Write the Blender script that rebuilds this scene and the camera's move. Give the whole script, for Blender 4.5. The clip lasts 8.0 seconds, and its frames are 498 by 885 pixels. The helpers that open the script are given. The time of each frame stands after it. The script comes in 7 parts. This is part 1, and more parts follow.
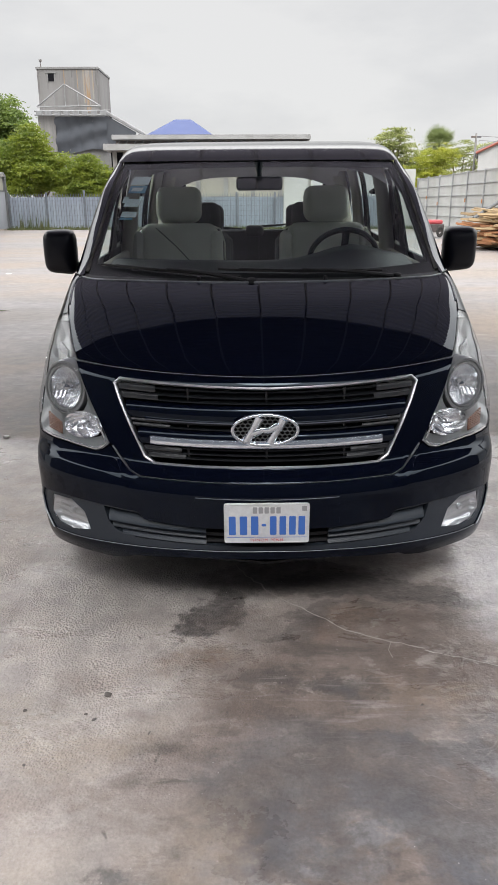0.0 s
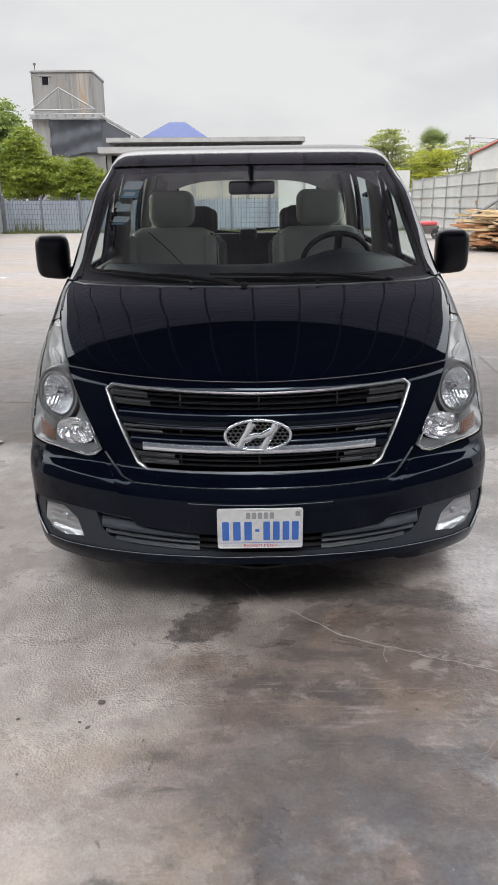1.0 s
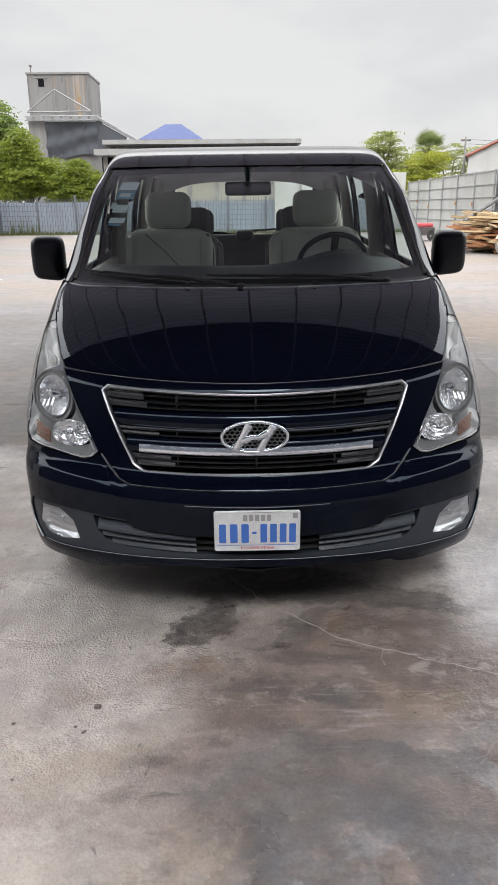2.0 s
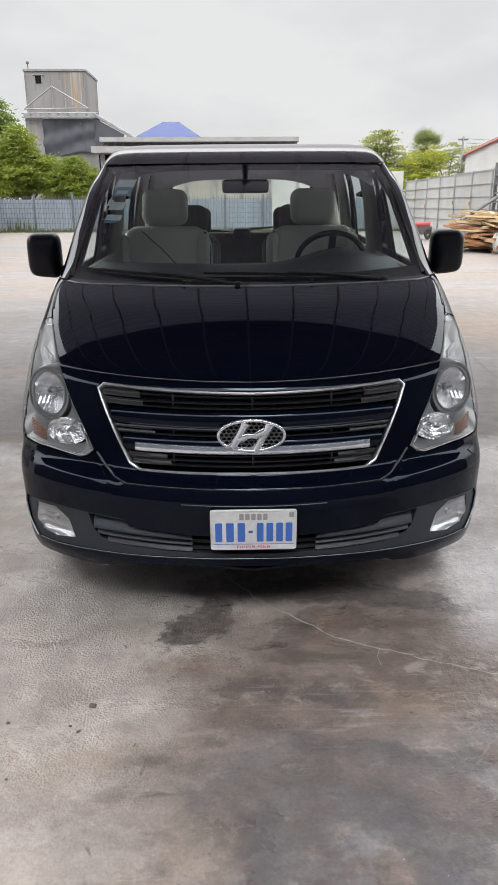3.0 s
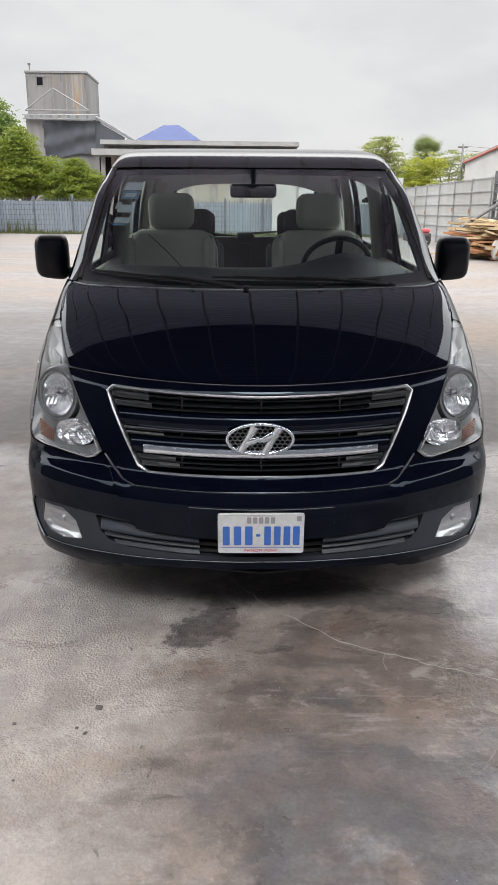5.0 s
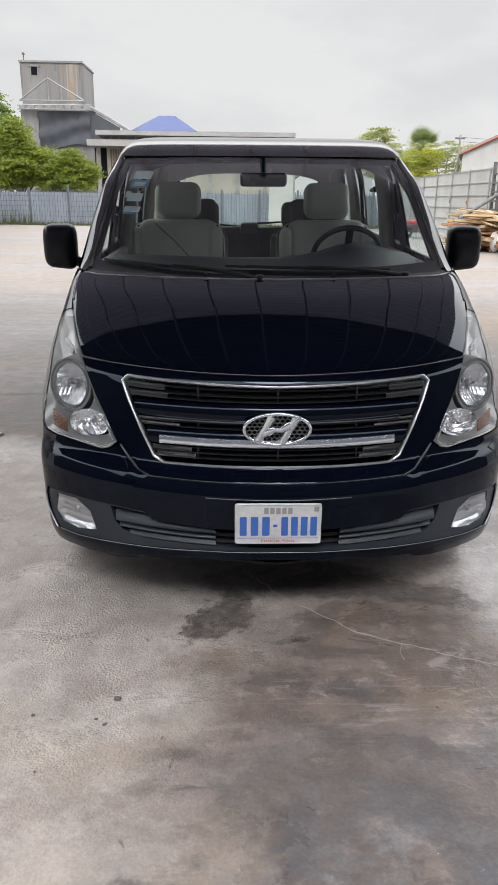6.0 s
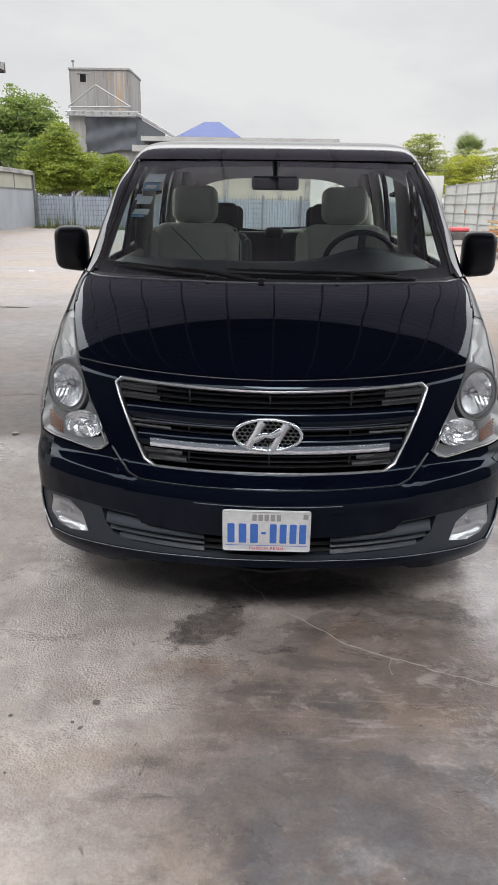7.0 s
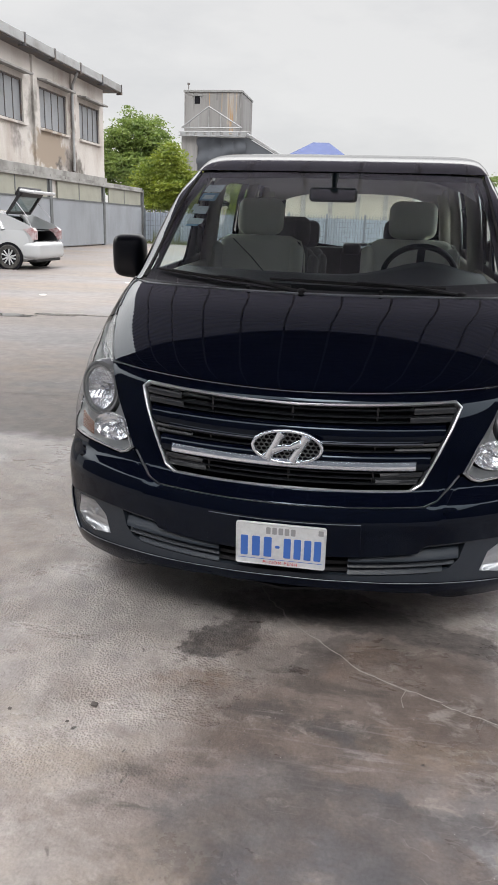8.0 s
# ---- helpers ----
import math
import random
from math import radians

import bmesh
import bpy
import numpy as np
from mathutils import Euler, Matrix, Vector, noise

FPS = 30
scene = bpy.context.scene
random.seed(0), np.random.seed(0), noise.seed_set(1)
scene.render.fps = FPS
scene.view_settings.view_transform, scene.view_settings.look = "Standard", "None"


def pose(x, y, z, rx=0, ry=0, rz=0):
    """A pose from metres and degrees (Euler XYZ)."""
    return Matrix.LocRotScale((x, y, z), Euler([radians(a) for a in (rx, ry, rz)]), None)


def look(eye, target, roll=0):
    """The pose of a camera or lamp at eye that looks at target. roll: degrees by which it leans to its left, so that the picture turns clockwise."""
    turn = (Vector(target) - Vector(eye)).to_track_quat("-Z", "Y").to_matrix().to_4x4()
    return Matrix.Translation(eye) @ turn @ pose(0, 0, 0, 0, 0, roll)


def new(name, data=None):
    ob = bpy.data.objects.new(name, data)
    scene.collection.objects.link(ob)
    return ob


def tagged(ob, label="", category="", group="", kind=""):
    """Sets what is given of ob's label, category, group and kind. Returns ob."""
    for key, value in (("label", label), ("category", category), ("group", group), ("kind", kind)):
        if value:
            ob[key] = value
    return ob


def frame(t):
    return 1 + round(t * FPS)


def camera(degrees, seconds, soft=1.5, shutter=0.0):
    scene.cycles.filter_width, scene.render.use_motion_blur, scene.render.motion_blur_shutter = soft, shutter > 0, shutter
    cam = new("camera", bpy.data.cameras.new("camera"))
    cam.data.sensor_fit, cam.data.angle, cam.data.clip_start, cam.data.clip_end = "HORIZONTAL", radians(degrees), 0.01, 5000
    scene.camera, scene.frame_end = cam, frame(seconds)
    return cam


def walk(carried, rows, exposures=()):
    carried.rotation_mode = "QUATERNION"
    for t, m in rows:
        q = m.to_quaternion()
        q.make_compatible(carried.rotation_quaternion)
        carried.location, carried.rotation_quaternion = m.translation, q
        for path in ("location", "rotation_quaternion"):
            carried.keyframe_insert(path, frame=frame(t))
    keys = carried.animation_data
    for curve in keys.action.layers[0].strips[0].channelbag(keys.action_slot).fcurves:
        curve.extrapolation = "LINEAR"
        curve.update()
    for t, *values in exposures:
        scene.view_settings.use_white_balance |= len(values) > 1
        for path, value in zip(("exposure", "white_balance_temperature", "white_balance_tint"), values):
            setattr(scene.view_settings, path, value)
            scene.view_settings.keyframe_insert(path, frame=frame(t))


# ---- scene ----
cam = camera(38.1, 8.0)
# the floor under the roof rises a little towards the yard: the van and the walk are given square to that floor
FLOOR = pose(0, 0, 0, 1.9, -0.3, 0)
PATH = [
    (0, (-0.064, 0.052, 1.686), (-0.066, 1.928, 0.993), -0.5),
    (0.5, (-0.062, 0.058, 1.692), (-0.061, 1.934, 0.999), -0.6),
    (1, (-0.049, 0.062, 1.695), (-0.042, 1.94, 1.007), -0.8),
    (1.5, (-0.05, 0.068, 1.693), (-0.038, 1.948, 1.011), -0.9),
    (3, (-0.05, 0.086, 1.688), (-0.024, 1.964, 1.0), -0.5),
    (3.5, (-0.053, 0.081, 1.692), (-0.031, 1.961, 1.009), -0.3),
    (4, (-0.055, 0.075, 1.693), (-0.032, 1.958, 1.021), 0.0),
    (4.5, (-0.06, 0.077, 1.694), (-0.031, 1.961, 1.023), 0.2),
    (6, (-0.175, 0.094, 1.676), (-0.126, 1.968, 0.978), 0.4),
    (6.5, (-0.127, 0.11, 1.681), (-0.104, 1.985, 0.984), 0.5),
    (7, (0.001, 0.13, 1.664), (-0.056, 2.009, 0.979), 0.7),
    (7.5, (0.145, 0.138, 1.639), (-0.043, 2.012, 0.965), 1.1),
    (8, (0.262, 0.201, 1.625), (-0.054, 2.068, 0.982), 1.4),
]
walk(cam, [(t, FLOOR @ look(eye, target, roll)) for t, eye, target, roll in PATH], exposures=[(0, 0.0), (8, 0.0)])

# ---- overcast sky and a wide, weak sun
SUN_UP, SUN_WAY = radians(58), radians(176)
world = bpy.data.worlds.new("sky")
scene.world = world
world.use_nodes = True
wn = world.node_tree.nodes
wl = world.node_tree.links
wn.clear()


def world_node(kind, **sockets):
    n = wn.new(kind)
    for key, value in sockets.items():
        n.inputs[key].default_value = value
    return n


sky = wn.new("ShaderNodeTexSky")
sky.sky_type, sky.sun_disc, sky.sun_elevation, sky.sun_rotation = "NISHITA", False, SUN_UP, SUN_WAY
coord = wn.new("ShaderNodeTexCoord")
squash = wn.new("ShaderNodeMapping")
squash.inputs["Scale"].default_value = (1.2, 1.2, 3.4)
cloud = world_node("ShaderNodeTexNoise", Scale=2.6, Detail=7.0, Roughness=0.55)
cloud_ramp = wn.new("ShaderNodeValToRGB")
cloud_ramp.color_ramp.elements[0].position, cloud_ramp.color_ramp.elements[0].color = 0.37, (0.705, 0.705, 0.71, 1)
cloud_ramp.color_ramp.elements[1].position, cloud_ramp.color_ramp.elements[1].color = 0.55, (0.795, 0.79, 0.785, 1)
split = wn.new("ShaderNodeSeparateXYZ")
rise = wn.new("ShaderNodeMapRange")
rise.inputs["From Min"].default_value, rise.inputs["From Max"].default_value = 0.27, 0.48
rise.inputs["To Min"].default_value, rise.inputs["To Max"].default_value = 1.0, 5.4
thick = wn.new("ShaderNodeMix")
thick.data_type, thick.blend_type = "RGBA", "MULTIPLY"
thick.inputs["Factor"].default_value = 1.0
veil = wn.new("ShaderNodeMix")
veil.data_type = "RGBA"
veil.inputs["Factor"].default_value = 0.94
dim = wn.new("ShaderNodeMix")
dim.data_type, dim.blend_type = "RGBA", "MULTIPLY"
dim.inputs["Factor"].default_value = 1.0
dim.inputs["B"].default_value = (0.10, 0.10, 0.10, 1)
back = world_node("ShaderNodeBackground", Strength=1.05)
world_out = wn.new("ShaderNodeOutputWorld")
wl.new(coord.outputs["Generated"], squash.inputs["Vector"])
wl.new(squash.outputs["Vector"], cloud.inputs["Vector"])
wl.new(cloud.outputs["Fac"], cloud_ramp.inputs["Fac"])
wl.new(coord.outputs["Generated"], split.inputs["Vector"])
wl.new(split.outputs["Z"], rise.inputs["Value"])
wl.new(cloud_ramp.outputs["Color"], thick.inputs["A"])
wl.new(rise.outputs["Result"], thick.inputs["B"])
wl.new(sky.outputs["Color"], dim.inputs["A"])
wl.new(dim.outputs["Result"], veil.inputs["A"])
wl.new(thick.outputs["Result"], veil.inputs["B"])
wl.new(veil.outputs["Result"], back.inputs["Color"])
wl.new(back.outputs["Background"], world_out.inputs["Surface"])

sun = new("sun", bpy.data.lights.new("sun", "SUN"))
sun.data.energy, sun.data.angle, sun.data.color = 2.2, radians(25), (1.0, 0.98, 0.95)
sun.matrix_world = look((0, 0, 20), Vector((0, 0, 20)) - Vector((math.sin(SUN_WAY) * math.cos(SUN_UP), math.cos(SUN_WAY) * math.cos(SUN_UP), math.sin(SUN_UP))))


# ---- materials
def material(name, colour, rough=0.6, metal=0.0, coat=0.0, specular=0.5):
    m = bpy.data.materials.new(name)
    m.use_nodes = True
    p = m.node_tree.nodes["Principled BSDF"]
    p.inputs["Base Color"].default_value = (*colour, 1)
    p.inputs["Roughness"].default_value, p.inputs["Metallic"].default_value = rough, metal
    p.inputs["Coat Weight"].default_value, p.inputs["Coat Roughness"].default_value = coat, 0.02
    p.inputs["Specular IOR Level"].default_value = specular
    return m


def nodes_of(m):
    t = m.node_tree
    return t.nodes, t.links, t.nodes["Principled BSDF"]


def place(m, scale=(1, 1, 1), kind="Object"):
    n, l, p = nodes_of(m)
    c, g = n.new("ShaderNodeTexCoord"), n.new("ShaderNodeMapping")
    g.inputs["Scale"].default_value = scale
    l.new(c.outputs[kind], g.inputs["Vector"])
    return g.outputs["Vector"]


def noise_of(m, where, scale, detail=6.0, rough=0.6, distort=0.0):
    n, l, p = nodes_of(m)
    t = n.new("ShaderNodeTexNoise")
    t.inputs["Scale"].default_value, t.inputs["Detail"].default_value = scale, detail
    t.inputs["Roughness"].default_value, t.inputs["Distortion"].default_value = rough, distort
    l.new(where, t.inputs["Vector"])
    return t.outputs["Fac"]


def ramp_of(m, value, low, high, a=(0, 0, 0), b=(1, 1, 1)):
    n, l, p = nodes_of(m)
    r = n.new("ShaderNodeValToRGB")
    e = r.color_ramp.elements
    e[0].position, e[0].color, e[1].position, e[1].color = low, (*a, 1), high, (*b, 1)
    l.new(value, r.inputs["Fac"])
    return r.outputs["Color"]


def blend_of(m, factor, a, b, kind="MIX"):
    n, l, p = nodes_of(m)
    x = n.new("ShaderNodeMix")
    x.data_type, x.blend_type = "RGBA", kind
    for key, v in (("Factor", factor), ("A", a), ("B", b)):
        if isinstance(v, (int, float)):
            x.inputs[key].default_value = v
        elif isinstance(v, tuple):
            x.inputs[key].default_value = (*v, 1)
        else:
            l.new(v, x.inputs[key])
    return x.outputs["Result"]


def bump_of(m, value, strength=0.2, distance=0.01):
    n, l, p = nodes_of(m)
    b = n.new("ShaderNodeBump")
    b.inputs["Strength"].default_value, b.inputs["Distance"].default_value = strength, distance
    l.new(value, b.inputs["Height"])
    l.new(b.outputs["Normal"], p.inputs["Normal"])


def worn(name, colour, dirt, rough=0.7, metal=0.0, scale=1.5, streak=(1, 1, 1), low=0.42, high=0.68, bump=0.15, grain=60.0, vary=0.0):
    """A surface with stains at one scale and grain at another."""
    m = material(name, colour, rough, metal)
    n, l, p = nodes_of(m)
    stains = ramp_of(m, noise_of(m, place(m, streak), scale, 8, 0.62), low, high)
    fine = noise_of(m, place(m), grain, 4, 0.6)
    base = blend_of(m, stains, colour, dirt)
    base = blend_of(m, ramp_of(m, fine, 0.3, 0.75), base, blend_of(m, 1.0, base, (0.82, 0.82, 0.82), "MULTIPLY"))
    if vary:
        info = n.new("ShaderNodeObjectInfo")
        base = blend_of(m, ramp_of(m, info.outputs["Random"], 0.0, 1.0, (1 - vary,) * 3, (1 + vary * 0.4,) * 3), base, base)
        tint = n.new("ShaderNodeHueSaturation")
        rng = n.new("ShaderNodeMapRange")
        rng.inputs["To Min"].default_value, rng.inputs["To Max"].default_value = 1 - vary, 1 + vary
        l.new(info.outputs["Random"], rng.inputs["Value"])
        l.new(rng.outputs["Result"], tint.inputs["Value"])
        l.new(base, tint.inputs["Color"])
        base = tint.outputs["Color"]
    l.new(base, p.inputs["Base Color"])
    bump_of(m, fine, bump, 0.004)
    return m


def clear_glass(name, tint, gloss=0.02, ior=1.5):
    m = bpy.data.materials.new(name)
    m.use_nodes = True
    n, l = m.node_tree.nodes, m.node_tree.links
    n.clear()
    o, x, t, g, f, q, s = (n.new(k) for k in ("ShaderNodeOutputMaterial", "ShaderNodeMixShader", "ShaderNodeBsdfTransparent", "ShaderNodeBsdfGlossy", "ShaderNodeLayerWeight", "ShaderNodeMath", "ShaderNodeMath"))
    t.inputs["Color"].default_value = (*tint, 1)
    g.inputs["Roughness"].default_value = gloss
    # reflection after Schlick, the same from both sides of the pane
    low = ((ior - 1) / (ior + 1)) ** 2
    f.inputs["Blend"].default_value = 0.5
    q.operation, s.operation = "POWER", "MULTIPLY_ADD"
    q.inputs[1].default_value, s.inputs[1].default_value, s.inputs[2].default_value = 5.0, 1 - low, low
    l.new(f.outputs["Facing"], q.inputs[0])
    l.new(q.outputs["Value"], s.inputs[0])
    l.new(s.outputs["Value"], x.inputs["Fac"])
    l.new(t.outputs["BSDF"], x.inputs[1])
    l.new(g.outputs["BSDF"], x.inputs[2])
    l.new(x.outputs["Shader"], o.inputs["Surface"])
    return m


PAINT = material("black_paint", (0.0013, 0.0021, 0.0070), 0.02, 0.0, 0.0, 0.27)
PAINT.node_tree.nodes["Principled BSDF"].inputs["Specular Tint"].default_value = (0.70, 0.85, 1.0, 1)
# roof copy of the black paint, duller and less specular to dim reflected sky
ROOFPAINT = material("dulled_black_paint", (0.0025, 0.003, 0.0075), 0.10, 0.0, 0.0, 0.16)
SATINPAINT = material("black_mirror_paint", (0.0045, 0.0055, 0.011), 0.36, 0.0, 0.0, 0.35)
TRIM = worn("black_plastic", (0.018, 0.018, 0.02), (0.03, 0.03, 0.032), 0.5, bump=0.3, grain=900)
# near-black for real black parts and for sheets that close off openings
DARK = material("near_black", (0.006, 0.006, 0.008), 0.8, 0.0, 0.0, 0.1)
TRIM.node_tree.nodes["Principled BSDF"].inputs["Specular IOR Level"].default_value = 0.25
GREYPLASTIC = worn("grey_plastic", (0.024, 0.031, 0.042), (0.034, 0.042, 0.055), 0.32, bump=0.15, grain=1200)
GREYPLASTIC.node_tree.nodes["Principled BSDF"].inputs["Specular IOR Level"].default_value = 0.35
CHROME = material("chrome", (0.62, 0.63, 0.66), 0.10, 1.0)
SATIN = material("satin_silver", (0.40, 0.41, 0.42), 0.35, 0.35)
CHROMEFRAME = material("dull_chrome", (0.72, 0.73, 0.76), 0.33, 1.0)
# light grey for thin ribbons that paint highlights along the van's edges
EDGEGLINT = material("painted_edge_highlight", (0.26, 0.27, 0.29), 0.3, 0.4)
RUBBER = worn("rubber", (0.02, 0.02, 0.02), (0.06, 0.055, 0.05), 0.85, scale=9)
GLASS = clear_glass("windscreen_glass", (0.96, 1.0, 0.99), 0.02, 1.30)
SIDEGLASS = clear_glass("tinted_glass", (0.88, 0.96, 0.95), 0.02, 1.35)
LENS = clear_glass("lamp_lens", (0.95, 0.96, 0.97), 0.015, 1.45)


# ---- building tools
from mathutils import geometry


def mesh_object(name, verts, faces, mat, normals=None, smooth=False):
    me = bpy.data.meshes.new(name)
    me.from_pydata([tuple(v) for v in verts], [], faces)
    me.materials.append(mat)
    if smooth:
        me.shade_smooth()
    if normals:
        me.normals_split_custom_set_from_vertices([tuple(v) for v in normals])
    return new(name, me)


def under(ob, parent, label=""):
    ob.parent = parent
    if label:
        ob["label"] = label
    return ob


def part(name, bm, mat, parent=None, label="", smooth=False):
    """A bmesh as one mesh object, under a thing or under a part."""
    me = bpy.data.meshes.new(name)
    bm.normal_update()
    bm.to_mesh(me)
    bm.free()
    for one in mat if isinstance(mat, tuple) else (mat,):
        me.materials.append(one)
    if smooth:
        me.shade_smooth()
        me.set_sharp_from_angle(angle=radians(38))
    ob = new(name, me)
    return under(ob, parent, label) if parent else ob


def thing(name, label, category, m=None, group="", kind=""):
    ob = new(name)
    ob.empty_display_size = 0.2
    if m:
        ob.matrix_world = m
    return tagged(ob, label, category, group, kind)


def add_box(bm, lo, hi, bevel=0.0, m=None, segments=2):
    made = bmesh.ops.create_cube(bm, size=1)["verts"]
    for v in made:
        v.co = Vector([lo[i] + (v.co[i] + 0.5) * (hi[i] - lo[i]) for i in range(3)])
    if bevel:
        edges = list({e for v in made for e in v.link_edges})
        made = bmesh.ops.bevel(bm, geom=edges, offset=bevel, segments=segments, profile=0.5, affect="EDGES", clamp_overlap=True)["verts"] + [v for v in made if v.is_valid]
        made = list({v for v in made if v.is_valid})
    if m:
        bmesh.ops.transform(bm, matrix=m, verts=made)
    return made


def box(lo, hi, bevel=0.0, m=None, segments=2):
    bm = bmesh.new()
    add_box(bm, lo, hi, bevel, m, segments)
    return bm


def add_tube(bm, points, radius, sides=8, closed=False, flat=1.0):
    """A round bar along points; radius: one number or one for each point."""
    pts = [Vector(p) for p in points]
    rings = []
    up = Vector((0, 0, 1))
    for i, p in enumerate(pts):
        a = pts[i - 1] if i or closed else p
        b = pts[(i + 1) % len(pts)] if i + 1 < len(pts) or closed else p
        d = (b - a).normalized()
        side = d.cross(up)
        if side.length < 1e-3:
            side = d.cross(Vector((0, 1, 0)))
        side.normalize()
        top = side.cross(d)
        r = radius[i] if isinstance(radius, (list, tuple)) else radius
        rings.append([bm.verts.new(p + side * r * math.cos(q) + top * r * flat * math.sin(q)) for q in (2 * math.pi * k / sides for k in range(sides))])
    n = len(rings)
    for i in range(n if closed else n - 1):
        a, b = rings[i], rings[(i + 1) % n]
        for k in range(sides):
            bm.faces.new((a[k], a[(k + 1) % sides], b[(k + 1) % sides], b[k]))
    if not closed:
        bm.faces.new(rings[0][::-1])
        bm.faces.new(rings[-1])
    return rings


def tube(points, radius, sides=8, closed=False, flat=1.0):
    bm = bmesh.new()
    add_tube(bm, points, radius, sides, closed, flat)
    return bm


def add_lathe(bm, profile, m=None, sides=28, cap=False):
    """(radius, height) pairs turned round z."""
    rings = []
    for r, z in profile:
        ring = [bm.verts.new((r * math.cos(q), r * math.sin(q), z)) for q in (2 * math.pi * k / sides for k in range(sides))]
        if m:
            for v in ring:
                v.co = m @ v.co
        rings.append(ring)
    for a, b in zip(rings, rings[1:]):
        for k in range(sides):
            bm.faces.new((a[k], a[(k + 1) % sides], b[(k + 1) % sides], b[k]))
    if cap:
        bm.faces.new(rings[0][::-1])
        bm.faces.new(rings[-1])


def lathe(profile, m=None, sides=28, cap=False):
    bm = bmesh.new()
    add_lathe(bm, profile, m, sides, cap)
    return bm


def prism(outline, lo, hi, axis="y"):
    """A flat outline (u, v) given depth along an axis."""
    bm = bmesh.new()
    put = {"y": lambda u, v, d: (u, d, v), "x": lambda u, v, d: (d, u, v), "z": lambda u, v, d: (u, v, d)}[axis]
    a = [bm.verts.new(put(u, v, lo)) for u, v in outline]
    b = [bm.verts.new(put(u, v, hi)) for u, v in outline]
    bm.faces.new(a)
    bm.faces.new(b[::-1])
    n = len(a)
    for i in range(n):
        bm.faces.new((a[i], b[i], b[(i + 1) % n], a[(i + 1) % n]))
    bmesh.ops.recalc_face_normals(bm, faces=bm.faces)
    return bm


def rounded(x0, z0, x1, z1, r, n=5):
    out = []
    for cx, cz, a in ((x1 - r, z0 + r, -90), (x1 - r, z1 - r, 0), (x0 + r, z1 - r, 90), (x0 + r, z0 + r, 180)):
        out += [(cx + r * math.cos(radians(a + 90 * k / n)), cz + r * math.sin(radians(a + 90 * k / n))) for k in range(n + 1)]
    return out


# ---- the van's skin: horizontal slices, each a bowed nose, a rounded corner, a straight flank and a rounded tail
def smooth_curve(pairs):
    """A smooth monotone curve through (height, value) pairs."""
    h, v = (np.array(c, float) for c in zip(*pairs))
    d = np.diff(v) / np.diff(h)
    m = np.concatenate(([d[0]], [0 if a * b <= 0 else 2 * a * b / (a + b) for a, b in zip(d, d[1:])], [d[-1]]))

    def at(q):
        q = min(max(q, h[0]), h[-1])
        i = min(int(np.searchsorted(h, q, "right")) - 1, len(h) - 2)
        w = h[i + 1] - h[i]
        t = (q - h[i]) / w
        return (v[i] * (1 + 2 * t) * (1 - t) ** 2 + m[i] * w * t * (1 - t) ** 2 + v[i + 1] * t * t * (3 - 2 * t) + m[i + 1] * w * t * t * (t - 1))
    return at


NOSE = smooth_curve([(0.16, 2.66), (0.22, 2.54), (0.30, 2.51), (0.45, 2.512), (0.55, 2.51), (0.60, 2.53), (0.65, 2.585), (0.80, 2.625), (0.94, 2.665), (0.99, 2.71),
                     (1.06, 2.815), (1.123, 2.935), (1.20, 3.105), (1.255, 3.30), (1.30, 3.405), (1.45, 3.70), (1.638, 4.06), (1.75, 4.40), (1.80, 4.525), (1.853, 4.72), (1.884, 4.98), (1.903, 5.30), (1.916, 5.9), (1.93, 6.5)])
BOW = smooth_curve([(0.16, 0.34), (0.60, 0.35), (0.76, 0.34), (0.98, 0.425), (1.12, 0.412), (1.25, 0.395), (1.45, 0.30), (1.64, 0.20), (1.75, 0.14), (1.93, 0.10)])
HALF = smooth_curve([(0.16, 0.92), (0.22, 0.945), (0.45, 0.972), (0.70, 0.978), (0.95, 0.955), (1.12, 0.928), (1.25, 0.92), (1.40, 0.905), (1.60, 0.868), (1.75, 0.835), (1.84, 0.80), (1.89, 0.735), (1.915, 0.63), (1.93, 0.40)])
TAIL = smooth_curve([(0.16, 7.50), (0.30, 7.60), (0.60, 7.62), (1.10, 7.60), (1.60, 7.46), (1.80, 7.36), (1.89, 7.22), (1.93, 6.9)])
sharp_nose = NOSE


def NOSE(q):
    """The nose line, its kinks faired out over the hood and the windscreen."""
    ease = min(1.0, max(0.0, (q - 0.985) / 0.06)) * min(1.0, max(0.0, (1.80 - q) / 0.05))
    if ease <= 0:
        return sharp_nose(q)
    w = [(d, math.exp(-(d / 0.03) ** 2)) for d in (-0.06, -0.045, -0.03, -0.015, 0.0, 0.015, 0.03, 0.045, 0.06)]
    mean = sum(sharp_nose(q + d) * k for d, k in w) / sum(k for d, k in w)
    return sharp_nose(q) * (1 - ease) + mean * ease


CORNER, ROUND = 0.22, 7.0
slices = {}


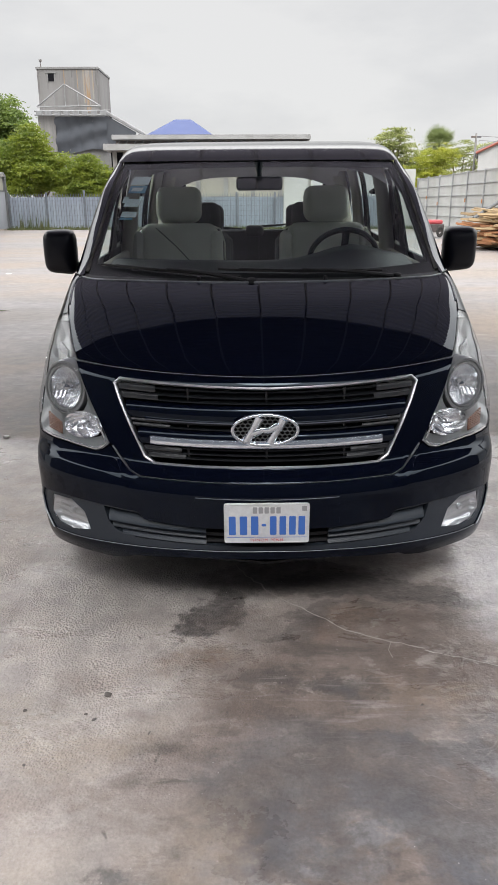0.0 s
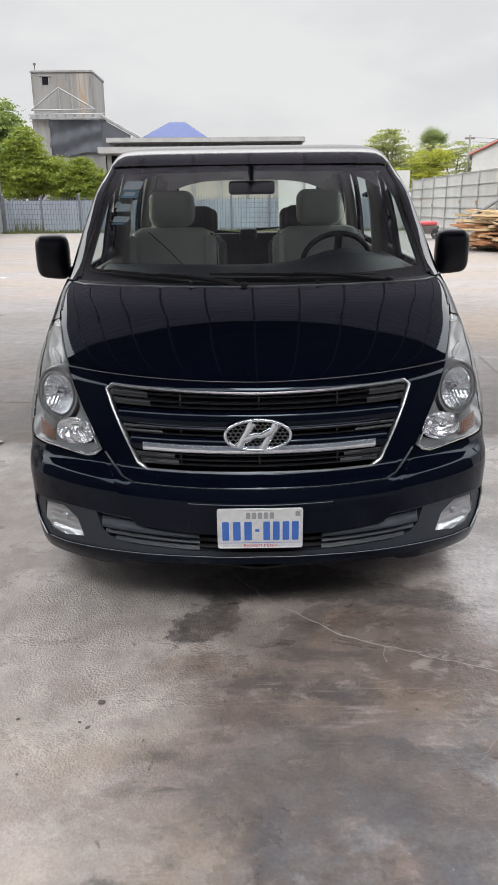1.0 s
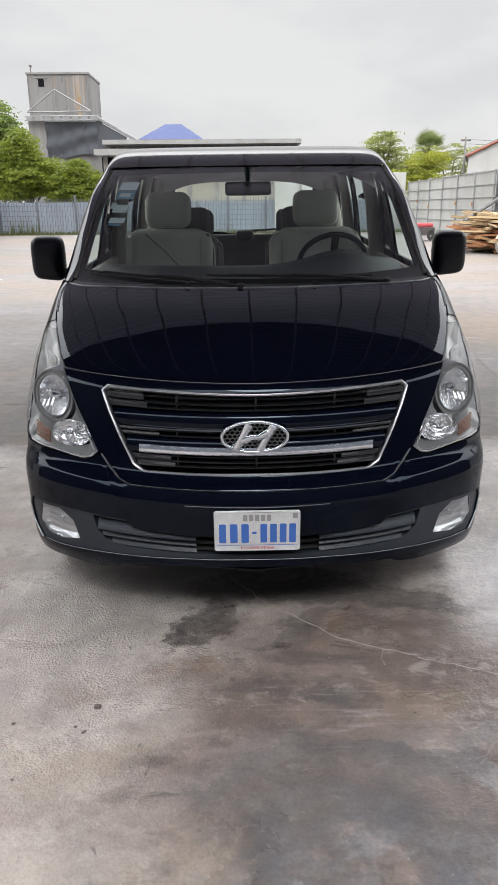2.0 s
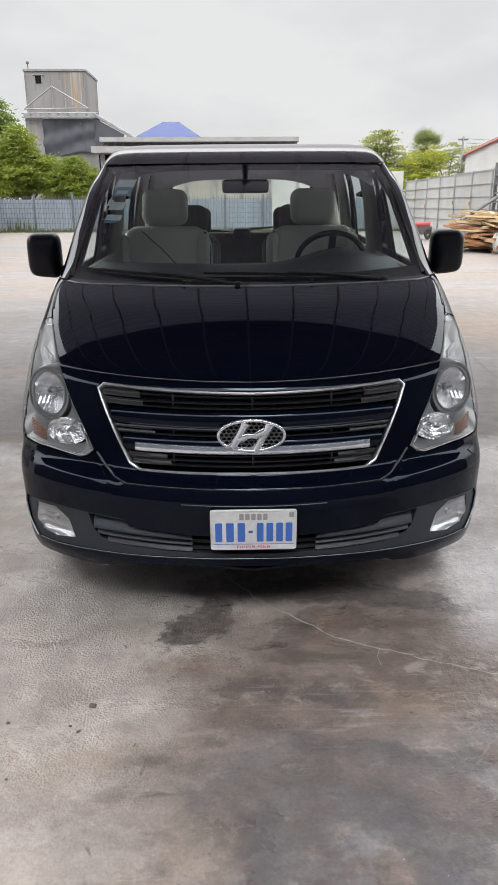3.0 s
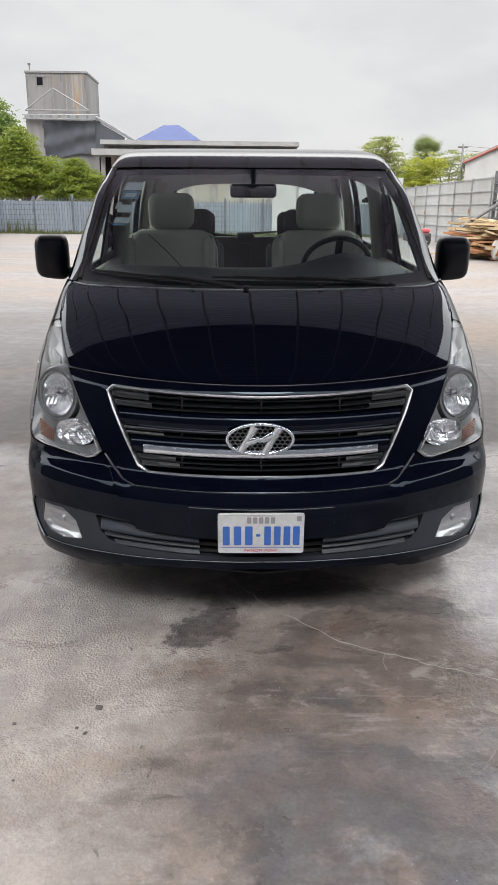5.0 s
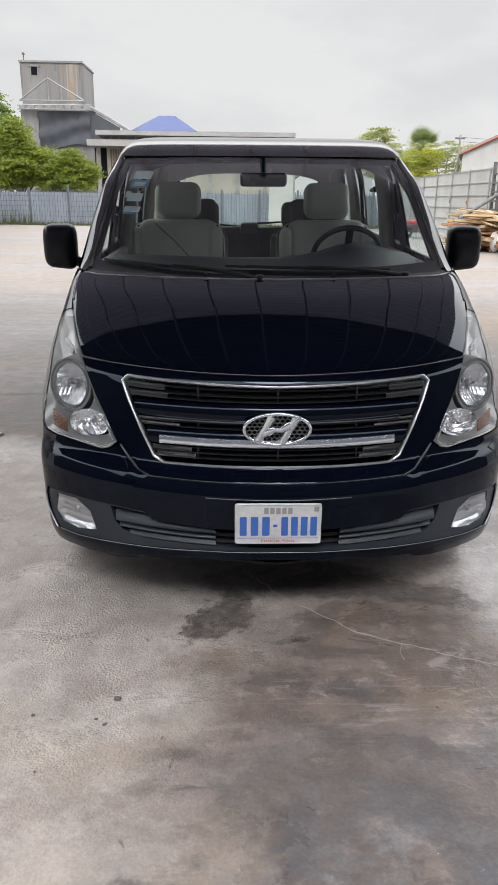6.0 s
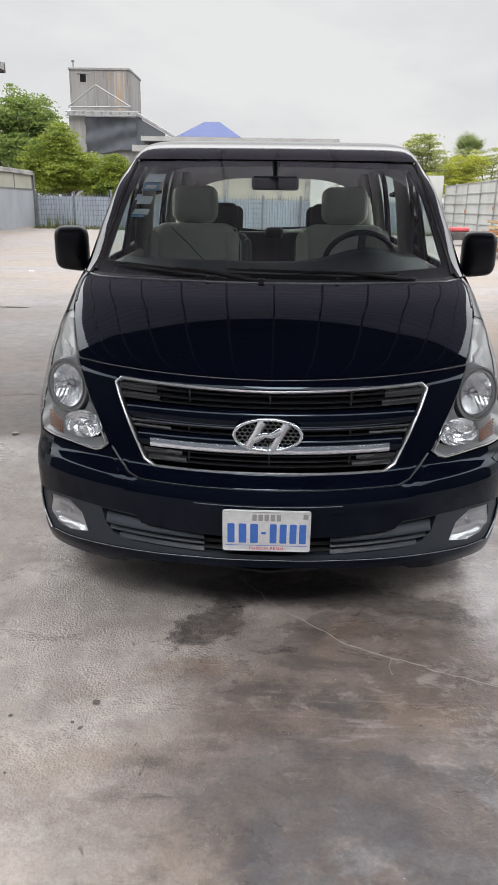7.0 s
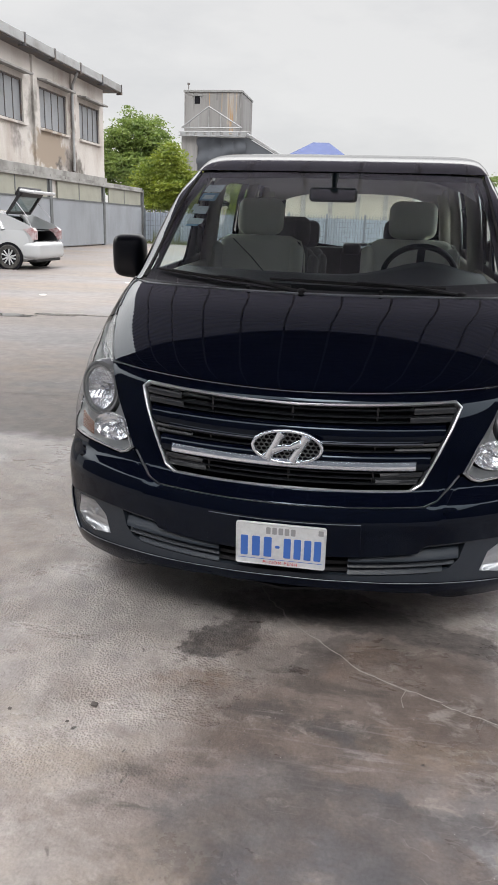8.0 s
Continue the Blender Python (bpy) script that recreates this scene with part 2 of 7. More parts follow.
def plan(z):
    """The right half of the slice at height z: x, y and the way along it, from the nose to the tail."""
    key = round(z, 4)
    if key not in slices:
        w, f, a, tail = HALF(z), NOSE(z), BOW(z), TAIL(z)
        g = np.linspace(0, 1, 160)
        x = w * (1 - (1 - g) ** 3)
        y = f + a * x ** 2 + CORNER * (1 - np.maximum(0, 1 - (x / w) ** ROUND) ** (1 / ROUND))
        r = min(0.16, w * 0.5)
        q = np.linspace(0, math.pi / 2, 14)
        y = np.minimum(y, tail - r - 0.05)
        side = np.linspace(y[-1], tail - r, 30)[1:]
        xs = np.concatenate((x, np.full(29, w), w - r + r * np.cos(q[1:]), [0.0]))
        ys = np.concatenate((y, side, tail - r + r * np.sin(q[1:]), [tail + 0.03]))
        way = np.concatenate(([0], np.cumsum(np.hypot(np.diff(xs), np.diff(ys)))))
        slices[key] = xs, ys, way
    return slices[key]


def skin(s, z):
    """The point of the skin s metres along the slice at height z."""
    xs, ys, way = plan(z)
    return Vector((float(np.interp(s, way, xs)), float(np.interp(s, way, ys)), z))


def skin_normal(s, z):
    e = 0.004
    du = skin(s + e, z) - skin(max(s - e, -1), z) if s > e else Vector((1, 0, 0))
    dv = skin(s, min(z + e, 1.93)) - skin(s, max(z - e, 0.16))
    n = du.cross(dv)
    return n.normalized() if n.length > 1e-9 else Vector((0, -1, 0))


def from_front(x, z):
    xs, ys, way = plan(z)
    return float(np.interp(x, xs[:160], way[:160]))


def from_side(y, z):
    xs, ys, way = plan(z)
    i = 120
    return float(np.interp(y, ys[i:-1], way[i:-1]))


def on_skin(points, step=0.02):
    """An outline on the skin, given in x (up to 1.5) or in y, and z; finely divided, in (way, z)."""
    pts = [(from_front(p, z) if p < 1.5 else from_side(p, z), z) for p, z in points]
    out = []
    for (a, b), (c, d) in zip(pts, pts[1:] + pts[:1]):
        n = max(1, int(math.hypot(c - a, d - b) / step))
        out += [(a + (c - a) * k / n, b + (d - b) * k / n) for k in range(n)]
    return out


def inside(points, outline):
    """Which of the points lie inside the outline."""
    p, o = np.asarray(points, float), np.asarray(outline, float)
    hit = np.zeros(len(p), bool)
    for (x0, y0), (x1, y1) in zip(o, np.roll(o, -1, 0)):
        if y0 == y1:
            continue
        cross = ((p[:, 1] < y0) != (p[:, 1] < y1)) & (p[:, 0] < (x1 - x0) * (p[:, 1] - y0) / (y1 - y0) + x0)
        hit ^= cross
    return hit


def edge_way(points, outline):
    """How far each point is from the outline."""
    p, o = np.asarray(points, float), np.asarray(outline, float)
    best = np.full(len(p), 9.0)
    for a, b in zip(o, np.roll(o, -1, 0)):
        d = b - a
        t = np.clip(((p - a) @ d) / max(d @ d, 1e-12), 0, 1)
        best = np.minimum(best, np.hypot(*(p - a - t[:, None] * d).T))
    return best


def shrink(outline, gap):
    """The outline drawn in by a gap, but not off the middle line."""
    o = np.asarray(outline, float)
    area = np.sum(o[:, 0] * np.roll(o[:, 1], -1) - np.roll(o[:, 0], -1) * o[:, 1])
    d = np.roll(o, -1, 0) - np.roll(o, 1, 0)
    d /= np.maximum(np.hypot(*d.T), 1e-9)[:, None]
    inward = np.stack((-d[:, 1], d[:, 0]), 1) * (1 if area > 0 else -1)
    moved = o + inward * gap
    moved[o[:, 0] < 1e-4, 0] = 0
    return [tuple(q) for q in moved]


def sheet(outline, holes=(), step=0.03):
    """The outline, less its holes, cut into triangles: points and faces in (way, z)."""
    loops = [outline, *holes]
    o = np.asarray(outline)
    lo, hi = o.min(0), o.max(0)
    nx, nz = max(2, int((hi[0] - lo[0]) / step)), max(2, int((hi[1] - lo[1]) / (step * 0.7)))
    grid = np.array([(lo[0] + (hi[0] - lo[0]) * i / nx, round(lo[1] + (hi[1] - lo[1]) * j / nz, 4)) for j in range(nz + 1) for i in range(nx + 1)])
    keep = inside(grid, outline) & (edge_way(grid, outline) > step * 0.4)
    for h in holes:
        keep &= ~inside(grid, h) & (edge_way(grid, h) > step * 0.4)
    verts, edges = [], []
    for loop in loops:
        n = len(verts)
        verts += [Vector(q) for q in loop]
        edges += [(n + k, n + (k + 1) % len(loop)) for k in range(len(loop))]
    verts += [Vector(q) for q in grid[keep]]
    got = geometry.delaunay_2d_cdt(verts, edges, [], 0, 1e-5)
    pts, tris = [tuple(v) for v in got[0]], [tuple(f) for f in got[2]]
    mid = np.array([np.mean([pts[i] for i in t], 0) for t in tris])
    ok = inside(mid, outline)
    for h in holes:
        ok &= ~inside(mid, h)
    return pts, [t for t, k in zip(tris, ok) if k]


def panel(name, parent, mat, points, holes=(), sides=(1,), lift=0.0, gap=0.002, fold=0.014, step=0.03, dent=None, label=""):
    """A piece of the skin with folded edges. sides: (1,) right, (-1,) left, (1, -1) both halves in one piece."""
    outline = shrink(on_skin(points), gap)
    cut = [on_skin(h) for h in holes]
    pts, tris = sheet(outline, cut, step)
    far = edge_way(pts, outline) if dent else None
    base, nrm = [], []
    for k, (s, z) in enumerate(pts):
        n = skin_normal(s, z)
        base.append(skin(s, z) + n * (lift - (dent(far[k], s, z) if dent else 0)))
        nrm.append(n)
    uses = {}
    for t in tris:
        for a, b in ((t[0], t[1]), (t[1], t[2]), (t[2], t[0])):
            uses[(a, b)] = 1
    rim = [(a, b) for a, b in uses if (b, a) not in uses and not (pts[a][0] < 1e-4 and pts[b][0] < 1e-4)]
    verts, normals, faces = [], [], []
    for side in sides:
        n = len(verts)
        flip = Vector((side, 1, 1))
        verts += [p * flip for p in base]
        normals += [q * flip for q in nrm]
        faces += [tuple(n + i for i in (t if side > 0 else t[::-1])) for t in tris]
        if fold:
            for a, b in rim:
                n = len(verts)
                out = (base[b] - base[a]).cross(nrm[a]).normalized() * flip
                verts += [base[a] * flip, base[b] * flip, (base[b] - nrm[b] * fold) * flip, (base[a] - nrm[a] * fold) * flip]
                normals += [out] * 4
                faces.append((n, n + 3, n + 2, n + 1) if side > 0 else (n, n + 1, n + 2, n + 3))
    ob = mesh_object(name, verts, faces, mat, None if dent else normals, True)
    return under(ob, parent, label)


def skin_at(x, z, out=0.0):
    s = from_front(abs(x), z)
    p = skin(s, z) + skin_normal(s, z) * out
    return Vector((math.copysign(p.x, x), p.y, p.z))


def ribbon(name, parent, mat, path, width, depth, label="", closed=False, both=False):
    """A moulding along places (x, z) of the skin: a band with rounded section, proud of the skin by depth."""
    pts = [skin_at(x, z) for x, z in path]
    s = [skin_normal(from_front(abs(x), z), z) * Vector((math.copysign(1, x), 1, 1)) for x, z in path]
    bm = bmesh.new()
    n = len(pts)
    rings = []
    for i in range(n):
        a, b = pts[i - 1] if i or closed else pts[i], pts[(i + 1) % n] if i + 1 < n or closed else pts[i]
        d = (b - a).normalized()
        w = d.cross(s[i]).normalized()
        rings.append([bm.verts.new(pts[i] + w * width * u + s[i] * depth * v) for u, v in ((-0.5, -1.5), (-0.5, 0.35), (-0.3, 0.85), (0, 1.0), (0.3, 0.85), (0.5, 0.35), (0.5, -1.5))])
    for i in range(n if closed else n - 1):
        a, b = rings[i], rings[(i + 1) % n]
        for k in range(6):
            bm.faces.new((a[k], a[k + 1], b[k + 1], b[k]))
    bmesh.ops.recalc_face_normals(bm, faces=bm.faces)
    return part(name, bm, mat, parent, label, True)


def divided(points, step=0.03, closed=False):
    out = []
    for (a, b), (c, d) in zip(points, points[1:] + (points[:1] if closed else [])):
        n = max(1, int(math.hypot(c - a, d - b) / step))
        out += [(a + (c - a) * k / n, b + (d - b) * k / n) for k in range(n)]
    return out if closed else out + [points[-1]]


def mirrored(points):
    """The right half of an outline that starts and ends at the middle, made whole."""
    return points + [(-x, z) for x, z in points[::-1] if x > 1e-4]


# ---- the van
van = thing("van", "glossy black passenger van with chrome grille and cream front seats", "van", FLOOR)

LAMP = [(0.869, 1.122), (3.31, 1.10), (3.25, 1.0), (3.15, 0.85), (3.07, 0.735), (0.966, 0.70), (0.945, 0.68), (0.90, 0.675), (0.819, 0.672), (0.688, 0.661), (0.655, 0.671), (0.624, 0.697),
        (0.668, 0.79), (0.729, 0.889), (0.778, 0.981), (0.82, 1.039), (0.85, 1.088)]
GRILLE = [(0.0, 0.936), (0.26, 0.939), (0.415, 0.942), (0.572, 0.944), (0.594, 0.925), (0.566, 0.859), (0.509, 0.744), (0.47, 0.667), (0.431, 0.645), (0.264, 0.645), (0.0, 0.647)]
PODS = [(0.0, 0.425), (0.266, 0.427), (0.471, 0.436), (0.511, 0.461), (0.666, 0.465), (0.809, 0.466), (0.935, 0.456), (0.948, 0.42), (0.935, 0.352), (0.893, 0.291), (0.8, 0.292), (0.617, 0.305), (0.269, 0.325), (0.0, 0.331)]
WINDSCREEN = [(0.0, 1.262), (0.30, 1.260), (0.55, 1.256), (0.805, 1.252), (0.848, 1.27), (0.842, 1.31), (0.820, 1.454), (0.796, 1.613), (0.783, 1.745), (0.757, 1.755), (0.35, 1.762), (0.0, 1.764)]
AXLES, ARCH, TYRE = (3.37, 6.57), 0.37, 0.335


def arc(cy, a0, a1, r=ARCH, n=14):
    return [(cy + r * math.cos(radians(a0 + (a1 - a0) * k / n)), TYRE + r * math.sin(radians(a0 + (a1 - a0) * k / n))) for k in range(n + 1)]


BOTH = (1, -1)


def oval(x, z, rx, rz, n=28):
    return [(x + rx * math.cos(2 * math.pi * k / n), z + rz * math.sin(2 * math.pi * k / n)) for k in range(n)]


hood = panel("hood", van, PAINT, [(0.0, 0.976), (0.24, 0.978), (0.486, 0.980), (0.658, 0.982), (0.772, 0.984), (0.80, 1.02), (0.846, 1.092), (0.874, 1.142), (0.888, 1.212), (0.872, 1.241), (0.796, 1.236), (0.55, 1.242), (0.29, 1.245), (0.0, 1.246)],
             sides=BOTH, step=0.022, label="glossy black hood")
# pale ribbons put the hood edges' reflected light into colour
ribbon("hood_front_highlight", van, EDGEGLINT, divided([(-0.77, 0.9815), (-0.658, 0.9795), (-0.486, 0.9775), (-0.24, 0.9755), (0.0, 0.9735), (0.24, 0.9755), (0.486, 0.9775), (0.658, 0.9795), (0.77, 0.9815)], 0.04), 0.0024, 0.001)
ribbon("hood_rear_highlight", van, EDGEGLINT, divided([(-0.872, 1.150), (-0.885, 1.205), (-0.884, 1.228), (-0.862, 1.2415), (-0.796, 1.2385), (-0.55, 1.2445), (-0.29, 1.2475), (0.0, 1.2485), (0.29, 1.2475), (0.55, 1.2445), (0.796, 1.2385), (0.862, 1.2415), (0.884, 1.228), (0.885, 1.205), (0.872, 1.150)], 0.02), 0.008, 0.004)
fascia = panel("front_panel", van, PAINT, [(0.0, 0.970), (0.24, 0.972), (0.486, 0.974), (0.658, 0.976), (0.774, 0.978), (0.725, 0.889), (0.664, 0.79), (0.620, 0.70), (0.605, 0.695), (0.57, 0.652), (0.53, 0.618), (0.483, 0.604), (0.0, 0.602)],
               [GRILLE], BOTH, lift=0.004, step=0.02)
# the bumper: a proud middle, creased where it meets the sides
CREASE = [(0.568, 0.615), (0.52, 0.523), (0.473, 0.439)]
panel("bumper_middle", van, PAINT, [(0.0, 0.599), (0.484, 0.600), (0.533, 0.614), (0.574, 0.648), (0.607, 0.690), (0.617, 0.690)] + CREASE + [(0.266, 0.429), (0.0, 0.427)], sides=BOTH, lift=0.014, gap=0.0005, fold=0.018, step=0.02)
front_bumper = panel("front_bumper", van, PAINT, [(0.618, 0.690), (0.65, 0.667), (0.688, 0.657), (0.819, 0.668), (0.90, 0.671), (0.945, 0.676), (0.968, 0.697), (3.06, 0.728), (3.10, 0.70)]
                     + [(3.04, 0.52), (3.01, 0.42), (2.995, 0.30), (2.98, 0.235), (0.935, 0.215), (0.80, 0.222), (0.631, 0.227), (0.557, 0.246), (0.53, 0.264), (0.27, 0.292), (0.0, 0.298)]
                     + PODS[:2:-1] + [(0.475, 0.440)] + CREASE[1::-1], (), BOTH, gap=0.0005, step=0.02)
# the same painted highlight under the front panel and round the pods
ribbon("bumper_highlight", van, EDGEGLINT, divided([(-0.603, 0.692), (-0.572, 0.651), (-0.531, 0.617), (-0.484, 0.603), (0.0, 0.601), (0.484, 0.603), (0.531, 0.617), (0.572, 0.651), (0.603, 0.692)], 0.03), 0.005, 0.012)
for s in BOTH:
    ribbon("pod_highlight", van, EDGEGLINT, divided([(s * x, z) for x, z in ((0.944, 0.455), (0.953, 0.42), (0.942, 0.352), (0.90, 0.288))], 0.015), 0.004, 0.004)
# the keel of the bumper turns under
part("bumper_lip", prism([(0.90, 2.93), (0.60, 2.70), (0.0, 2.58), (-0.60, 2.70), (-0.90, 2.93), (-0.88, 3.05), (0.88, 3.05)], 0.235, 0.245, "z"), TRIM, van)
panel("number_panel", van, PAINT, [(0.0, 0.553), (0.268, 0.553), (0.272, 0.432), (0.0, 0.430)], sides=BOTH, lift=0.019, gap=0.0, fold=0.02)

# painted highlights on the crease, the intake and the number panel's outline
for s in BOTH:
    ribbon("crease_edge", van, EDGEGLINT, divided([(s * 0.612, 0.684)] + [(s * x, z) for x, z in CREASE], 0.02), 0.003, 0.0125)
    ribbon("intake_highlight", van, EDGEGLINT, divided([(s * x, z) for x, z in ((0.885, 0.290), (0.80, 0.2905), (0.617, 0.3035), (0.269, 0.3235), (0.0005, 0.3295))], 0.03), 0.0026, 0.001)
ribbon("number_panel_highlight", van, EDGEGLINT, divided([(-0.268, 0.553), (0.268, 0.553), (0.272, 0.434), (-0.272, 0.434)], 0.03, True), 0.0025, 0.0190, "", True)

# number plate: white, with bars in place of its writing
plate_m = pose(-0.003, 2.488, 0.465, 2, 0, 0)
WHITE = worn("plate_white", (0.72, 0.73, 0.74), (0.62, 0.63, 0.64), 0.35, bump=0.02)
BLUE = material("plate_blue", (0.05, 0.15, 0.50), 0.4)
RED = material("plate_red", (0.55, 0.04, 0.05), 0.4)
GREY = material("plate_grey", (0.30, 0.30, 0.31), 0.5)
plate = thing("number_plate", "white rectangular number plate with blue, grey and red marks", "number plate", FLOOR @ plate_m)
part("backing", prism(rounded(-0.160, -0.083, 0.160, 0.083, 0.010), 0.0, -0.006), WHITE, plate)
rim = rounded(-0.157, -0.080, 0.157, 0.080, 0.009)
part("raised_rim", tube([(x, -0.007, z) for x, z in rim], 0.0022, 6, True), WHITE, plate)
for x0, w in ((-0.142, 0.026), (-0.101, 0.028), (-0.059, 0.028), (-0.019, 0.017), (0.012, 0.025), (0.048, 0.025), (0.084, 0.025), (0.119, 0.025)):
    dash = w < 0.02
    part("character_bar", prism(rounded(x0, -0.012 if dash else -0.048, x0 + w, -0.002 if dash else 0.030, 0.004, 3), -0.0062, -0.0082), BLUE, plate)
for x0 in (-0.052, -0.030, -0.008, 0.014, 0.036):
    part("script_bar", prism(rounded(x0, 0.042, x0 + 0.016, 0.068, 0.003, 3), -0.0062, -0.0075), GREY, plate)
part("stamp", prism(rounded(0.132, 0.052, 0.150, 0.072, 0.002, 2), -0.0062, -0.0072), GREY, plate)
part("rule", prism([(-0.15, -0.0595), (0.15, -0.0595), (0.15, -0.058), (-0.15, -0.058)], -0.0062, -0.0072), BLUE, plate)
town = bpy.data.curves.new("town_name", "FONT")
town.body, town.size, town.align_x, town.extrude, town.space_character = "PHNOM PENH", 0.017, "CENTER", 0.0006, 1.2
town.materials.append(RED)
town_ob = under(new("town_name", town), plate, "red lettering")
town_ob.matrix_local = pose(0, -0.007, -0.0765, 90, 0, 0)
GLOSSBLACK = worn("satin_grey_plastic", (0.022, 0.024, 0.028), (0.032, 0.034, 0.038), 0.25, bump=0.1, grain=1500)
GRILLEBLACK = material("grille_black", (0.009, 0.010, 0.012), 0.30, 0.0, 0.0, 0.4)
BRIGHTCHROME = material("bright_chrome", (0.86, 0.92, 1.0), 0.25, 1.0)
CELLGREY = material("cell_grey", (0.20, 0.205, 0.215), 0.35, 0.6)
# grille: bars in a chrome frame; a near-black sheet stands for the depth behind
grille = new("grille")
under(grille, van, "black slatted grille in a chrome frame")
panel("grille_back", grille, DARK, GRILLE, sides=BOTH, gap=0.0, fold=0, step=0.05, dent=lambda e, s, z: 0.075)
ribbon("chrome_frame", grille, CHROMEFRAME, divided(mirrored(GRILLE)[:-1], 0.02, True), 0.013, 0.009, "chrome frame", True)


def grille_reach(z):
    zs, xs = (0.645, 0.667, 0.744, 0.859, 0.925, 0.944), (0.44, 0.47, 0.509, 0.566, 0.594, 0.575)
    return float(np.interp(z, zs, xs)) - 0.012


def bar(name, z0, z1, front, back, mat, parent, x0=None, x1=None, tip=0.0, label="", lean=0.0):
    """A grille bar from height z0 to z1, its section rounded, bent like the nose."""
    x1 = grille_reach((z0 + z1) / 2) if x1 is None else x1
    x0 = -x1 if x0 is None else x0
    bm = bmesh.new()
    rings, n = [], 44
    for k in range(n + 1):
        x = x0 + (x1 - x0) * k / n
        p = skin_at(x, (z0 + z1) / 2)
        h = z1 - z0
        rings.append([bm.verts.new((x, p.y + dy + (c - z0 - h / 2) * (0.22 + lean), c)) for dy, c in ((-back, z0 + h * 0.1), (-front + 0.004, z0), (-front, z0 + h * 0.12), (-front - tip, z0 + h * 0.5), (-front, z0 + h * 0.9), (-front + 0.006, z1), (-back, z1))])
    for a, b in zip(rings, rings[1:]):
        for k in range(6):
            bm.faces.new((a[k], a[k + 1], b[k + 1], b[k]))
    bm.faces.new(rings[0])
    bm.faces.new(rings[-1][::-1])
    bmesh.ops.recalc_face_normals(bm, faces=bm.faces)
    return part(name, bm, mat, parent, label, True)


for lo, hi in ((0.812, 0.868), (0.716, 0.772)):
    bar("wide_bar", lo, hi, 0.004, -0.04, PAINT, grille, x1=grille_reach(lo) + 0.014, tip=0.006, label="glossy black wide bar")
bar("bar_chrome", 0.806, 0.812, 0.006, -0.01, CHROME, grille, x1=grille_reach(0.81) - 0.06)
bar("bar_chrome", 0.718, 0.752, 0.012, -0.01, BRIGHTCHROME, grille, x1=grille_reach(0.73) - 0.042, tip=0.003)
for lo in (0.916, 0.893, 0.874, 0.794, 0.775, 0.701, 0.682, 0.664):
    bar("thin_slat", lo, lo + 0.006, -0.012, -0.05, GRILLEBLACK, grille)
for z0, z1 in ((0.87, 0.93), (0.775, 0.81), (0.66, 0.712)):
    for x in (-0.30, 0.0, 0.30):
        p = skin_at(x, (z0 + z1) / 2)
        part("upright", box((x - 0.004, p.y + 0.018, z0), (x + 0.004, p.y + 0.05, z1), 0.001), GRILLEBLACK, grille)
    for side in BOTH:
        r = grille_reach((z0 + z1) / 2)
        for k in range(2):
            lo = z0 + (z1 - z0) * (0.06 + 0.48 * k)
            hi = lo + (z1 - z0) * 0.40
            r = grille_reach(lo) + 0.006
            bar("blanking_slat", lo, hi, -0.008, -0.05, GLOSSBLACK, grille, *sorted((side * (r - 0.15), side * r)), tip=0.003)

# oval badge: chrome ring, dark honeycomb and a slanted chrome figure
badge = new("badge")
under(badge, van, "oval chrome badge with dark honeycomb")
badge.matrix_local = pose(-0.006, 2.588, 0.797, 100, 0, 0)
ring = [(0.122 * math.cos(q), 0.064 * math.sin(q), 0.0) for q in (2 * math.pi * k / 56 for k in range(56))]
part("badge_ring", tube(ring, 0.0068, 12, True), BRIGHTCHROME, badge, "", True)
bm = bmesh.new()
bmesh.ops.create_circle(bm, cap_ends=True, segments=48, radius=1)
bmesh.ops.transform(bm, matrix=Matrix.Diagonal((0.12, 0.062, 1, 1)), verts=bm.verts)
part("badge_back", bm, DARK, badge).location = (0, 0, -0.012)
bm = bmesh.new()
for row in range(-4, 5):
    for col in range(-6, 7):
        x, y = col * 0.0185 + (row % 2) * 0.00925, row * 0.0155
        if (x / 0.112) ** 2 + (y / 0.055) ** 2 < 1:
            add_lathe(bm, [(0.0108, -0.011), (0.0108, -0.004), (0.0091, -0.004), (0.0088, -0.011)], pose(x, y, 0, 0, 0, 30), 6)
part("honeycomb", bm, CELLGREY, badge)
for x0, y0, x1, y1 in ((-0.070, -0.046, -0.018, 0.055), (0.018, -0.055, 0.070, 0.046)):
    part("slanted_bar", tube([(x0 + (x1 - x0) * k / 6, y0 + (y1 - y0) * k / 6, 0.001) for k in range(7)], [0.018, 0.0145, 0.013, 0.0125, 0.013, 0.0145, 0.018], 10, flat=0.40), BRIGHTCHROME, badge, "", True)
part("cross_bar", tube([(-0.050, -0.018, 0.001), (-0.030, -0.008, 0.004), (-0.012, 0.001, 0.005), (0.012, -0.001, 0.005), (0.030, 0.008, 0.004), (0.050, 0.018, 0.001)], [0.016, 0.0145, 0.0105, 0.0105, 0.0145, 0.016], 10, flat=0.35), BRIGHTCHROME, badge, "", True)

FOGREFLECTOR = material("fog_reflector", (0.62, 0.63, 0.65), 0.28, 0.85)
CLEARWHITE = material("white_reflector", (0.66, 0.67, 0.69), 0.18, 0.85)
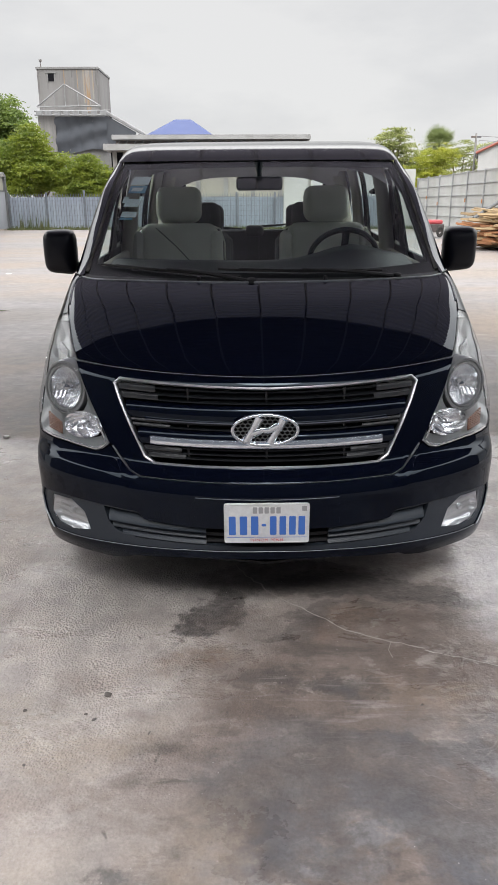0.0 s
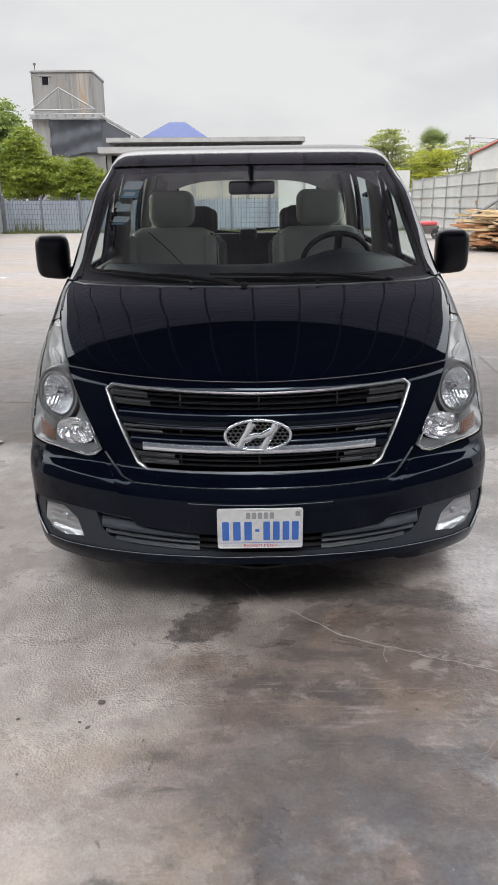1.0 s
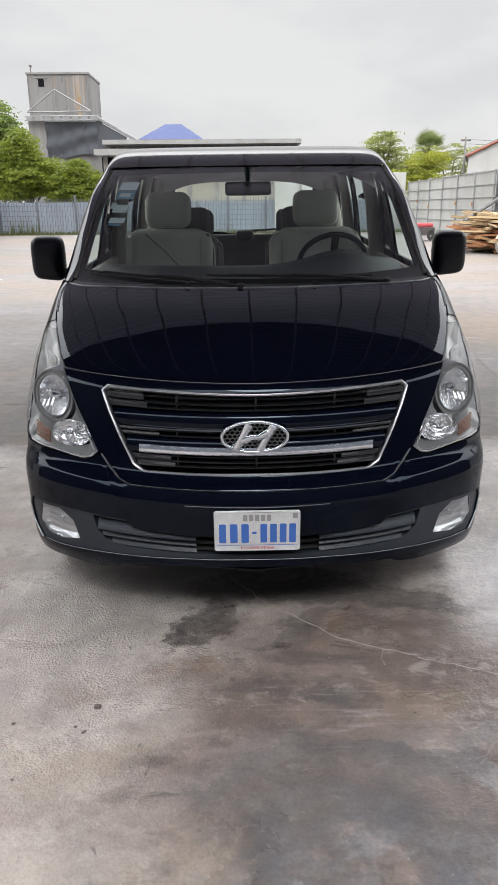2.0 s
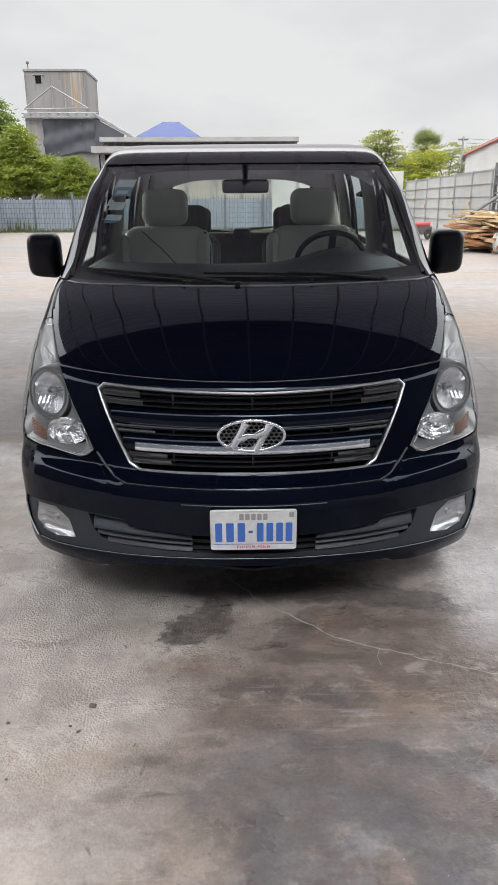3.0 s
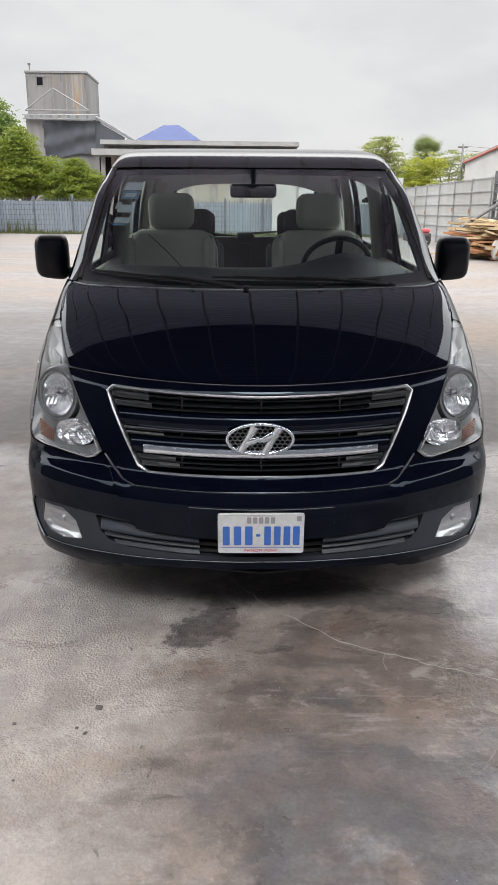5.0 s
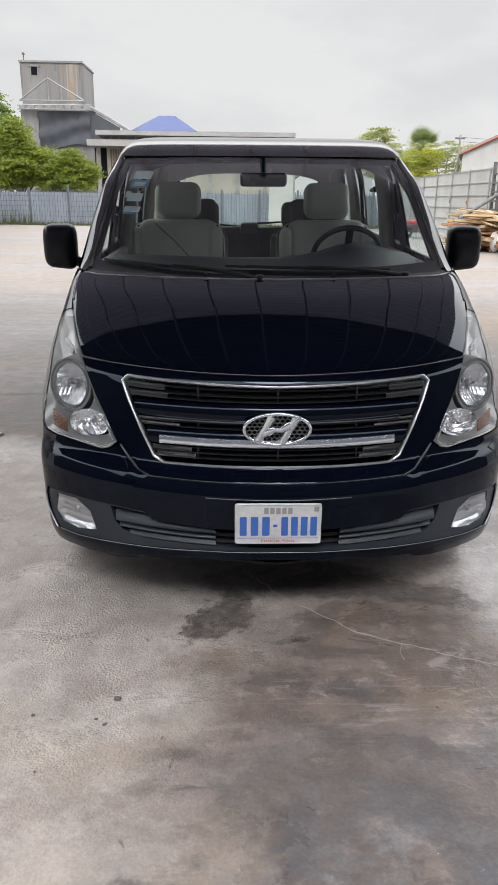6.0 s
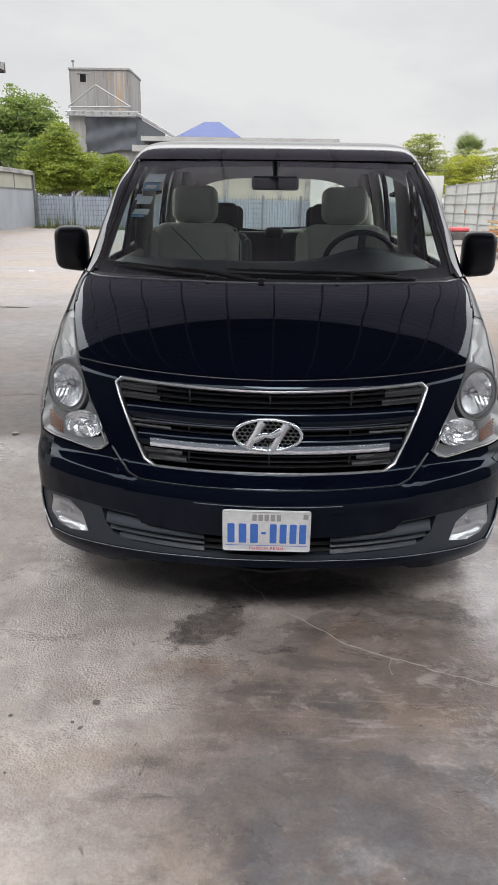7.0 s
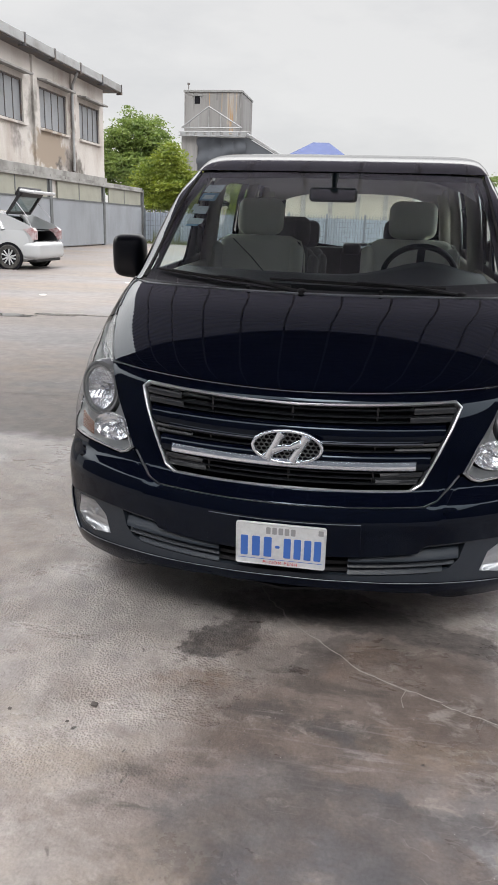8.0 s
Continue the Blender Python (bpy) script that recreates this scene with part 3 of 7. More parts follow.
# lower intake and fog lamp pods in grey plastic
pods = new("lower_grille")
under(pods, van, "dark grey plastic lower grille")
panel("pod_skin", pods, GREYPLASTIC, PODS, [[(0.0, 0.418), (0.27, 0.419), (0.46, 0.428), (0.505, 0.452), (0.652, 0.457), (0.635, 0.396), (0.601, 0.361), (0.518, 0.345), (0.268, 0.345), (0.0, 0.347)], [(0.895, 0.444), (0.80, 0.450), (0.742, 0.41), (0.718, 0.336), (0.81, 0.316), (0.876, 0.325), (0.905, 0.36)]],
      BOTH, lift=-0.006, gap=0.0, fold=0.03, step=0.02)
# plain near-black sheet stands for the depth behind the louvres
panel("intake_back", pods, DARK, [(0.0, 0.43), (0.47, 0.44), (0.66, 0.46), (0.62, 0.35), (0.0, 0.335)], sides=BOTH, gap=0, fold=0, step=0.04, dent=lambda e, s, z: 0.06)
for z0, z1, reach, out in ((0.405, 0.447, 0.628, 0.0), (0.376, 0.400, 0.615, -0.004), (0.349, 0.371, 0.575, -0.002)):
    for side in BOTH:
        bar("louvre", z0, z1, -0.010 + out, -0.05, GREYPLASTIC, pods, *sorted((side * 0.235, side * reach)), lean=0.75)
    bar("louvre_middle", z0 + 0.004, z1 - 0.004, -0.022, -0.05, TRIM, pods, -0.235, 0.235)
for side in BOTH:
    fog = new("fog_lamp")
    under(fog, van, "clear fog lamp")
    FOG = [(0.895, 0.444), (0.80, 0.450), (0.742, 0.41), (0.718, 0.336), (0.81, 0.316), (0.876, 0.325), (0.905, 0.36)]
    panel("housing", fog, FOGREFLECTOR, FOG, sides=(side,), gap=0, fold=0, step=0.010, dent=lambda e, s, z: min(0.03, 0.010 + e * 0.9) + 0.004 * math.sin(s * 300) * (z > 0.375) + 0.003 * math.sin(z * 260))
    p = skin_at(side * 0.82, 0.39, -0.03)
    part("bulb", lathe([(0.0005, 0.02), (0.012, 0.016), (0.015, 0.0), (0.015, -0.02)], pose(p.x, p.y, p.z, 90, 0, side * 25), 14), FOGREFLECTOR, fog, "", True)
    panel("lens", fog, LENS, FOG, sides=(side,), lift=-0.004, gap=0.001, fold=0.004, step=0.02)

# headlamps
AMBER = material("amber", (0.125, 0.042, 0.018), 0.12, 0.25)
FLUTED = material("fluted_chrome", (0.95, 0.96, 0.98), 0.24, 1.0)
LAMPGREY = material("lamp_grey", (0.265, 0.273, 0.277), 0.30, 0.45)
BEZELGREY = material("bezel_grey", (0.306, 0.315, 0.324), 0.26, 0.5)
for side in BOTH:
    lamp = new("headlamp")
    under(lamp, van, "clear headlamp with round chrome reflector and amber indicator")
    panel("housing", lamp, LAMPGREY, LAMP, [oval(0.825, 0.868, 0.072, 0.086), oval(0.742, 0.742, 0.074, 0.044)], (side,), gap=0, fold=0, step=0.012, dent=lambda e, s, z: min(0.055, 0.008 + e * 1.1))
    # the main reflector, fluted, in a stepped grey bezel
    dish = pose(side * 0.825, 2.950, 0.868, 90 - 6, 0, side * 20)
    part("bezel", lathe([(0.120, -0.045), (0.117, 0.002), (0.111, 0.012), (0.104, 0.013), (0.101, 0.006), (0.096, 0.006), (0.093, 0.013), (0.088, 0.012), (0.085, -0.004)], dish @ Matrix.Diagonal((0.86, 1, 1, 1)), 44), BEZELGREY, lamp, "silver ring", True)
    bm = bmesh.new()
    rings = []
    for j in range(17):
        r = 0.087 * (j + 0.8) / 16.8
        depth = -0.070 + 0.072 * (r / 0.087) ** 2
        ring = []
        for k in range(216):
            q = 2 * math.pi * k / 216
            x, y = r * math.cos(q) * 0.86, r * math.sin(q)
            flute = 0.0020 * math.cos(x / 0.0018) * min(1, r / 0.02) * (1.0 if y < 0.03 else 0.45) + 0.0012 * math.cos(y / 0.006)
            ring.append(bm.verts.new(dish @ Vector((x, y, depth + flute))))
        rings.append(ring)
    for a, b in zip(rings, rings[1:]):
        for k in range(216):
            bm.faces.new((a[k], a[(k + 1) % 216], b[(k + 1) % 216], b[k]))
    part("reflector", bm, FLUTED, lamp, "fluted chrome reflector", True)
    part("bulb_shield", lathe([(0.0005, 0.000), (0.012, -0.003), (0.016, -0.014), (0.017, -0.030), (0.014, -0.032), (0.014, -0.070)], dish, 18), CHROME, lamp, "", True)
    bm = bmesh.new()
    for k in range(-2, 3):
        add_box(bm, (k * 0.008 - 0.0012, -0.020, -0.030), (k * 0.008 + 0.0012, 0.020, -0.026), 0, dish)
        add_box(bm, (-0.019, k * 0.008 - 0.0012, -0.031), (0.019, k * 0.008 + 0.0012, -0.027), 0, dish)
    part("shield_grid", bm, BEZELGREY, lamp)
    # the side reflector below it, faceted
    low = pose(side * 0.742, 2.835, 0.742, 90 - 4, 0, side * 16)
    bm = bmesh.new()
    rng = random.Random(5)
    rings = [[bm.verts.new(low @ Vector((r * math.cos(2 * math.pi * k / 16 + j * 0.2) * 1.55, r * math.sin(2 * math.pi * k / 16 + j * 0.2) * 1.0, -0.05 + 0.9 * r * r / 0.056 + rng.uniform(-0.004, 0.004)))) for k in range(16)] for j, r in enumerate((0.006, 0.02, 0.034, 0.046, 0.056))]
    for a, b in zip(rings, rings[1:]):
        for k in range(16):
            bm.faces.new((a[k], a[(k + 1) % 16], b[(k + 1) % 16], b[k]))
    part("side_reflector", bm, FLUTED, lamp, "faceted reflector")
    part("bulb", lathe([(0.0005, 0.002), (0.008, -0.002), (0.009, -0.05)], low, 12), CHROME, lamp, "", True)
    # amber indicator: a field of small pyramids
    bm = bmesh.new()
    for i in range(7):
        for j in range(6):
            u, w = (i + 0.5) / 7, (j + 0.5) / 6
            top, bottom = 0.738 + 0.034 * u, 0.690 + 0.010 * u
            c = skin_at(side * (0.852 + 0.072 * u), bottom + (top - bottom) * w, -0.020)
            turn = pose(c.x, c.y, c.z, 0, 0, side * 38)
            base = [bm.verts.new(turn @ Vector(q)) for q in ((-0.0075, 0, -0.0055), (0.0075, 0, -0.0055), (0.0075, 0, 0.0055), (-0.0075, 0, 0.0055))]
            tip = bm.verts.new(turn @ Vector((0, -0.007, 0)))
            for k in range(4):
                bm.faces.new((base[k], base[(k + 1) % 4], tip))
    part("indicator", bm, AMBER, lamp, "amber indicator")
    # small ribbed white sidelight above the main reflector
    bm = bmesh.new()
    for k in range(8):
        p = skin_at(side * (0.832 + k * 0.0065), 0.997 + 0.003 * k, -0.012)
        add_box(bm, (-0.0030, -0.004, -0.017), (0.0030, 0.008, 0.017), 0.002, pose(p.x, p.y, p.z, -12, 0, side * 42))
    part("sidelight", bm, CLEARWHITE, lamp)
    ribbon("lens_rim", lamp, CLEARWHITE, divided([(side * x, z) for x, z in ((0.935, 0.688), (0.90, 0.682), (0.819, 0.679), (0.690, 0.668), (0.660, 0.677), (0.634, 0.699), (0.674, 0.787))], 0.02), 0.009, 0.001)
    panel("lens", lamp, LENS, LAMP, sides=(side,), gap=0.002, fold=0.012, step=0.02)

# fenders, pillars, doors, flanks
DOOR0, DOOR1, DOOR2 = 3.97, 5.0, 6.20
FRONT_GLASS = [(4.06, 1.255), (4.13, 1.42), (4.26, 1.56), (4.45, 1.68), (4.60, 1.715), (4.93, 1.72), (4.93, 1.26)]
MID_GLASS = [(5.10, 1.26), (5.10, 1.72), (6.12, 1.72), (6.12, 1.27)]
REAR_GLASS = [(6.30, 1.28), (6.30, 1.72), (7.05, 1.68), (7.16, 1.36), (7.10, 1.28)]
for side in BOTH:
    panel("fender", van, PAINT, [(0.893, 1.212), (0.879, 1.143), (0.871, 1.121), (3.311, 1.100), (3.256, 1.0), (3.156, 0.85), (3.072, 0.732)] + [(3.11, 0.70)] + arc(3.37, 108, 4) + [(3.75, 0.30), (DOOR0, 0.30), (DOOR0, 1.25), (3.72, 1.25), (0.899, 1.243), (0.878, 1.243)], sides=(side,), step=0.03)
    panel("fender_apron", van, PAINT, [(0.860, 1.238), (0.858, 1.10), (3.36, 1.08), (3.40, 1.24)], sides=(side,), lift=-0.007, gap=0, fold=0, step=0.04)
    panel("windscreen_pillar", van, PAINT, [(0.852, 1.251), (0.862, 1.244), (0.88, 1.2445), (3.70, 1.2515), (3.97, 1.40), (4.20, 1.565), (4.40, 1.70), (4.58, 1.768), (0.792, 1.768), (0.790, 1.745), (0.803, 1.613), (0.827, 1.454), (0.849, 1.31), (0.855, 1.27)], sides=(side,), step=0.025)
    front_door = panel("front_door", van, PAINT, [(DOOR0, 0.30), (DOOR0, 1.25), (3.74, 1.256), (4.0, 1.40), (4.22, 1.555), (4.42, 1.69), (4.60, 1.762), (DOOR1, 1.762), (DOOR1, 0.30)], [FRONT_GLASS], (side,), step=0.05)
    panel("window", front_door, SIDEGLASS, FRONT_GLASS, sides=(side,), lift=-0.006, gap=-0.004, fold=0, step=0.06)
    slide = panel("sliding_door", van, PAINT, [(DOOR1 + 0.004, 0.30), (DOOR1 + 0.004, 1.762), (DOOR2, 1.762)] + [(DOOR2, 0.75), (6.18, 0.36), (6.14, 0.30)], [MID_GLASS], (side,), step=0.06)
    panel("window", slide, SIDEGLASS, MID_GLASS, sides=(side,), lift=-0.006, gap=-0.004, fold=0, step=0.08)
    flank = panel("rear_flank", van, PAINT, [(6.185, 0.36), (DOOR2 + 0.004, 0.75), (DOOR2 + 0.004, 1.762), (7.25, 1.762), (7.36, 1.6), (7.42, 1.2), (7.44, 0.70), (7.42, 0.30), (6.96, 0.30)] + arc(6.57, 0, 178), [REAR_GLASS], (side,), step=0.06)
    panel("window", flank, SIDEGLASS, REAR_GLASS, sides=(side,), lift=-0.006, gap=-0.004, fold=0, step=0.08)
    part("sill", box((side * 0.93 - 0.03, 3.76, 0.235), (side * 0.93 + 0.03, 6.15, 0.305), 0.012), TRIM, van)
    part("door_handle", box((side * 0.962 - 0.02, 4.78, 1.02), (side * 0.962 + 0.02, 4.96, 1.055), 0.012), PAINT, front_door)
windscreen = panel("windscreen", van, GLASS, WINDSCREEN, sides=BOTH, lift=-0.004, gap=-0.004, fold=0, step=0.06, label="clear windscreen")
panel("frit_band", van, DARK, [(0.0, 1.252), (0.55, 1.248), (0.83, 1.246), (0.850, 1.27), (0.842, 1.296), (0.42, 1.286), (0.0, 1.284)], sides=BOTH, lift=-0.010, gap=0, fold=0, step=0.05)
panel("header_band", van, DARK, [(0.0, 1.745), (0.783, 1.735), (0.790, 1.775), (0.0, 1.78)], sides=BOTH, lift=-0.012, gap=0, fold=0, step=0.05)
for side in BOTH:
    panel("windscreen_seal", van, RUBBER, [(0.856, 1.262), (0.850, 1.31), (0.828, 1.454), (0.804, 1.613), (0.791, 1.75), (0.778, 1.75), (0.791, 1.613), (0.815, 1.454), (0.836, 1.31), (0.832, 1.262)], sides=(side,), lift=-0.001, gap=0, fold=0.006, step=0.03)
    panel("side_frit", van, DARK, [(0.846, 1.27), (0.840, 1.31), (0.818, 1.454), (0.794, 1.613), (0.781, 1.745), (0.752, 1.745), (0.768, 1.613), (0.793, 1.454), (0.813, 1.31), (0.815, 1.27)], sides=(side,), lift=-0.011, gap=0, fold=0, step=0.04)

# roof: rows of the skin that close at the top
verts, faces = [], []
rows = []
for j in range(17):
    t = j / 16
    z = 1.770 + 0.158 * (1 - (1 - t) ** 2.2)
    xs, ys, way = plan(z)
    ss = np.concatenate((np.linspace(0, 1.1, 34), np.linspace(1.1, way[-1], 50)[1:]))
    row = [skin(q, z) for q in ss]
    row += [Vector((-p.x, p.y, p.z)) for p in row[-2:0:-1]]
    rows.append(range(len(verts), len(verts) + len(row)))
    verts += row
for a, b in zip(rows, rows[1:]):
    n = len(a)
    faces += [(a[k], a[(k + 1) % n], b[(k + 1) % n], b[k]) for k in range(n)]
faces.append(tuple(rows[-1]))
roof = under(mesh_object("roof", verts, faces, ROOFPAINT, smooth=True), van, "glossy black roof")

# tailgate with its window
BACK_GLASS = [(0.0, 1.18), (0.66, 1.19), (0.70, 1.25), (0.66, 1.62), (0.58, 1.68), (0.0, 1.70)]


def rear_patch(name, outline, hole, mat, out, parent):
    bm = bmesh.new()
    loops = []
    for loop in (outline, hole) if hole else (outline,):
        full = divided(mirrored(loop)[:-1] if loop[-1][0] < 1e-4 else mirrored(loop), 0.05, True)
        loops.append(full)
    pts, tris = sheet(loops[0], loops[1:], 0.08)
    vs = [bm.verts.new((x, TAIL(z) + out - 0.10 * (abs(x) / 0.9) ** 4, z)) for x, z in pts]
    for t in tris:
        bm.faces.new([vs[i] for i in t][::-1])
    return part(name, bm, mat, parent, "", True)


tailgate = rear_patch("tailgate", [(0.0, 0.55), (0.88, 0.56), (0.91, 1.1), (0.86, 1.6), (0.80, 1.80), (0.0, 1.82)], BACK_GLASS, PAINT, 0.03, van)
rear_patch("rear_window", BACK_GLASS, None, clear_glass("rear_glass", (0.80, 0.84, 0.83)), 0.026, tailgate)
part("rear_bumper", box((-0.94, 7.40, 0.28), (0.94, 7.70, 0.60), 0.06, None, 3), PAINT, van)

# wipers, washer nozzles, cowl
panel("cowl", van, TRIM, [(0.0, 1.249), (0.30, 1.248), (0.55, 1.245), (0.82, 1.239), (0.868, 1.243), (0.85, 1.256), (0.80, 1.254), (0.30, 1.262), (0.0, 1.264)], sides=BOTH, lift=-0.006, gap=0, fold=0.01, step=0.03)


def wiper(x0, z0, x1, z1, pivot):
    w = new("wiper")
    under(w, van, "black wiper")
    a, b = skin_at(x0, z0, 0.018), skin_at(x1, z1, 0.016)
    blade = [skin_at(x0 + (x1 - x0) * k / 16, z0 + (z1 - z0) * k / 16, 0.008) for k in range(17)]
    part("blade", tube(blade, 0.0055, 6), RUBBER, w)
    part("spine", tube([p + Vector((0, -0.004, 0.006)) for p in blade[2:15]], 0.0035, 6), TRIM, w)
    p = skin_at(*pivot, -0.004)
    mid = blade[8] + Vector((0, -0.006, 0.010))
    part("arm", tube([p, p.lerp(mid, 0.35) + Vector((0, -0.008, 0.008)), p.lerp(mid, 0.7) + Vector((0, -0.006, 0.008)), mid], [0.011, 0.009, 0.007, 0.005], 8), TRIM, w)
    part("pivot", lathe([(0.02, -0.01), (0.02, 0.012), (0.012, 0.018), (0.001, 0.019)], Matrix.Translation(p), 14), TRIM, w, "", True)


wiper(-0.77, 1.288, -0.10, 1.262, (-0.05, 1.252))
wiper(-0.20, 1.285, 0.55, 1.268, (0.62, 1.250))
for x in (-0.285, 0.279):
    p = skin_at(x, 1.252)
    part("washer_nozzle", box((x - 0.008, p.y - 0.012, p.z - 0.004), (x + 0.008, p.y + 0.014, p.z + 0.016), 0.004), TRIM, van)

# door mirrors
MIRRORGLASS = material("mirror_glass", (0.85, 0.86, 0.87), 0.02, 1.0)
for side in BOTH:
    mirror = new("door_mirror")
    under(mirror, van, "black door mirror")
    mirror.matrix_local = pose(side * 1.085, 4.10, 1.318, 0, 0, side * -8)
    bm = bmesh.new()
    rings = []
    for y, grow in ((-0.088, 0.06), (-0.087, 0.30), (-0.083, 0.52), (-0.076, 0.72), (-0.065, 0.86), (-0.048, 0.95), (-0.02, 1.0), (0.055, 1.0), (0.075, 0.97), (0.078, 0.90)):
        ring = []
        for k in range(40):
            q = 2 * math.pi * k / 40
            c, s = math.cos(q), math.sin(q)
            u = math.copysign(abs(c) ** 0.42, c) * 0.087 * grow
            v = math.copysign(abs(s) ** 0.42, s) * 0.104 * grow
            ring.append(bm.verts.new((u, y, v + 0.06 * u * side * (1 - s) - 0.010 * (1 - s) * grow)))
        rings.append(ring)
    for a, b in zip(rings, rings[1:]):
        for k in range(40):
            bm.faces.new((a[k], a[(k + 1) % 40], b[(k + 1) % 40], b[k]))
    bm.faces.new(rings[0][::-1])
    bm.faces.new(rings[-1])
    bmesh.ops.recalc_face_normals(bm, faces=bm.faces)
    part("shell", bm, SATINPAINT, mirror, "", True)
    part("glass", prism(rounded(-0.080, -0.085, 0.080, 0.085, 0.025), 0.0785, 0.081), MIRRORGLASS, mirror)
    part("foot", tube([(-side * 0.07, 0.0, -0.085), (-side * 0.12, 0.02, -0.105), (-side * 0.20, 0.03, -0.10)], [0.035, 0.032, 0.045], 12, flat=0.8), TRIM, mirror, "", True)

# wheels
def wheel(y, side):
    w = new("wheel")
    under(w, van)
    w.matrix_local = pose(side * 0.84, y, TYRE, 0, 90 * side, 0)
    tyre = part("tyre", lathe([(0.21, -0.10), (0.29, -0.108), (0.325, -0.09), (TYRE, -0.06), (TYRE, 0.06), (0.325, 0.09), (0.29, 0.108), (0.21, 0.10)], None, 40), RUBBER, w, "", True)
    bm = lathe([(0.215, 0.085), (0.20, 0.07), (0.19, 0.02), (0.19, -0.09)], None, 36)
    for k in range(6):
        add_box(bm, (0.03, -0.028, 0.035), (0.205, 0.028, 0.06), 0.008, pose(0, 0, 0, 0, 0, 60 * k))
    add_lathe(bm, [(0.001, 0.07), (0.045, 0.068), (0.06, 0.05), (0.06, 0.0)], None, 20)
    part("rim", bm, SATIN, w, "", True)


for y in AXLES:
    for side in BOTH:
        wheel(y, side)
part("underbody", box((-0.80, 3.08, 0.26), (0.84, 7.4, 0.36), 0.03), DARK, van)
part("engine_block", box((-0.72, 2.95, 0.34), (0.72, 3.75, 0.95), 0.03), DARK, van)
part("radiator", box((-0.60, 2.84, 0.36), (0.60, 2.92, 0.93), 0.01), DARK, van)

# ---- inside the van
CREAM = worn("cream_leather", (0.76, 0.77, 0.67), (0.69, 0.70, 0.60), 0.5, scale=6, bump=0.12, grain=220)
LINER = worn("grey_headliner", (0.52, 0.51, 0.50), (0.45, 0.44, 0.43), 0.9, scale=4, grain=400)
DASH = worn("dark_dashboard", (0.004, 0.010, 0.0135), (0.006, 0.0135, 0.0175), 0.38, scale=8, bump=0.25, grain=700)
DASH.node_tree.nodes["Principled BSDF"].inputs["Specular IOR Level"].default_value = 0.16
DARKSEAT = worn("dark_upholstery", (0.05, 0.05, 0.05), (0.08, 0.08, 0.08), 0.7, scale=6)
BEIGE = worn("beige_trim", (0.56, 0.54, 0.44), (0.49, 0.47, 0.38), 0.6, scale=4, grain=300)
part("cabin_floor", box((-0.86, 3.75, 0.42), (0.86, 7.4, 0.47), 0.01), DARKSEAT, van)
bm = bmesh.new()
rows = []
for x in [k / 10 for k in range(-8, 9)]:
    hump = 0.075 * math.exp(-((x - 0.50) / 0.22) ** 2)
    face = 3.40 + 0.30 * x * x
    rows.append([bm.verts.new((x, y, z)) for y, z in ((face + 0.02, 1.225), (face + 0.30, 1.245 + hump * 0.15), (face + 0.52, 1.262 + hump * 0.7), (face + 0.66, 1.258 + hump), (face + 0.73, 1.22 + hump), (face + 0.76, 1.05), (face + 0.72, 0.80), (face + 0.55, 0.5))])
for a, b in zip(rows, rows[1:]):
    for k in range(7):
        bm.faces.new((a[k], b[k], b[k + 1], a[k + 1]))
part("dashboard", bm, DASH, van, "dark dashboard", True)


def seat(x, y, mat, width=0.5, low=0.0, name="seat"):
    s = new(name)
    under(s, van)
    s.matrix_local = pose(x, y, 0.37 - low)
    tilt = pose(0, 0.50, 0.42, -14, 0, 0)
    part("cushion", box((-width / 2, 0.0, 0.16), (width / 2, 0.56, 0.40), 0.07, None, 4), mat, s, "", True)
    part("backrest", box((-width / 2, -0.09, -0.02), (width / 2, 0.09, 0.62), 0.075, tilt, 4), mat, s, "", True)
    for k in (-1, 1):
        part("bolster", box((k * width / 2 - 0.05, -0.12, 0.0), (k * width / 2 + 0.03, 0.06, 0.56), 0.04, tilt, 3), mat, s, "", True)
        part("headrest_post", tube([tilt @ Vector((k * 0.07, 0, 0.58)), tilt @ Vector((k * 0.07, -0.01, 0.70))], 0.007, 6), CHROME, s)
    part("headrest", box((-0.150, -0.08, 0.625), (0.150, 0.06, 0.855), 0.062, tilt, 4), mat, s, "", True)
    if mat is CREAM:
        part("back_panel", box((-width / 2 - 0.055, 0.02, 0.02), (width / 2 + 0.055, 0.12, 0.585), 0.05, tilt, 3), DARKSEAT, s, "dark seat back shell", True)
        for k in (-1, 1):
            edge = [(k * (width / 2 + 0.044), -0.005, 0.05), (k * (width / 2 + 0.046), -0.005, 0.30), (k * (width / 2 + 0.040), -0.005, 0.50), (k * (width / 2 + 0.010), -0.005, 0.585), (k * (width / 2 - 0.08), -0.005, 0.618)]
            part("piping", tube([tilt @ Vector(q) for q in edge], 0.006, 6), CREAM, s, "pale piping", True)
    part("pedestal", box((-width * 0.4, 0.05, 0.0), (width * 0.4, 0.5, 0.18), 0.02), DARKSEAT, s)


seat(-0.52, 4.42, CREAM, 0.52, name="passenger_seat")
seat(0.455, 4.42, CREAM, 0.52, name="driver_seat")
for row, y in enumerate((5.35, 6.25)):
    for x in (-0.44, 0.44):
        seat(x * 0.98, y, DARKSEAT, 0.40, 0.13 + 0.05 * row, "rear_seat")
# seat belt across the passenger seat
part("seat_belt", tube([(-0.64, 4.76, 1.385), (-0.60, 4.75, 1.35), (-0.52, 4.73, 1.28), (-0.30, 4.70, 1.05)], 0.010, 6, flat=0.2), DARKSEAT, van)
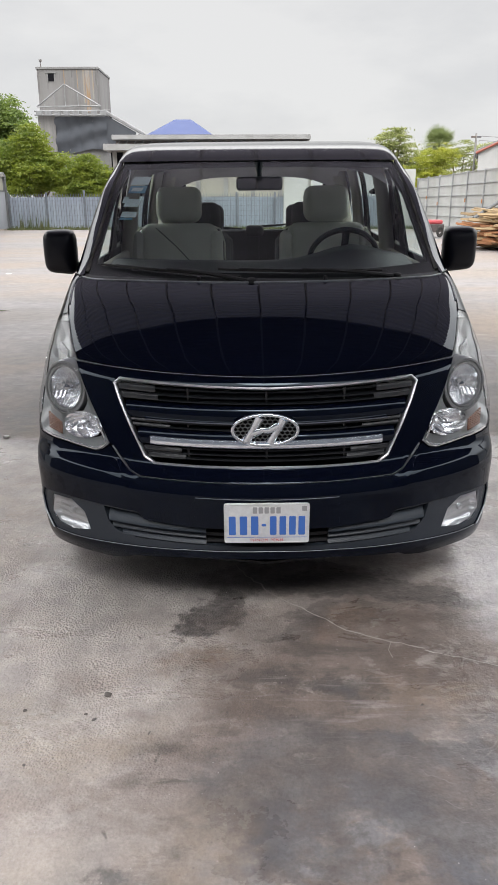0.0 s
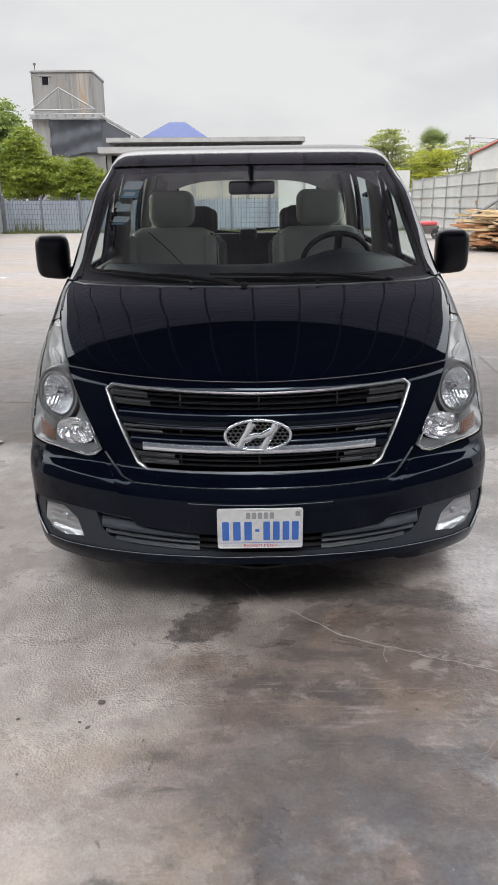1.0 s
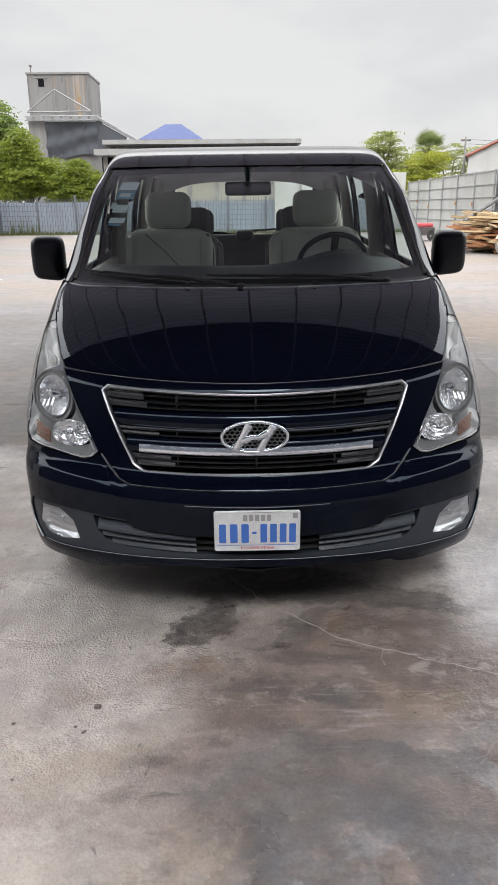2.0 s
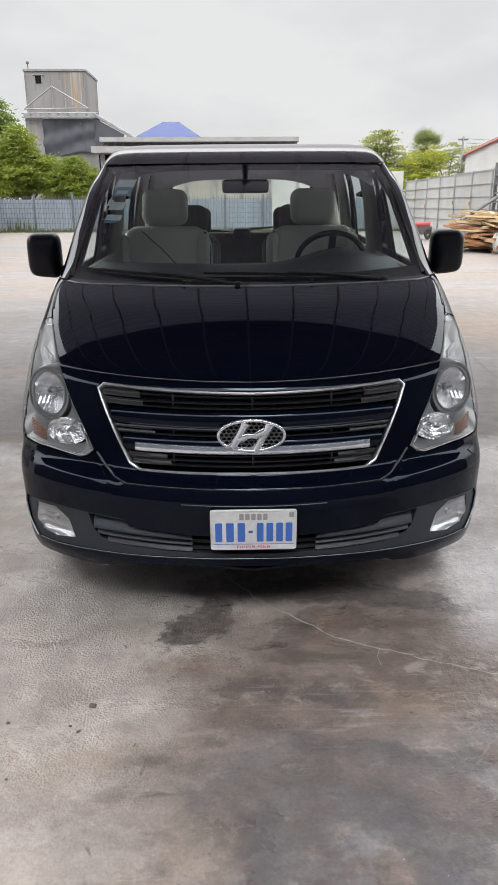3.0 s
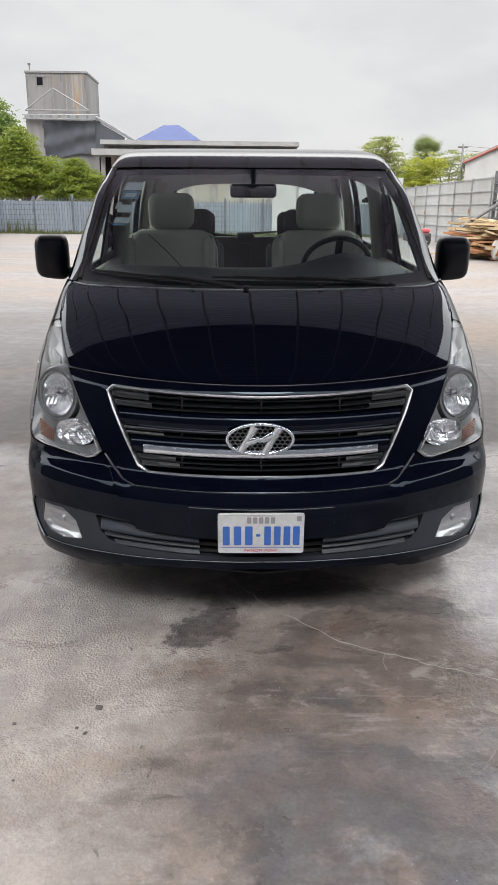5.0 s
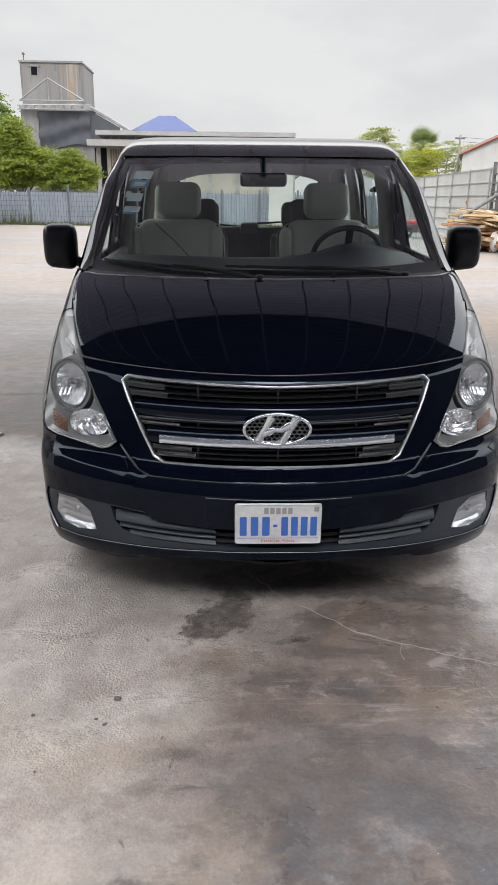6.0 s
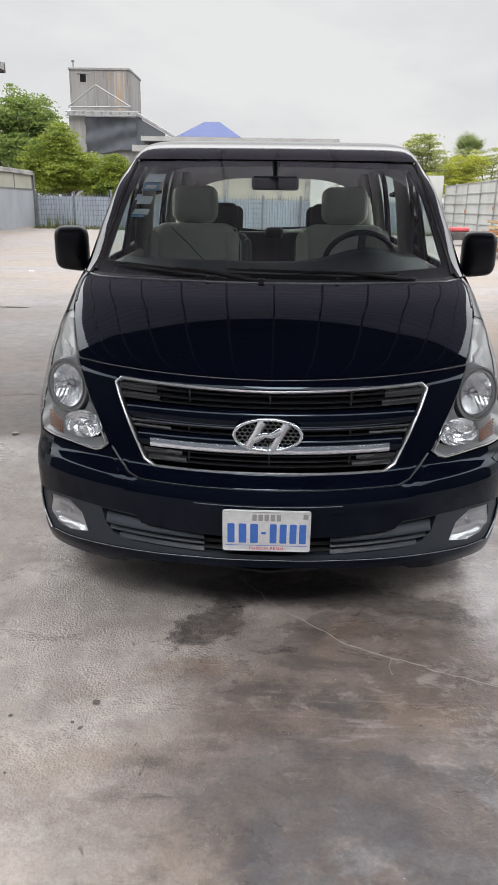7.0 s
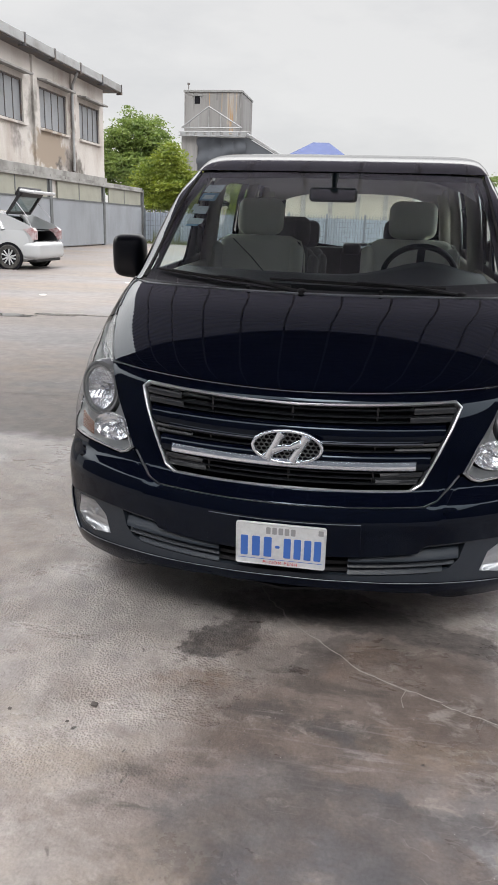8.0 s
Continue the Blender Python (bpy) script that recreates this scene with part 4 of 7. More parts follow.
# steering wheel
sw = new("steering_wheel")
under(sw, van, "dark steering wheel")
sw.matrix_local = pose(0.475, 4.26, 1.245, -58, 0, 0)
part("wheel_rim", tube([(0.19 * math.cos(q), 0.19 * math.sin(q), 0) for q in (2 * math.pi * k / 40 for k in range(40))], 0.015, 10, True), DASH, sw, "", True)
part("hub", box((-0.07, -0.06, -0.03), (0.07, 0.06, 0.01), 0.02), DASH, sw)
for q in (0, 180, 270):
    part("spoke", box((0.05, -0.02, -0.012), (0.185, 0.02, 0.004), 0.006, pose(0, 0, 0, 0, 0, q)), DASH, sw)
# cabin mirror on its stalk
cm = new("cabin_mirror")
under(cm, van, "dark cabin mirror on a stalk")
part("mirror_body", box((-0.125, -0.02, -0.036), (0.125, 0.018, 0.036), 0.022, pose(-0.0, 4.20, 1.648, 8, 0, 0), 4), DASH, cm, "", True)
part("stalk", tube([(0, 4.27, 1.75), (0, 4.24, 1.70), (0, 4.215, 1.665)], [0.022, 0.014, 0.012], 10), DASH, cm, "", True)
# headliner and pillars
bm = bmesh.new()
rows = []
for k in range(9):
    y = 4.50 + k * 0.355
    rows.append([bm.verts.new((x, y, 1.84 - 0.12 * (x / 0.76) ** 4 - (0.09 if k == 0 else 0) - (0.16 if k == 8 else 0))) for x in [j * 0.095 for j in range(-8, 9)]])
for a, b in zip(rows, rows[1:]):
    for k in range(16):
        bm.faces.new((a[k], b[k], b[k + 1], a[k + 1]))
part("headliner", bm, LINER, van, "", True)
for side in BOTH:
    for y0, w in ((4.96, 0.10), (6.18, 0.09), (7.1, 0.14)):
        part("inner_pillar", tube([(side * 0.855, y0, 0.9), (side * 0.850, y0, 1.25), (side * 0.81, y0 + 0.02, 1.55), (side * 0.75, y0 + 0.04, 1.80)], [w * 0.55, w * 0.5, w * 0.42, w * 0.4], 10), BEIGE, van, "", True)
    part("inner_screen_pillar", tube([skin_at(side * 0.858, 1.28, -0.045), skin_at(side * 0.834, 1.45, -0.04), skin_at(side * 0.806, 1.62, -0.04), skin_at(side * 0.772, 1.75, -0.04)], 0.018, 8), DASH, van, "", True)
    part("door_card", box((side * 0.86 - 0.02, 3.98, 0.45), (side * 0.86 + 0.02, 7.3, 1.24), 0.015), BEIGE, van)
    part("grab_handle", tube([(side * 0.80, 5.0, 1.60), (side * 0.76, 5.02, 1.58), (side * 0.76, 5.16, 1.58), (side * 0.80, 5.18, 1.60)], 0.012, 8), DASH, van)
part("parcel_panel", box((-0.80, 7.30, 0.55), (0.80, 7.36, 1.20), 0.02), DARKSEAT, van)
part("latch_cover", box((-0.085, 7.20, 1.14), (0.085, 7.31, 1.245), 0.035, None, 4), DARKSEAT, van, "", True)
part("rear_wiper", tube([(0.0, 7.52, 1.215), (0.20, 7.53, 1.225), (0.46, 7.52, 1.245)], [0.014, 0.010, 0.007], 8), TRIM, van)
PAPER = worn("faded_sticker", (0.50, 0.60, 0.61), (0.42, 0.52, 0.54), 0.5, scale=20)
TEAL = worn("blue_sticker", (0.05, 0.19, 0.30), (0.07, 0.25, 0.36), 0.45, scale=20)
# stickers inside the glass
for x0, z0, x1, z1, mat in ((-0.70, 1.655, -0.60, 1.695, PAPER), (-0.705, 1.612, -0.61, 1.65, TEAL), (-0.690, 1.622, -0.63, 1.640, PAPER), (-0.715, 1.548, -0.635, 1.585, PAPER), (-0.728, 1.565, -0.700, 1.595, PAPER), (-0.725, 1.500, -0.64, 1.525, PAPER), (-0.730, 1.488, -0.66, 1.498, TEAL)):
    quad = [skin_at(x, z, -0.008 + 0.002 * (x1 - x0 == 0.06)) for x, z in ((x0, z0), (x1, z0), (x1 + 0.008, z1), (x0 + 0.008, z1))]
    bm = bmesh.new()
    vs = [bm.verts.new(q) for q in quad] + [bm.verts.new(q + Vector((0, 0.0015, -0.0005))) for q in quad]
    bm.faces.new(vs[:4])
    bm.faces.new(vs[:3:-1])
    for k in range(4):
        bm.faces.new((vs[k], vs[k + 4], vs[(k + 1) % 4 + 4], vs[(k + 1) % 4]))
    bmesh.ops.recalc_face_normals(bm, faces=bm.faces)
    part("sticker", bm, mat, van, "paper sticker inside the windscreen")


# ---- ground: the floor rises to the yard, which lies level
def ground_z(x, y):
    n = FLOOR.to_3x3() @ Vector((0, 0, 1))
    k = 8.6
    yy = y if y < k - 2 else (k - 2 + 2 * (1 - math.exp(-(y - k + 2) / 2)))
    return -(n.x * max(-20, min(20, x)) * max(0.0, min(1.0, (14 - y) / 6)) + n.y * yy) / n.z


def concrete():
    """Power-floated concrete: pale yard slabs, and a floor stained brown and grey by years of oil and dust, with glare
    painted in at the right.
    """
    m = material("concrete", (0.4, 0.4, 0.4), 0.6)
    n, l, p = nodes_of(m)
    where = place(m)
    warp = n.new("ShaderNodeTexNoise")
    warp.inputs["Scale"].default_value, warp.inputs["Detail"].default_value = 2.2, 6
    l.new(where, warp.inputs["Vector"])
    shift = n.new("ShaderNodeVectorMath")
    shift.operation = "MULTIPLY_ADD"
    shift.inputs[1].default_value, shift.inputs[2].default_value = (0.5, 0.5, 0.0), (-0.25, -0.25, 0)
    l.new(warp.outputs["Color"], shift.inputs[0])
    bent = n.new("ShaderNodeVectorMath")
    l.new(where, bent.inputs[0])
    l.new(shift.outputs["Vector"], bent.inputs[1])
    ragged = n.new("ShaderNodeTexNoise")
    ragged.inputs["Scale"].default_value, ragged.inputs["Detail"].default_value, ragged.inputs["Roughness"].default_value = 11, 8, 0.7
    l.new(where, ragged.inputs["Vector"])
    shift2 = n.new("ShaderNodeVectorMath")
    shift2.operation = "MULTIPLY_ADD"
    shift2.inputs[1].default_value, shift2.inputs[2].default_value = (0.34, 0.22, 0.0), (-0.17, -0.11, 0)
    l.new(ragged.outputs["Color"], shift2.inputs[0])
    torn = n.new("ShaderNodeVectorMath")
    l.new(bent.outputs["Vector"], torn.inputs[0])
    l.new(shift2.outputs["Vector"], torn.inputs[1])

    def spot(x, y, rx, ry, turn=0, inner=0.5):
        g = n.new("ShaderNodeMapping")
        g.vector_type = "TEXTURE"
        g.inputs["Location"].default_value, g.inputs["Rotation"].default_value, g.inputs["Scale"].default_value = (x, y, 0), (0, 0, radians(turn)), (rx, ry, 1000)
        l.new(torn.outputs["Vector"], g.inputs["Vector"])
        d = n.new("ShaderNodeVectorMath")
        d.operation = "LENGTH"
        l.new(g.outputs["Vector"], d.inputs[0])
        return ramp_of(m, d.outputs["Value"], inner, 1.0, (1, 1, 1), (0, 0, 0))

    def streaks(sx, sy, scale, lo, hi):
        return ramp_of(m, noise_of(m, place(m, (sx, sy, 1)), scale, 8, 0.65, 0.4), lo, hi)

    # the yard: pale, faintly banded across, with rusty and sooty clouds
    yard = blend_of(m, streaks(0.30, 0.8, 0.9, 0.40, 0.66), (0.209, 0.196, 0.187), (0.158, 0.147, 0.138))
    yard = blend_of(m, streaks(0.30, 0.75, 0.38, 0.44, 0.60), yard, (0.205, 0.163, 0.125))
    yard = blend_of(m, streaks(0.45, 1.1, 2.2, 0.52, 0.68), yard, (0.139, 0.131, 0.123))
    yard = blend_of(m, streaks(0.22, 1.6, 1.5, 0.60, 0.70), yard, (0.242, 0.231, 0.22))
    yard = blend_of(m, spot(-4.4, 9.6, 3.2, 0.9, 6, 0.2), yard, (0.147, 0.126, 0.108))
    yard = blend_of(m, spot(3.4, 8.6, 3.0, 1.6, -5, 0.35), yard, (0.215, 0.165, 0.118))
    yard = blend_of(m, spot(5.0, 15.5, 4.0, 1.8, 4, 0.3), yard, (0.20, 0.165, 0.13))
    # the shed floor
    floor = blend_of(m, streaks(0.7, 1.0, 1.2, 0.40, 0.64), (0.53, 0.49, 0.445), (0.42, 0.38, 0.34))
    brown = blend_of(m, streaks(0.45, 1.6, 2.6, 0.40, 0.62), (0.175, 0.140, 0.118), (0.262, 0.220, 0.190))
    floor = blend_of(m, streaks(0.8, 1.2, 3.1, 0.50, 0.62), floor, (0.365, 0.32, 0.28))
    floor = blend_of(m, spot(0.60, 1.85, 1.15, 1.05, 0, 0.62), floor, brown)
    floor = blend_of(m, blend_of(m, 1.0, spot(0.6, 1.8, 1.2, 1.2, 0, 0.7), streaks(0.8, 1.8, 4.0, 0.52, 0.60), "MULTIPLY"), floor, (0.15, 0.128, 0.112))
    greyed = blend_of(m, streaks(0.8, 1.1, 2.1, 0.47, 0.53), floor, (0.25, 0.246, 0.243))
    floor = blend_of(m, spot(0.65, 1.35, 1.05, 0.75, 0, 0.6), floor, greyed)
    floor = blend_of(m, blend_of(m, 1.0, spot(0.55, 1.6, 1.1, 1.0, 0, 0.7), streaks(1, 1.4, 9, 0.54, 0.62), "MULTIPLY"), floor, (0.33, 0.295, 0.26))
    # pale patch right of the bumper: the sky's glare put into the colour
    floor = blend_of(m, spot(1.45, 2.8, 0.75, 0.75, 0, 0.4), floor, (0.55, 0.54, 0.545))
    smooth_grey = blend_of(m, streaks(1, 1, 6, 0.35, 0.7), (0.36, 0.335, 0.305), (0.44, 0.415, 0.38))
    floor = blend_of(m, spot(-0.55, 2.78, 0.50, 0.42, 10, 0.45), floor, smooth_grey)
    soil = blend_of(m, 1.0, spot(-1.75, 3.45, 0.85, 1.25, 0, 0.55), blend_of(m, 0.55, streaks(1.0, 1.4, 4.0, 0.36, 0.62), (1, 1, 1)), "MULTIPLY")
    floor = blend_of(m, soil, floor, (0.37, 0.305, 0.245))
    for x, y, rx, ry, turn, dark in ((-0.225, 2.60, 0.28, 0.115, 62, 1.0), (0.10, 2.86, 0.42, 0.13, 0, 0.75), (0.45, 2.72, 0.48, 0.13, -8, 0.8), (0.20, 2.50, 0.20, 0.09, 20, 0.6), (0.26, 2.13, 0.14, 0.09, -15, 0.75), (0.04, 2.16, 0.12, 0.05, 10, 0.6), (0.36, 1.87, 0.50, 0.075, -4, 0.6), (0.0, 1.96, 0.10, 0.06, 20, 0.6), (0.02, 1.72, 0.26, 0.13, 30, 0.55), (0.48, 1.62, 0.30, 0.16, 0, 0.6), (0.06, 1.51, 0.20, 0.08, -20, 0.55), (0.62, 1.42, 0.3, 0.15, 0, 0.5), (0.25, 1.62, 0.2, 0.1, 10, 0.5), (-0.35, 1.40, 0.12, 0.08, 10, 0.45)):
        grit = blend_of(m, 0.6, streaks(1.0, 1.6, 22, 0.36, 0.60), (1, 1, 1))
        mask = blend_of(m, 1.0, spot(x, y, rx, ry, turn, 0.80), blend_of(m, 1.0, grit, (dark, dark, dark), "MULTIPLY"), "MULTIPLY")
        floor = blend_of(m, mask, floor, (0.100, 0.090, 0.084))
    for x, y, rx, ry, turn, tone, much in ((-0.56, 1.88, 0.26, 0.13, 10, (0.375, 0.315, 0.245), 0.6), (-0.20, 1.58, 0.22, 0.16, 25, (0.33, 0.268, 0.205), 0.6), (0.44, 1.74, 0.24, 0.10, -6, (0.27, 0.21, 0.175), 0.7), (-0.24, 2.24, 0.20, 0.10, 12, (0.23, 0.165, 0.12), 0.7), (0.55, 2.12, 0.30, 0.09, -6, (0.30, 0.235, 0.175), 0.6), (0.33, 2.45, 0.22, 0.10, 15, (0.24, 0.18, 0.14), 0.6), (-0.70, 1.45, 0.30, 0.16, 0, (0.41, 0.36, 0.295), 0.5), (-0.85, 1.95, 0.22, 0.22, 0, (0.42, 0.37, 0.30), 0.6),
                                            (0.31, 1.60, 0.22, 0.10, 0, (0.135, 0.138, 0.150), 0.8), (0.02, 1.53, 0.16, 0.06, -12, (0.125, 0.128, 0.138), 0.8), (0.24, 2.13, 0.10, 0.06, -10, (0.125, 0.12, 0.118), 0.8), (0.36, 1.90, 0.18, 0.06, 5, (0.15, 0.15, 0.155), 0.7), (-0.07, 1.78, 0.16, 0.12, 20, (0.175, 0.17, 0.168), 0.7), (-0.37, 1.45, 0.10, 0.05, 0, (0.16, 0.155, 0.15), 0.7), (0.50, 1.42, 0.22, 0.10, 0, (0.14, 0.145, 0.158), 0.8), (0.10, 1.70, 0.5, 0.30, 0, (0.17, 0.16, 0.152), 0.5), (0.55, 1.72, 0.45, 0.22, 0, (0.16, 0.152, 0.148), 0.6), (0.15, 2.0, 0.45, 0.12, 0, (0.185, 0.15, 0.125), 0.6), (-0.12, 2.55, 0.20, 0.16, 50, (0.17, 0.135, 0.115), 0.5)):
        torn_edge = blend_of(m, 0.45, streaks(1.3, 2.2, 9, 0.42, 0.54), (1, 1, 1))
        floor = blend_of(m, blend_of(m, 1.0, spot(x, y, rx, ry, turn, 0.35), blend_of(m, 1.0, torn_edge, (much, much, much), "MULTIPLY"), "MULTIPLY"), floor, tone)
    scuff = blend_of(m, 1.0, spot(0.25, 2.1, 0.9, 0.35, -8, 0.3), streaks(0.5, 5.0, 4.5, 0.55, 0.66), "MULTIPLY")
    floor = blend_of(m, blend_of(m, 1.0, scuff, (0.6, 0.6, 0.6), "MULTIPLY"), floor, (0.40, 0.37, 0.345))
    # where the floor's dirt ends
    split = n.new("ShaderNodeSeparateXYZ")
    l.new(torn.outputs["Vector"], split.inputs["Vector"])
    line = n.new("ShaderNodeMapRange")
    line.inputs["From Min"].default_value, line.inputs["From Max"].default_value = 4.55, 4.75
    l.new(split.outputs["Y"], line.inputs["Value"])
    base = blend_of(m, line.outputs["Result"], floor, yard)
    base = blend_of(m, spot(-2.25, 4.1, 0.35, 0.28, 0, 0.6), base, (0.55, 0.53, 0.50))
    # pits, pale specks and grain
    pits = n.new("ShaderNodeTexVoronoi")
    pits.inputs["Scale"].default_value = 9
    l.new(bent.outputs["Vector"], pits.inputs["Vector"])
    pit = blend_of(m, 1.0, ramp_of(m, pits.outputs["Distance"], 0.05, 0.10, (1, 1, 1), (0, 0, 0)), streaks(1, 1, 1.6, 0.52, 0.56), "MULTIPLY")
    base = blend_of(m, pit, base, (0.10, 0.09, 0.08))
    specks = n.new("ShaderNodeTexVoronoi")
    specks.inputs["Scale"].default_value = 26
    l.new(where, specks.inputs["Vector"])
    speck = blend_of(m, 1.0, ramp_of(m, specks.outputs["Distance"], 0.035, 0.055, (1, 1, 1), (0, 0, 0)), streaks(1, 1, 2.3, 0.50, 0.53), "MULTIPLY")
    base = blend_of(m, speck, base, (0.62, 0.60, 0.57))
    chips = n.new("ShaderNodeTexVoronoi")
    chips.inputs["Scale"].default_value = 60
    l.new(where, chips.inputs["Vector"])
    chip = blend_of(m, 1.0, ramp_of(m, chips.outputs["Distance"], 0.10, 0.20, (1, 1, 1), (0, 0, 0)), streaks(1, 1, 3.4, 0.50, 0.58), "MULTIPLY")
    base = blend_of(m, blend_of(m, 1.0, chip, (0.55, 0.55, 0.55), "MULTIPLY"), base, (0.13, 0.12, 0.11))
    for turn, sx, sy in ((0.3, 1.4, 30), (-0.5, 1.8, 36), (1.2, 1.6, 34)):
        g = n.new("ShaderNodeMapping")
        g.inputs["Rotation"].default_value, g.inputs["Scale"].default_value = (0, 0, turn), (sx, sy, 1)
        l.new(bent.outputs["Vector"], g.inputs["Vector"])
        line_ = ramp_of(m, noise_of(m, g.outputs["Vector"], 1.6, 3, 0.5), 0.665, 0.70)
        where_ = blend_of(m, 1.0, line_, streaks(1, 1, 1.9, 0.48, 0.56), "MULTIPLY")
        base = blend_of(m, blend_of(m, 1.0, where_, (0.28, 0.28, 0.28), "MULTIPLY"), base, (0.46, 0.43, 0.40))
    fine = noise_of(m, where, 85, 3, 0.6)
    base = blend_of(m, ramp_of(m, fine, 0.30, 0.74), blend_of(m, 1.0, base, (0.88, 0.875, 0.87), "MULTIPLY"), blend_of(m, 1.0, base, (1.14, 1.14, 1.14), "MULTIPLY"))
    mottle = noise_of(m, where, 9, 4, 0.55, 0.0)
    base = blend_of(m, ramp_of(m, mottle, 0.36, 0.64), blend_of(m, 1.0, base, (0.80, 0.80, 0.81), "MULTIPLY"), blend_of(m, 1.0, base, (1.05, 1.045, 1.045), "MULTIPLY"))
    base = blend_of(m, 1.0, base, (0.795, 0.785, 0.82), "MULTIPLY")
    l.new(base, p.inputs["Base Color"])
    # trowelled sheen where the floor is worn smooth
    sheen = blend_of(m, streaks(0.8, 1.4, 2.6, 0.38, 0.64), (0.24, 0.24, 0.24), (0.50, 0.50, 0.50))
    sheen = blend_of(m, line.outputs["Result"], sheen, (0.60, 0.60, 0.60))
    sheen = blend_of(m, spot(1.05, 2.80, 0.38, 0.55, 0, 0.4), sheen, (0.16, 0.16, 0.16))
    l.new(sheen, p.inputs["Roughness"])
    lumps = n.new("ShaderNodeTexVoronoi")
    lumps.feature, lumps.inputs["Scale"].default_value, lumps.inputs["Smoothness"].default_value = "SMOOTH_F1", 115, 0.3
    l.new(where, lumps.inputs["Vector"])
    coarse_area = blend_of(m, 1.0, spot(-0.75, 2.45, 0.95, 1.0, 0, 0.35), streaks(1, 1, 4.5, 0.36, 0.60), "MULTIPLY")
    coarse_area = blend_of(m, 0.05, coarse_area, (1, 1, 1))
    grainy = n.new("ShaderNodeMath")
    grainy.operation = "MULTIPLY"
    l.new(lumps.outputs["Distance"], grainy.inputs[0])
    l.new(coarse_area, grainy.inputs[1])
    rough = noise_of(m, where, 34, 5, 0.62)
    both = n.new("ShaderNodeMath")
    both.operation = "MULTIPLY_ADD"
    both.inputs[1].default_value = 0.55
    l.new(rough, both.inputs[0])
    l.new(grainy.outputs["Value"], both.inputs[2])
    less = n.new("ShaderNodeMath")
    less.operation = "MULTIPLY_ADD"
    less.inputs[1].default_value = -0.5
    l.new(pit, less.inputs[0])
    l.new(both.outputs["Value"], less.inputs[2])
    bump_of(m, less.outputs["Value"], 0.52, 0.015)
    return m


CONCRETE = concrete()
xs = [-600, -200, -80, -40] + [-24 + k * 1.0 for k in range(49)] + [40, 80, 200, 600]
ys = [-60, -30] + [-16 + k * 0.8 for k in range(60)] + [34, 38, 44, 60, 90, 140, 250, 500, 900]
vs, fs = [], []
for y in ys:
    for x in xs:
        vs.append((x, y, ground_z(x, y)))
for j in range(len(ys) - 1):
    for i in range(len(xs) - 1):
        a = j * len(xs) + i
        fs.append((a, a + 1, a + 1 + len(xs), a + len(xs)))
ground = tagged(mesh_object("ground", vs, fs, CONCRETE, smooth=True), "stained grey concrete yard and floor", "ground", kind="structure")


def strip(name, path, width, mat, label, lift=0.003, jag=0.0, seed=1, step=0.03):
    """A thin line on the ground: a filled crack or a slab joint."""
    rng = random.Random(seed)
    pts = []
    for (a, b), (c, d) in zip(path, path[1:]):
        n = max(1, int(math.hypot(c - a, d - b) / step))
        pts += [(a + (c - a) * k / n, b + (d - b) * k / n) for k in range(n)]
    pts.append(path[-1])
    vs, fs = [], []
    for k, (x, y) in enumerate(pts):
        a, b = pts[max(0, k - 1)], pts[min(len(pts) - 1, k + 1)]
        d = Vector((b[0] - a[0], b[1] - a[1])).normalized()
        w = width * rng.uniform(0.5, 1.2) / 2
        ox, oy = rng.gauss(0, jag), rng.gauss(0, jag)
        for s in (-1, 1):
            px, py = x - d.y * w * s + ox, y + d.x * w * s + oy
            vs.append((px, py, ground_z(px, py) + lift))
    fs = [(2 * k, 2 * k + 1, 2 * k + 3, 2 * k + 2) for k in range(len(pts) - 1)]
    return tagged(mesh_object(name, vs, fs, mat), label, "ground line", kind="structure")


FILLER = worn("crack_filler", (0.44, 0.41, 0.385), (0.30, 0.275, 0.25), 0.8, scale=6)
JOINT = worn("joint_dirt", (0.16, 0.14, 0.13), (0.24, 0.22, 0.20), 0.9, scale=4)
strip("floor_crack", [(-0.19, 3.10), (-0.152, 3.0), (-0.068, 2.853), (-0.006, 2.775), (0.05, 2.70), (0.168, 2.597), (0.30, 2.465), (0.446, 2.388), (0.59, 2.338)], 0.0075, FILLER, "pale filled crack across the concrete floor", 0.005, 0.0045, 4)
strip("floor_crack", [(0.59, 2.338), (0.68, 2.292), (0.80, 2.25), (0.85, 2.225), (1.1, 2.16), (1.5, 2.0)], 0.005, FILLER, "pale filled crack across the concrete floor", 0.004, 0.004, 5)
strip("floor_crack", [(0.468, 2.385), (0.452, 2.33), (0.462, 2.29)], 0.004, FILLER, "short pale branch of the filled crack", 0.005, 0.003, 15)
strip("slab_joint", [(-11.5, 5.72), (-1.2, 5.72), (8, 5.66)], 0.014, JOINT, "dark dirty joint between concrete slabs", 0.003, 0.002, 6)
strip("slab_joint", [(-13.4, 10.55), (-3.6, 10.62), (8, 10.5)], 0.02, JOINT, "dark dirty joint between concrete slabs", 0.003, 0.003, 7, 0.1)
strip("slab_joint", [(-13.4, 15.75), (-5, 16.0), (8, 15.9)], 0.10, JOINT, "dark dirty joint between concrete slabs", 0.003, 0.012, 8, 0.15)
strip("slab_joint", [(-13.4, 22.0), (8, 21.8)], 0.05, JOINT, "dark dirty joint between concrete slabs", 0.003, 0.01, 9, 0.2)
strip("slab_joint", [(2.28, 7.1), (2.24, 6.3), (2.5, 5.9), (2.45, 5.2)], 0.012, JOINT, "thin dark crack in the concrete", 0.003, 0.008, 10)

